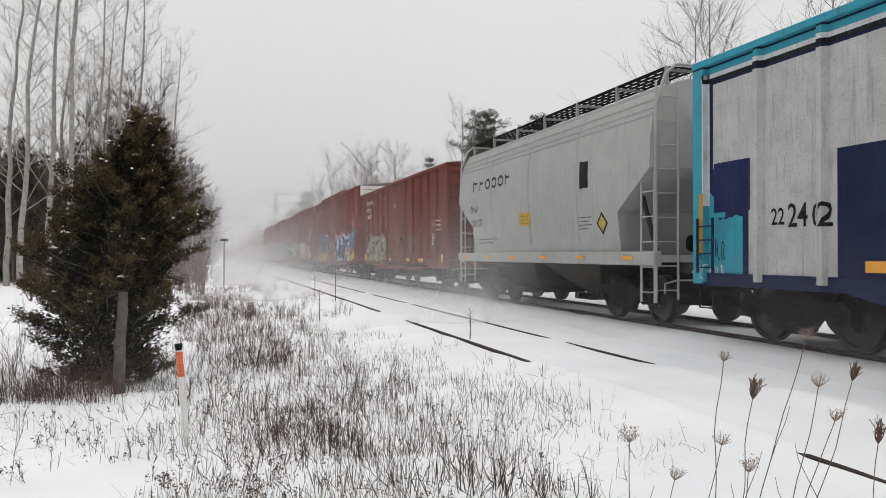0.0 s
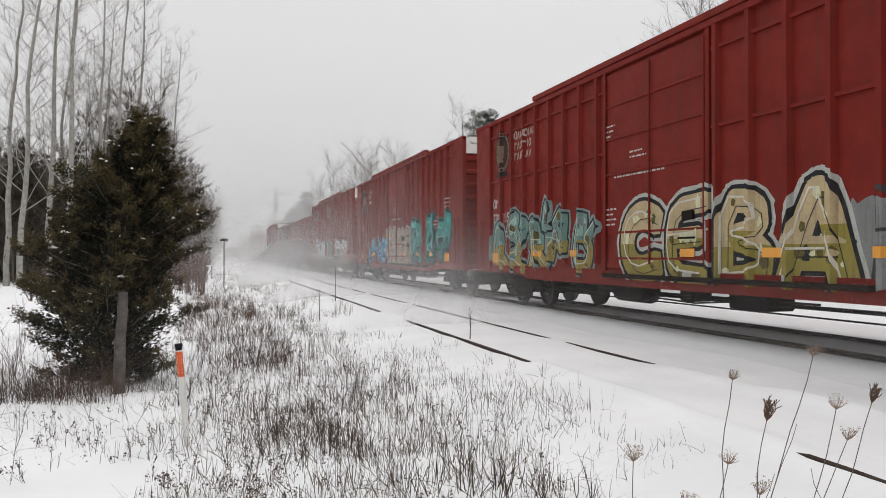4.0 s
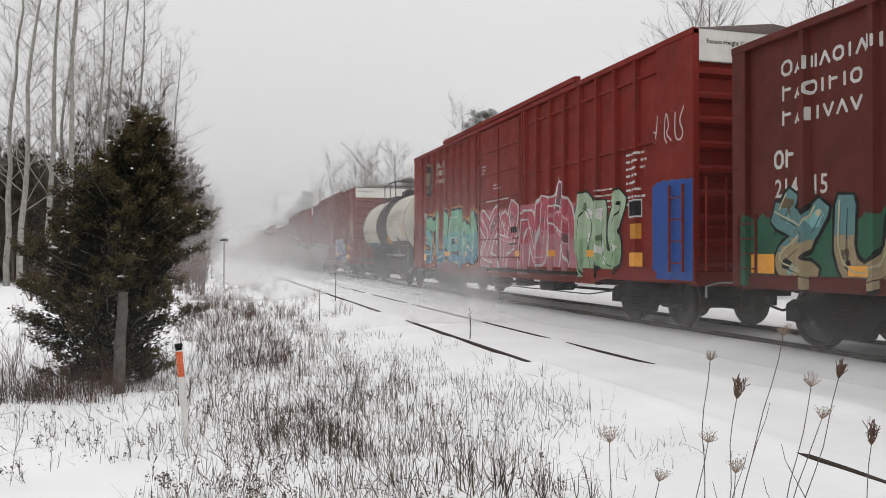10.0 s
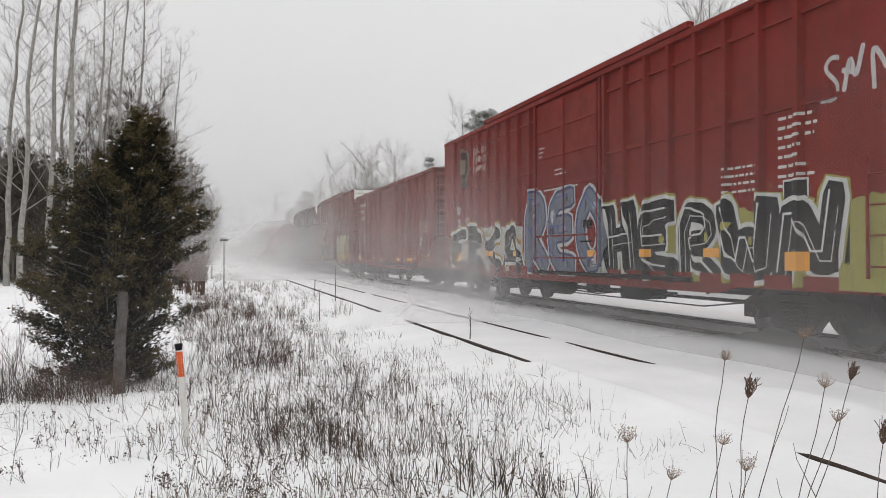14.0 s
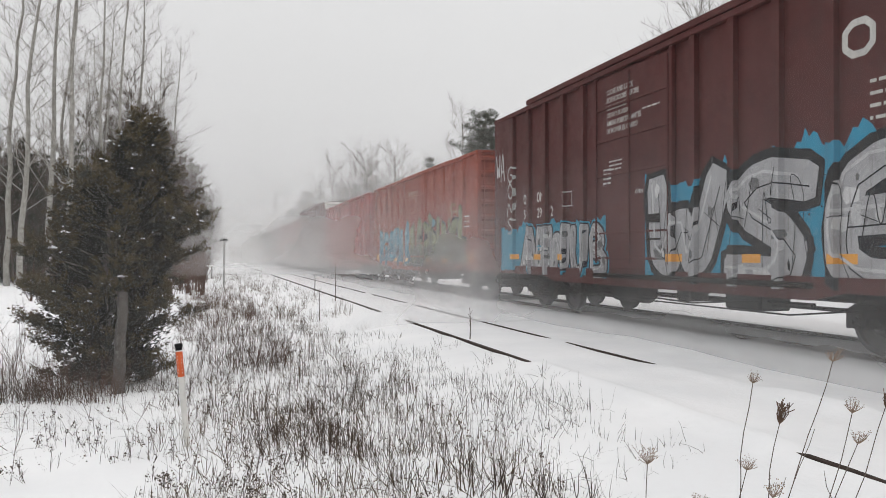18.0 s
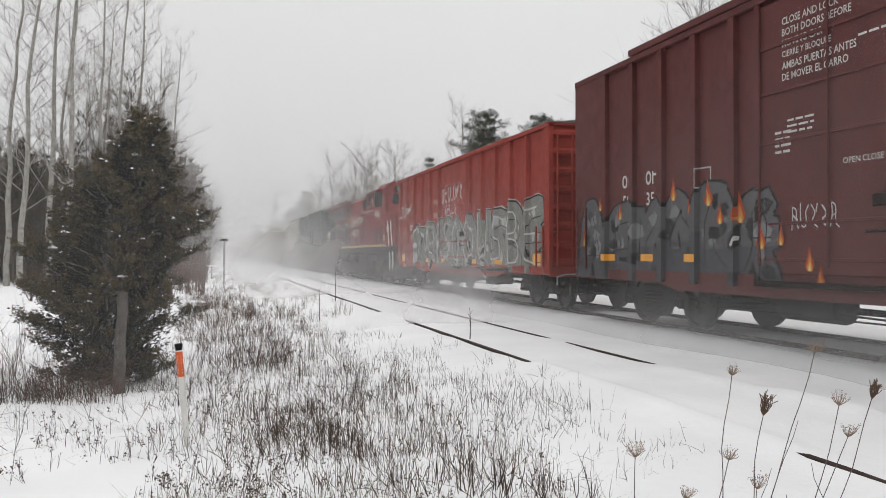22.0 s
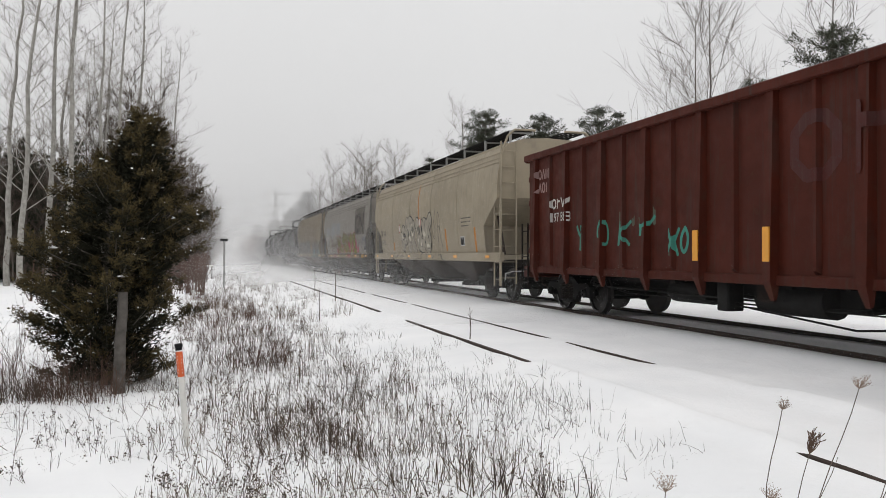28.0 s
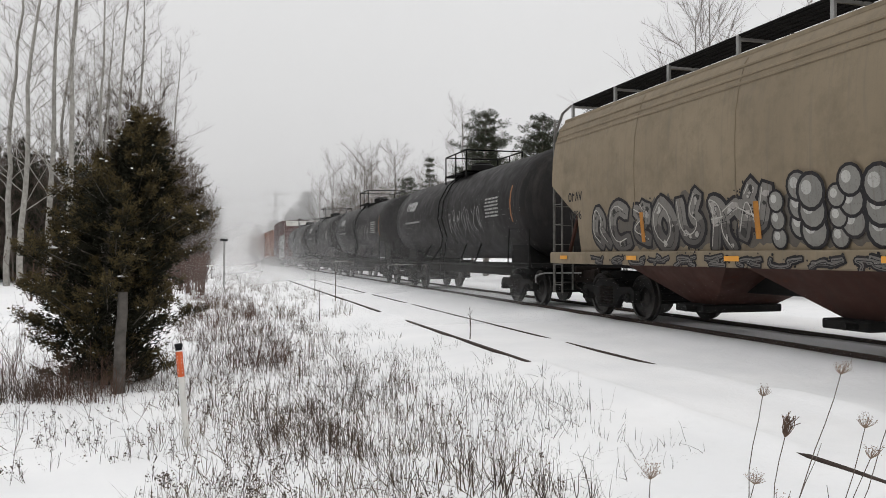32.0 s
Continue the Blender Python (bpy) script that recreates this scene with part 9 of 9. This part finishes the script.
patch(sd, car, 2.75, 3.4, 1.46, 2.40, spray(172, 162, 146), "paint_wash", 0.15, 54)
scrawl(sd, car, 3.4, 6.3, 1.42, 2.30, 9, (112, 84, 60), 40, 0.055)
scrawl(sd, car, 3.5, 6.4, 1.45, 2.35, 12, (100, 80, 56), 55, 0.045)
scrawl(sd, car, 3.4, 6.2, 1.42, 2.1, 14, (120, 96, 66), 57, 0.05)
patch(sd, car, 5.6, 8.6, 1.40, 2.05, spray(168, 50, 66), "paint_wash", 0.45, 55, 0.0036)
patch(sd, car, 6.4, 13.4, 1.40, 2.40, spray(186, 66, 88), "paint_wash", 0.8, 56, 0.0032)
piece(sd, car, 6.3, 12.8, 1.36, 2.50, "HU3K2E", [(138, 130, 52), (120, 116, 60)], (84, 70, 56), (190, 70, 92), None, 41, 0.38, 0.045, 0.06)
for k_ in range(40):
    u_ = 3.2 + 2.4 * ((k_ * 0.618) % 1)
    blot(sd, car, u_, 1.5 + 1.25 * ((k_ * 0.381) % 1), 0.02 + 0.03 * ((k_ * 0.27) % 1), (70, 44, 32), k_)
scrawl(sd, car, 13.3, 15.6, 1.5, 2.2, 8, (84, 82, 92), 57, 0.04)
scrawl(sd, car, 14.4, 15.7, 1.9, 2.3, 4, (70, 90, 140), 58, 0.04)
stencil(car, sd, 15.0, 1.53, 0.55, 0.3)
patch(sl, car, 2.0, 14.0, 1.14, 1.36, spray(150, 128, 104), "paint_wash", 0.05, 59)
for u_, c_ in ((5.0, (196, 84, 96)), (8.0, (150, 142, 58)), (10.4, (196, 84, 96)), (14.6, (214, 160, 60))):
    patch(sl, car, u_, u_ + 0.7, 1.16, 1.34, spray(*(int(q_ * 0.85) for q_ in c_)), "paint_patch", 0.02, 60, 0.006)

tan2 = car_paint("weathered_tan_paint", S(156, 141, 118), 0.08, 0.3, 0.3, (0.14, 0.08, 0.05), (0.15, 0.13, 0.11))
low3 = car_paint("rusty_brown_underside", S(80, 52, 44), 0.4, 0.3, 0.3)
car, sd, sl = hopper(457.4, 474.0, "long tan covered hopper with black, white and blue graffiti", tan2, 3, tan2, DULLGREY, low3)
blocks(sd, car, 1.02, 2.48, 0.20, (4,), spray(44, 42, 42), 1.0, 0.6, "owner_lettering")
write(sd, car, "10896", 1.02, 2.08, 0.20, spray(44, 42, 42), 0.9, "running_number")
patch(sd, car, 2.2, 9.8, 1.40, 2.45, spray(112, 106, 98), "paint_wash", 0.75, 44)
piece(sd, car, 2.0, 7.6, 1.38, 2.40, "5C2O341", [(104, 100, 96), (140, 136, 130)], (46, 44, 46), None, (206, 202, 194), 41, 0.40, 0.06)
bubbles(sd, car, [(7.7 + 0.34 * (k_ % 6) + 0.1 * (k_ % 2), 1.55 + 0.26 * (k_ // 6) + 0.09 * ((k_ * 5) % 3), 0.17 + 0.05 * ((k_ * 7) % 3)) for k_ in range(18)], (150, 148, 142), (46, 44, 46), (206, 204, 198))
piece(sd, car, 10.8, 15.0, 1.40, 2.30, "41K25", [(120, 112, 106), (146, 140, 132)], (58, 54, 54), None, (150, 132, 140), 42, 0.34, 0.05)
piece(sd, car, 10.7, 15.2, 1.38, 1.80, "U2N45", [(62, 142, 156), (80, 160, 170)], (44, 60, 66), None, None, 45, 0.40, 0.04)
scrawl(sd, car, 10.6, 14.8, 1.5, 2.5, 10, (60, 56, 58), 46, 0.03)
piece(sl, car, 2.0, 9.8, 1.12, 1.38, "2531425314", [(130, 126, 122)], (44, 42, 44), None, None, 43, 0.4, 0.03)
piece(sl, car, 10.7, 15.2, 1.12, 1.38, "31425", [(66, 146, 160)], (40, 50, 60), None, None, 44, 0.4, 0.03)
for u_ in (4.0, 7.2, 10.4):
    patch(sd, car, u_, u_ + 0.12, 1.55, 2.1, spray(206, 140, 60), "reflector", lift=0.024)

tk = car_paint("black_tank_paint", (0.030, 0.028, 0.028), 0.12, 0.3, 0.35, (0.05, 0.035, 0.028), (0.06, 0.055, 0.05))
for i_, (a_, b_) in enumerate(((475.3, 491.2), (492.4, 508.6), (509.8, 525.2), (526.4, 542.2))):
    car, sd = tank_car(a_, b_, "black tank car with white lettering and scrawls" if i_ == 0 else "black tank car in a row of tank cars", tk, None, None, 1.50, 2.70)
    blocks(sd, car, 2.6, 3.05, 0.42, (6,), spray(214, 214, 212), 1.0, 0.5)
    bars(sd, car, 2.6, 2.55, (2.2,), spray(190, 190, 188), 60 + i_, 0.1)
    scrawl(sd, car, 8.6, 12.0, 2.1, 2.8, 7, (180, 180, 178), 61 + i_, 0.05)
    bars(sd, car, 12.4, 2.9, (1.1,) * 6, spray(196, 196, 192), 62 + i_, 0.07, 0.1)
    patch(sd, car, 14.4, 14.5, 2.2, 3.2, spray(150, 100, 60), "rust_streak", 0.05, 3)

for i_, (tone, lab, hi_) in enumerate((((92, 46, 42), "brown boxcar with a white graffiti block", True), ((150, 92, 56), "orange-brown boxcar far back in the train", False), ((140, 84, 54), "orange-brown boxcar far back in the train", False),
                                       ((80, 74, 70), "grey boxcar far back in the train", False), ((96, 52, 46), "brown boxcar far back in the train", False))):
    a_ = 543.6 + i_ * 17.2
    m = car_paint("far_wagon_paint", tuple(c * 1.25 for c in S(*tone)), 0.1, 0.2, 0.2)
    car, sd = boxcar(a_, a_ + 15.7, lab, m, hi_, 9, (0.4, 0.6), 5.06 if hi_ else 4.6, 0.85)
    if i_ == 0:
        patch(sd, car, 8.0, 15.0, 0.9, 3.6, spray(214, 214, 212), "paint_wash", 0.3, 70)
        scrawl(sd, car, 8.4, 14.6, 1.2, 3.2, 8, (120, 120, 122), 71, 0.09)

# ---- powder snow that the train whirls up ----
def powder(name, peak, soft, stretch, low, high, floor=0.35):
    """Thin powder snow: part of the light passes, the rest is scattered white; densest between low and high."""
    m = bpy.data.materials.new(name)
    m.use_nodes = True
    n, l = m.node_tree.nodes, m.node_tree.links
    n.clear()
    out = n.new("ShaderNodeOutputMaterial")
    mix, tr = n.new("ShaderNodeMixShader"), n.new("ShaderNodeBsdfTransparent")
    ad, df, tl = n.new("ShaderNodeMixShader"), n.new("ShaderNodeBsdfDiffuse"), n.new("ShaderNodeBsdfTranslucent")
    for b in (df, tl):
        b.inputs["Color"].default_value = (0.96, 0.957, 0.955, 1)
    ad.inputs[0].default_value = 0.5
    l.new(df.outputs[0], ad.inputs[1])
    l.new(tl.outputs[0], ad.inputs[2])
    at = n.new("ShaderNodeAttribute")
    at.attribute_name = "thick"
    vec = coords(n, l, stretch)
    ns = noise_tex(n, l, vec, soft, 4, 0.55)
    mul = n.new("ShaderNodeMath")
    mul.operation = "MULTIPLY"
    l.new(span(n, l, ns, low, high, floor, 1.0), mul.inputs[0])
    l.new(at.outputs["Fac"], mul.inputs[1])
    pk = n.new("ShaderNodeMath")
    pk.operation = "MULTIPLY"
    pk.inputs[1].default_value = peak
    l.new(mul.outputs[0], pk.inputs[0])
    l.new(pk.outputs[0], mix.inputs[0])
    l.new(tr.outputs[0], mix.inputs[1])
    l.new(ad.outputs[0], mix.inputs[2])
    l.new(mix.outputs[0], out.inputs[0])
    return m


def veil(name, label, xs, zs, thick, mat, y=0.0, across=True):
    """A thin sheet of drifting snow; thick(x, z) from 0 to 1. across: stands over the track; else along it."""
    me = bpy.data.meshes.new(name)
    a, b = np.meshgrid(np.array(xs, float), np.array(zs, float))
    th = thick(a, b)
    w = 0.25 * np.sin(a * 0.9) + 0.2 * np.sin(b * 1.3 + a * 0.4)
    co = np.stack([a, w, b], -1) if across else np.stack([w * 0.4, a, b], -1)
    nx, nz = len(xs), len(zs)
    k = np.arange((nz - 1) * nx).reshape(nz - 1, nx)[:, :-1].ravel()
    quads = np.stack([k, k + 1, k + nx + 1, k + nx], 1)
    quads = quads[np.clip(th, 0, 1).ravel()[quads].max(1) > 0.012]      # nothing where the air is clear
    me.from_pydata(co.reshape(-1, 3).tolist(), [], quads.tolist())
    me.polygons.foreach_set("use_smooth", [True] * len(me.polygons))
    at = me.attributes.new("thick", "FLOAT", "POINT")
    at.data.foreach_set("value", np.clip(th, 0, 1).ravel().astype(np.float32))
    me.materials.append(mat)
    ob = new(name, me)
    ob.location = (0, y, 0)
    return tagged(ob, label, "blowing snow", "powder snow in the air", "stuff")


VEILS = []
for i_, (y_, peak_) in enumerate(((30.0, 0.56), (46.0, 0.68), (72.0, 0.72))):
    mat_ = powder("powder_snow", peak_, 0.22, (1, 1, 1.4), 0.25, 0.75)
    top_ = 6.5 + y_ * 0.05

    def thick_(x, z, t=top_, y=y_):
        side = np.exp(-((x - TRACK_X + 1.5) / (6.0 + y * 0.06)) ** 2)
        low = np.exp(-((x - 5.0) / 5.0) ** 2) * ramp(-x, -7.5, -4.0) * np.exp(-(np.maximum(z, 0) / 2.4) ** 2)
        return 0.33 * side * np.exp(-(np.maximum(z, 0) / (t * 0.52)) ** 2) + 0.67 * low
    VEILS.append((veil("snow_cloud", "thin cloud of powder snow whirled up by the train", np.linspace(-16, 34, 50), np.linspace(-0.6, top_ * 1.5, 40), thick_, mat_, y_), y_))
GUSTS = []
for y_, peak_, top_ in ((16.5, 0.54, 4.0),):
    mat_ = powder("low_powder_snow", peak_, 0.5, (1, 1, 1.4), 0.25, 0.75)
    GUSTS.append((veil("low_snow_cloud", "low cloud of powder snow beside the wheels", np.linspace(1.5, 13.5, 30), np.linspace(-0.6, top_ * 1.6, 20),
                       lambda x, z, t=top_: 1.15 * np.exp(-((x - 5.4) / 2.3) ** 2) * ramp(-x, -7.5, -5.0) * np.exp(-(np.maximum(z, 0) / (t * 0.6)) ** 2), mat_, y_), y_))
for y_, peak_, tall_ in ((122.0, 0.80, 9.5),):     # powder that hangs over the far track
    mat_ = powder("far_powder_snow", peak_, 0.12, (1, 1, 1.4), 0.25, 0.75, 0.6)
    veil("far_snow_cloud", "bank of powder snow hanging over the far track", np.linspace(-14, 40, 44), np.linspace(-1.0, tall_ * 1.9, 26),
         lambda x, z, t=tall_: np.exp(-((x - 6.5) / 7.5) ** 2) * np.exp(-(np.maximum(z, 0) / (t * 0.62)) ** 2), mat_, y_)
# one even translucent sheet, added to stand in for distance haze
for y_, peak_ in ((165.0, 0.44),):
    mat_ = powder("snow_haze", peak_, 0.02, (1, 1, 1), 0.2, 0.8, 0.92)
    veil("snow_haze", "even sheet added for pale haze in the distance", np.linspace(-300, 400, 20), np.linspace(-3, 160, 14),
         lambda x, z: np.clip(1.0 - np.maximum(z - 60, 0) / 100, 0, 1), mat_, y_)
mat_ = powder("near_powder_snow", 0.055, 0.15, (1, 1, 1), 0.2, 0.8, 0.8)
NEAR = veil("near_snow_cloud", "faint powder snow drifting over the verge", np.linspace(-9, 2.6, 26), np.linspace(-1.0, 6.5, 16),
            lambda x, z: ramp(-x, -2.6, 0.5) * (1 - ramp(z, 2.0, 6.5)), mat_, 8.6)
mat_ = powder("drifting_snow", 0.52, 0.40, (1, 0.35, 1.2), 0.30, 0.75)


def gusts(a, z):
    """Thick low streaks, thin veil above; the dustiest stretch follows the middle of the train."""
    along = np.interp(a, (-10, 40, 120, 160, 283, 298, 312, 560), (0.22, 0.26, 0.32, 0.95, 1.0, 0.55, 0.05, 0.02))
    low = np.clip(1.0 - np.maximum(z + 0.15, 0) / 2.1, 0, 1) ** 1.6
    high = 0.48 * np.clip(1.0 - np.maximum(z, 0) / 5.2, 0, 1)
    return along * np.maximum(low, high * np.clip(along * 1.4 - 0.4, 0, 1))


SKIRT = veil("snow_skirt", "streaks of powder snow driven along beside the wheels", np.linspace(-10, 560, 300), np.linspace(-0.3, 5.4, 24), gusts, mat_, 0.0, False)
SKIRT.location = (7.0, 0, 0)


# ---- what moves ----
NOD = ((0, 0, 0), (1, -3, 0), (2, -2, 0.5), (3, 0, 11), (3.5, -1, 9), (4.5, 0, 5), (5.5, 1, 6), (6, 0, 2), (7, -1, 2), (8, -3, 1), (9, -1, 0.5), (10, -3, 0), (11, -1, 0), (12, -1, 1),
       (13, 2, 4), (14, 0, 0), (14.5, 0, 1), (16.5, 0.5, 1), (17, 3.5, 8), (18, 2, 7), (19, -1, 1), (20, -1, 1), (21, 0, 1), (22, 0, 5), (23, 5, 14), (24, 5, 8), (25, 4.5, 6),
       (26.3, 4.5, 12), (27.5, 4, 16), (28, 4, 15), (29, 5, 17), (30, 3, 11), (31, 3, 7), (32, 1.5, 11))


def motions():
    times = [i * 2.0 for i in range(17)]
    for car, mid in CARS:
        walk(car, [(t, pose(TRACK_X, mid - travel(t), 0.0)) for t in times])
    walk(SKIRT, [(t, pose(7.0, 14.0 - 0.93 * travel(t), 0.0)) for t in times])
    # the powder snow settles once the dusty part of the train has gone by
    for i, (ob, y) in enumerate(VEILS):
        drop = (2.4, 1.6, 0.9)[i]
        walk(ob, [(0.0, pose(-1.0, y, -0.4)), (6.0, pose(0.6, y - 1.5, -0.1)), (12.0, pose(-0.8, y + 1.0, 0.5)), (15.0, pose(-0.2, y, 1.1)), (19.0, pose(0.6, y - 1.0, 1.2)), (22.0, pose(0.0, y, 0.3)),
                  (25.0, pose(0.5, y, -drop * 0.55)), (28.0, pose(0.2, y - 1, -drop * 0.95)), (32.0, pose(0.0, y, -drop * 1.05))])
    walk(NEAR, [(0.0, pose(0.0, 8.6, -4.5)), (6.0, pose(0.5, 8.6, -4.6)), (11.0, pose(0.0, 8.6, -4.2)), (14.0, pose(-0.4, 8.6, -3.6)), (17.0, pose(0.0, 8.6, -2.0)), (20.0, pose(0.4, 8.6, 0.0)),
                (22.0, pose(0.2, 8.6, -0.6)), (25.0, pose(0.0, 8.6, -4.0)), (28.0, pose(0.0, 8.6, -6.2)), (32.0, pose(0.0, 8.6, -6.6))])
    for i, (ob, y) in enumerate(GUSTS):
        lo = -2.2 - 0.4 * i
        walk(ob, [(0.0, pose(0.3, y, -0.9)), (6.0, pose(-0.3, y, -1.1)), (9.5, pose(0.2, y, -0.7)), (12.0, pose(0.0, y, -0.1)), (17.0, pose(0.3, y, 0.0)), (20.5, pose(-0.2, y, 0.1)),
                  (23.0, pose(0.2, y, -1.3)), (26.0, pose(0.0, y, lo)), (32.0, pose(0.2, y, lo - 0.3))])
    # wheels roll while their wagon is close
    for car, ws, r, off in SPIN:
        mid = [m for c, m in CARS if c is car][0]
        x, y, z = ws.location
        f0 = None
        rows = []
        for f in range(0, 961):
            t = f / 30.0
            place = mid + off - travel(t)
            if 1.0 < place < 24.0:
                rows.append((t, pose(x, y, z, math.degrees((mid + off - place) / r) % 360.0, 0, 0)))
        if not rows:
            continue
        first, last = rows[0], rows[-1]
        if first[0] > 0.05:
            rows.insert(0, (0.0, first[1]))
        if last[0] < 31.95:
            rows.append((32.0, last[1]))
        walk(ws, rows)
    # dried plants nod towards the eye and sideways in the gusts
    for ob, at, seed in FLOWERS:
        k = 0.85 + 0.03 * (seed % 6)
        walk(ob, [(t, pose(at[0], at[1], at[2] - 0.006 * b * k, b * 0.34 * k + 0.3 * math.sin(seed + t), a * 0.55 * k + 0.3 * math.sin(seed * 2 + t * 1.7), 0)) for t, a, b in NOD])


motions()
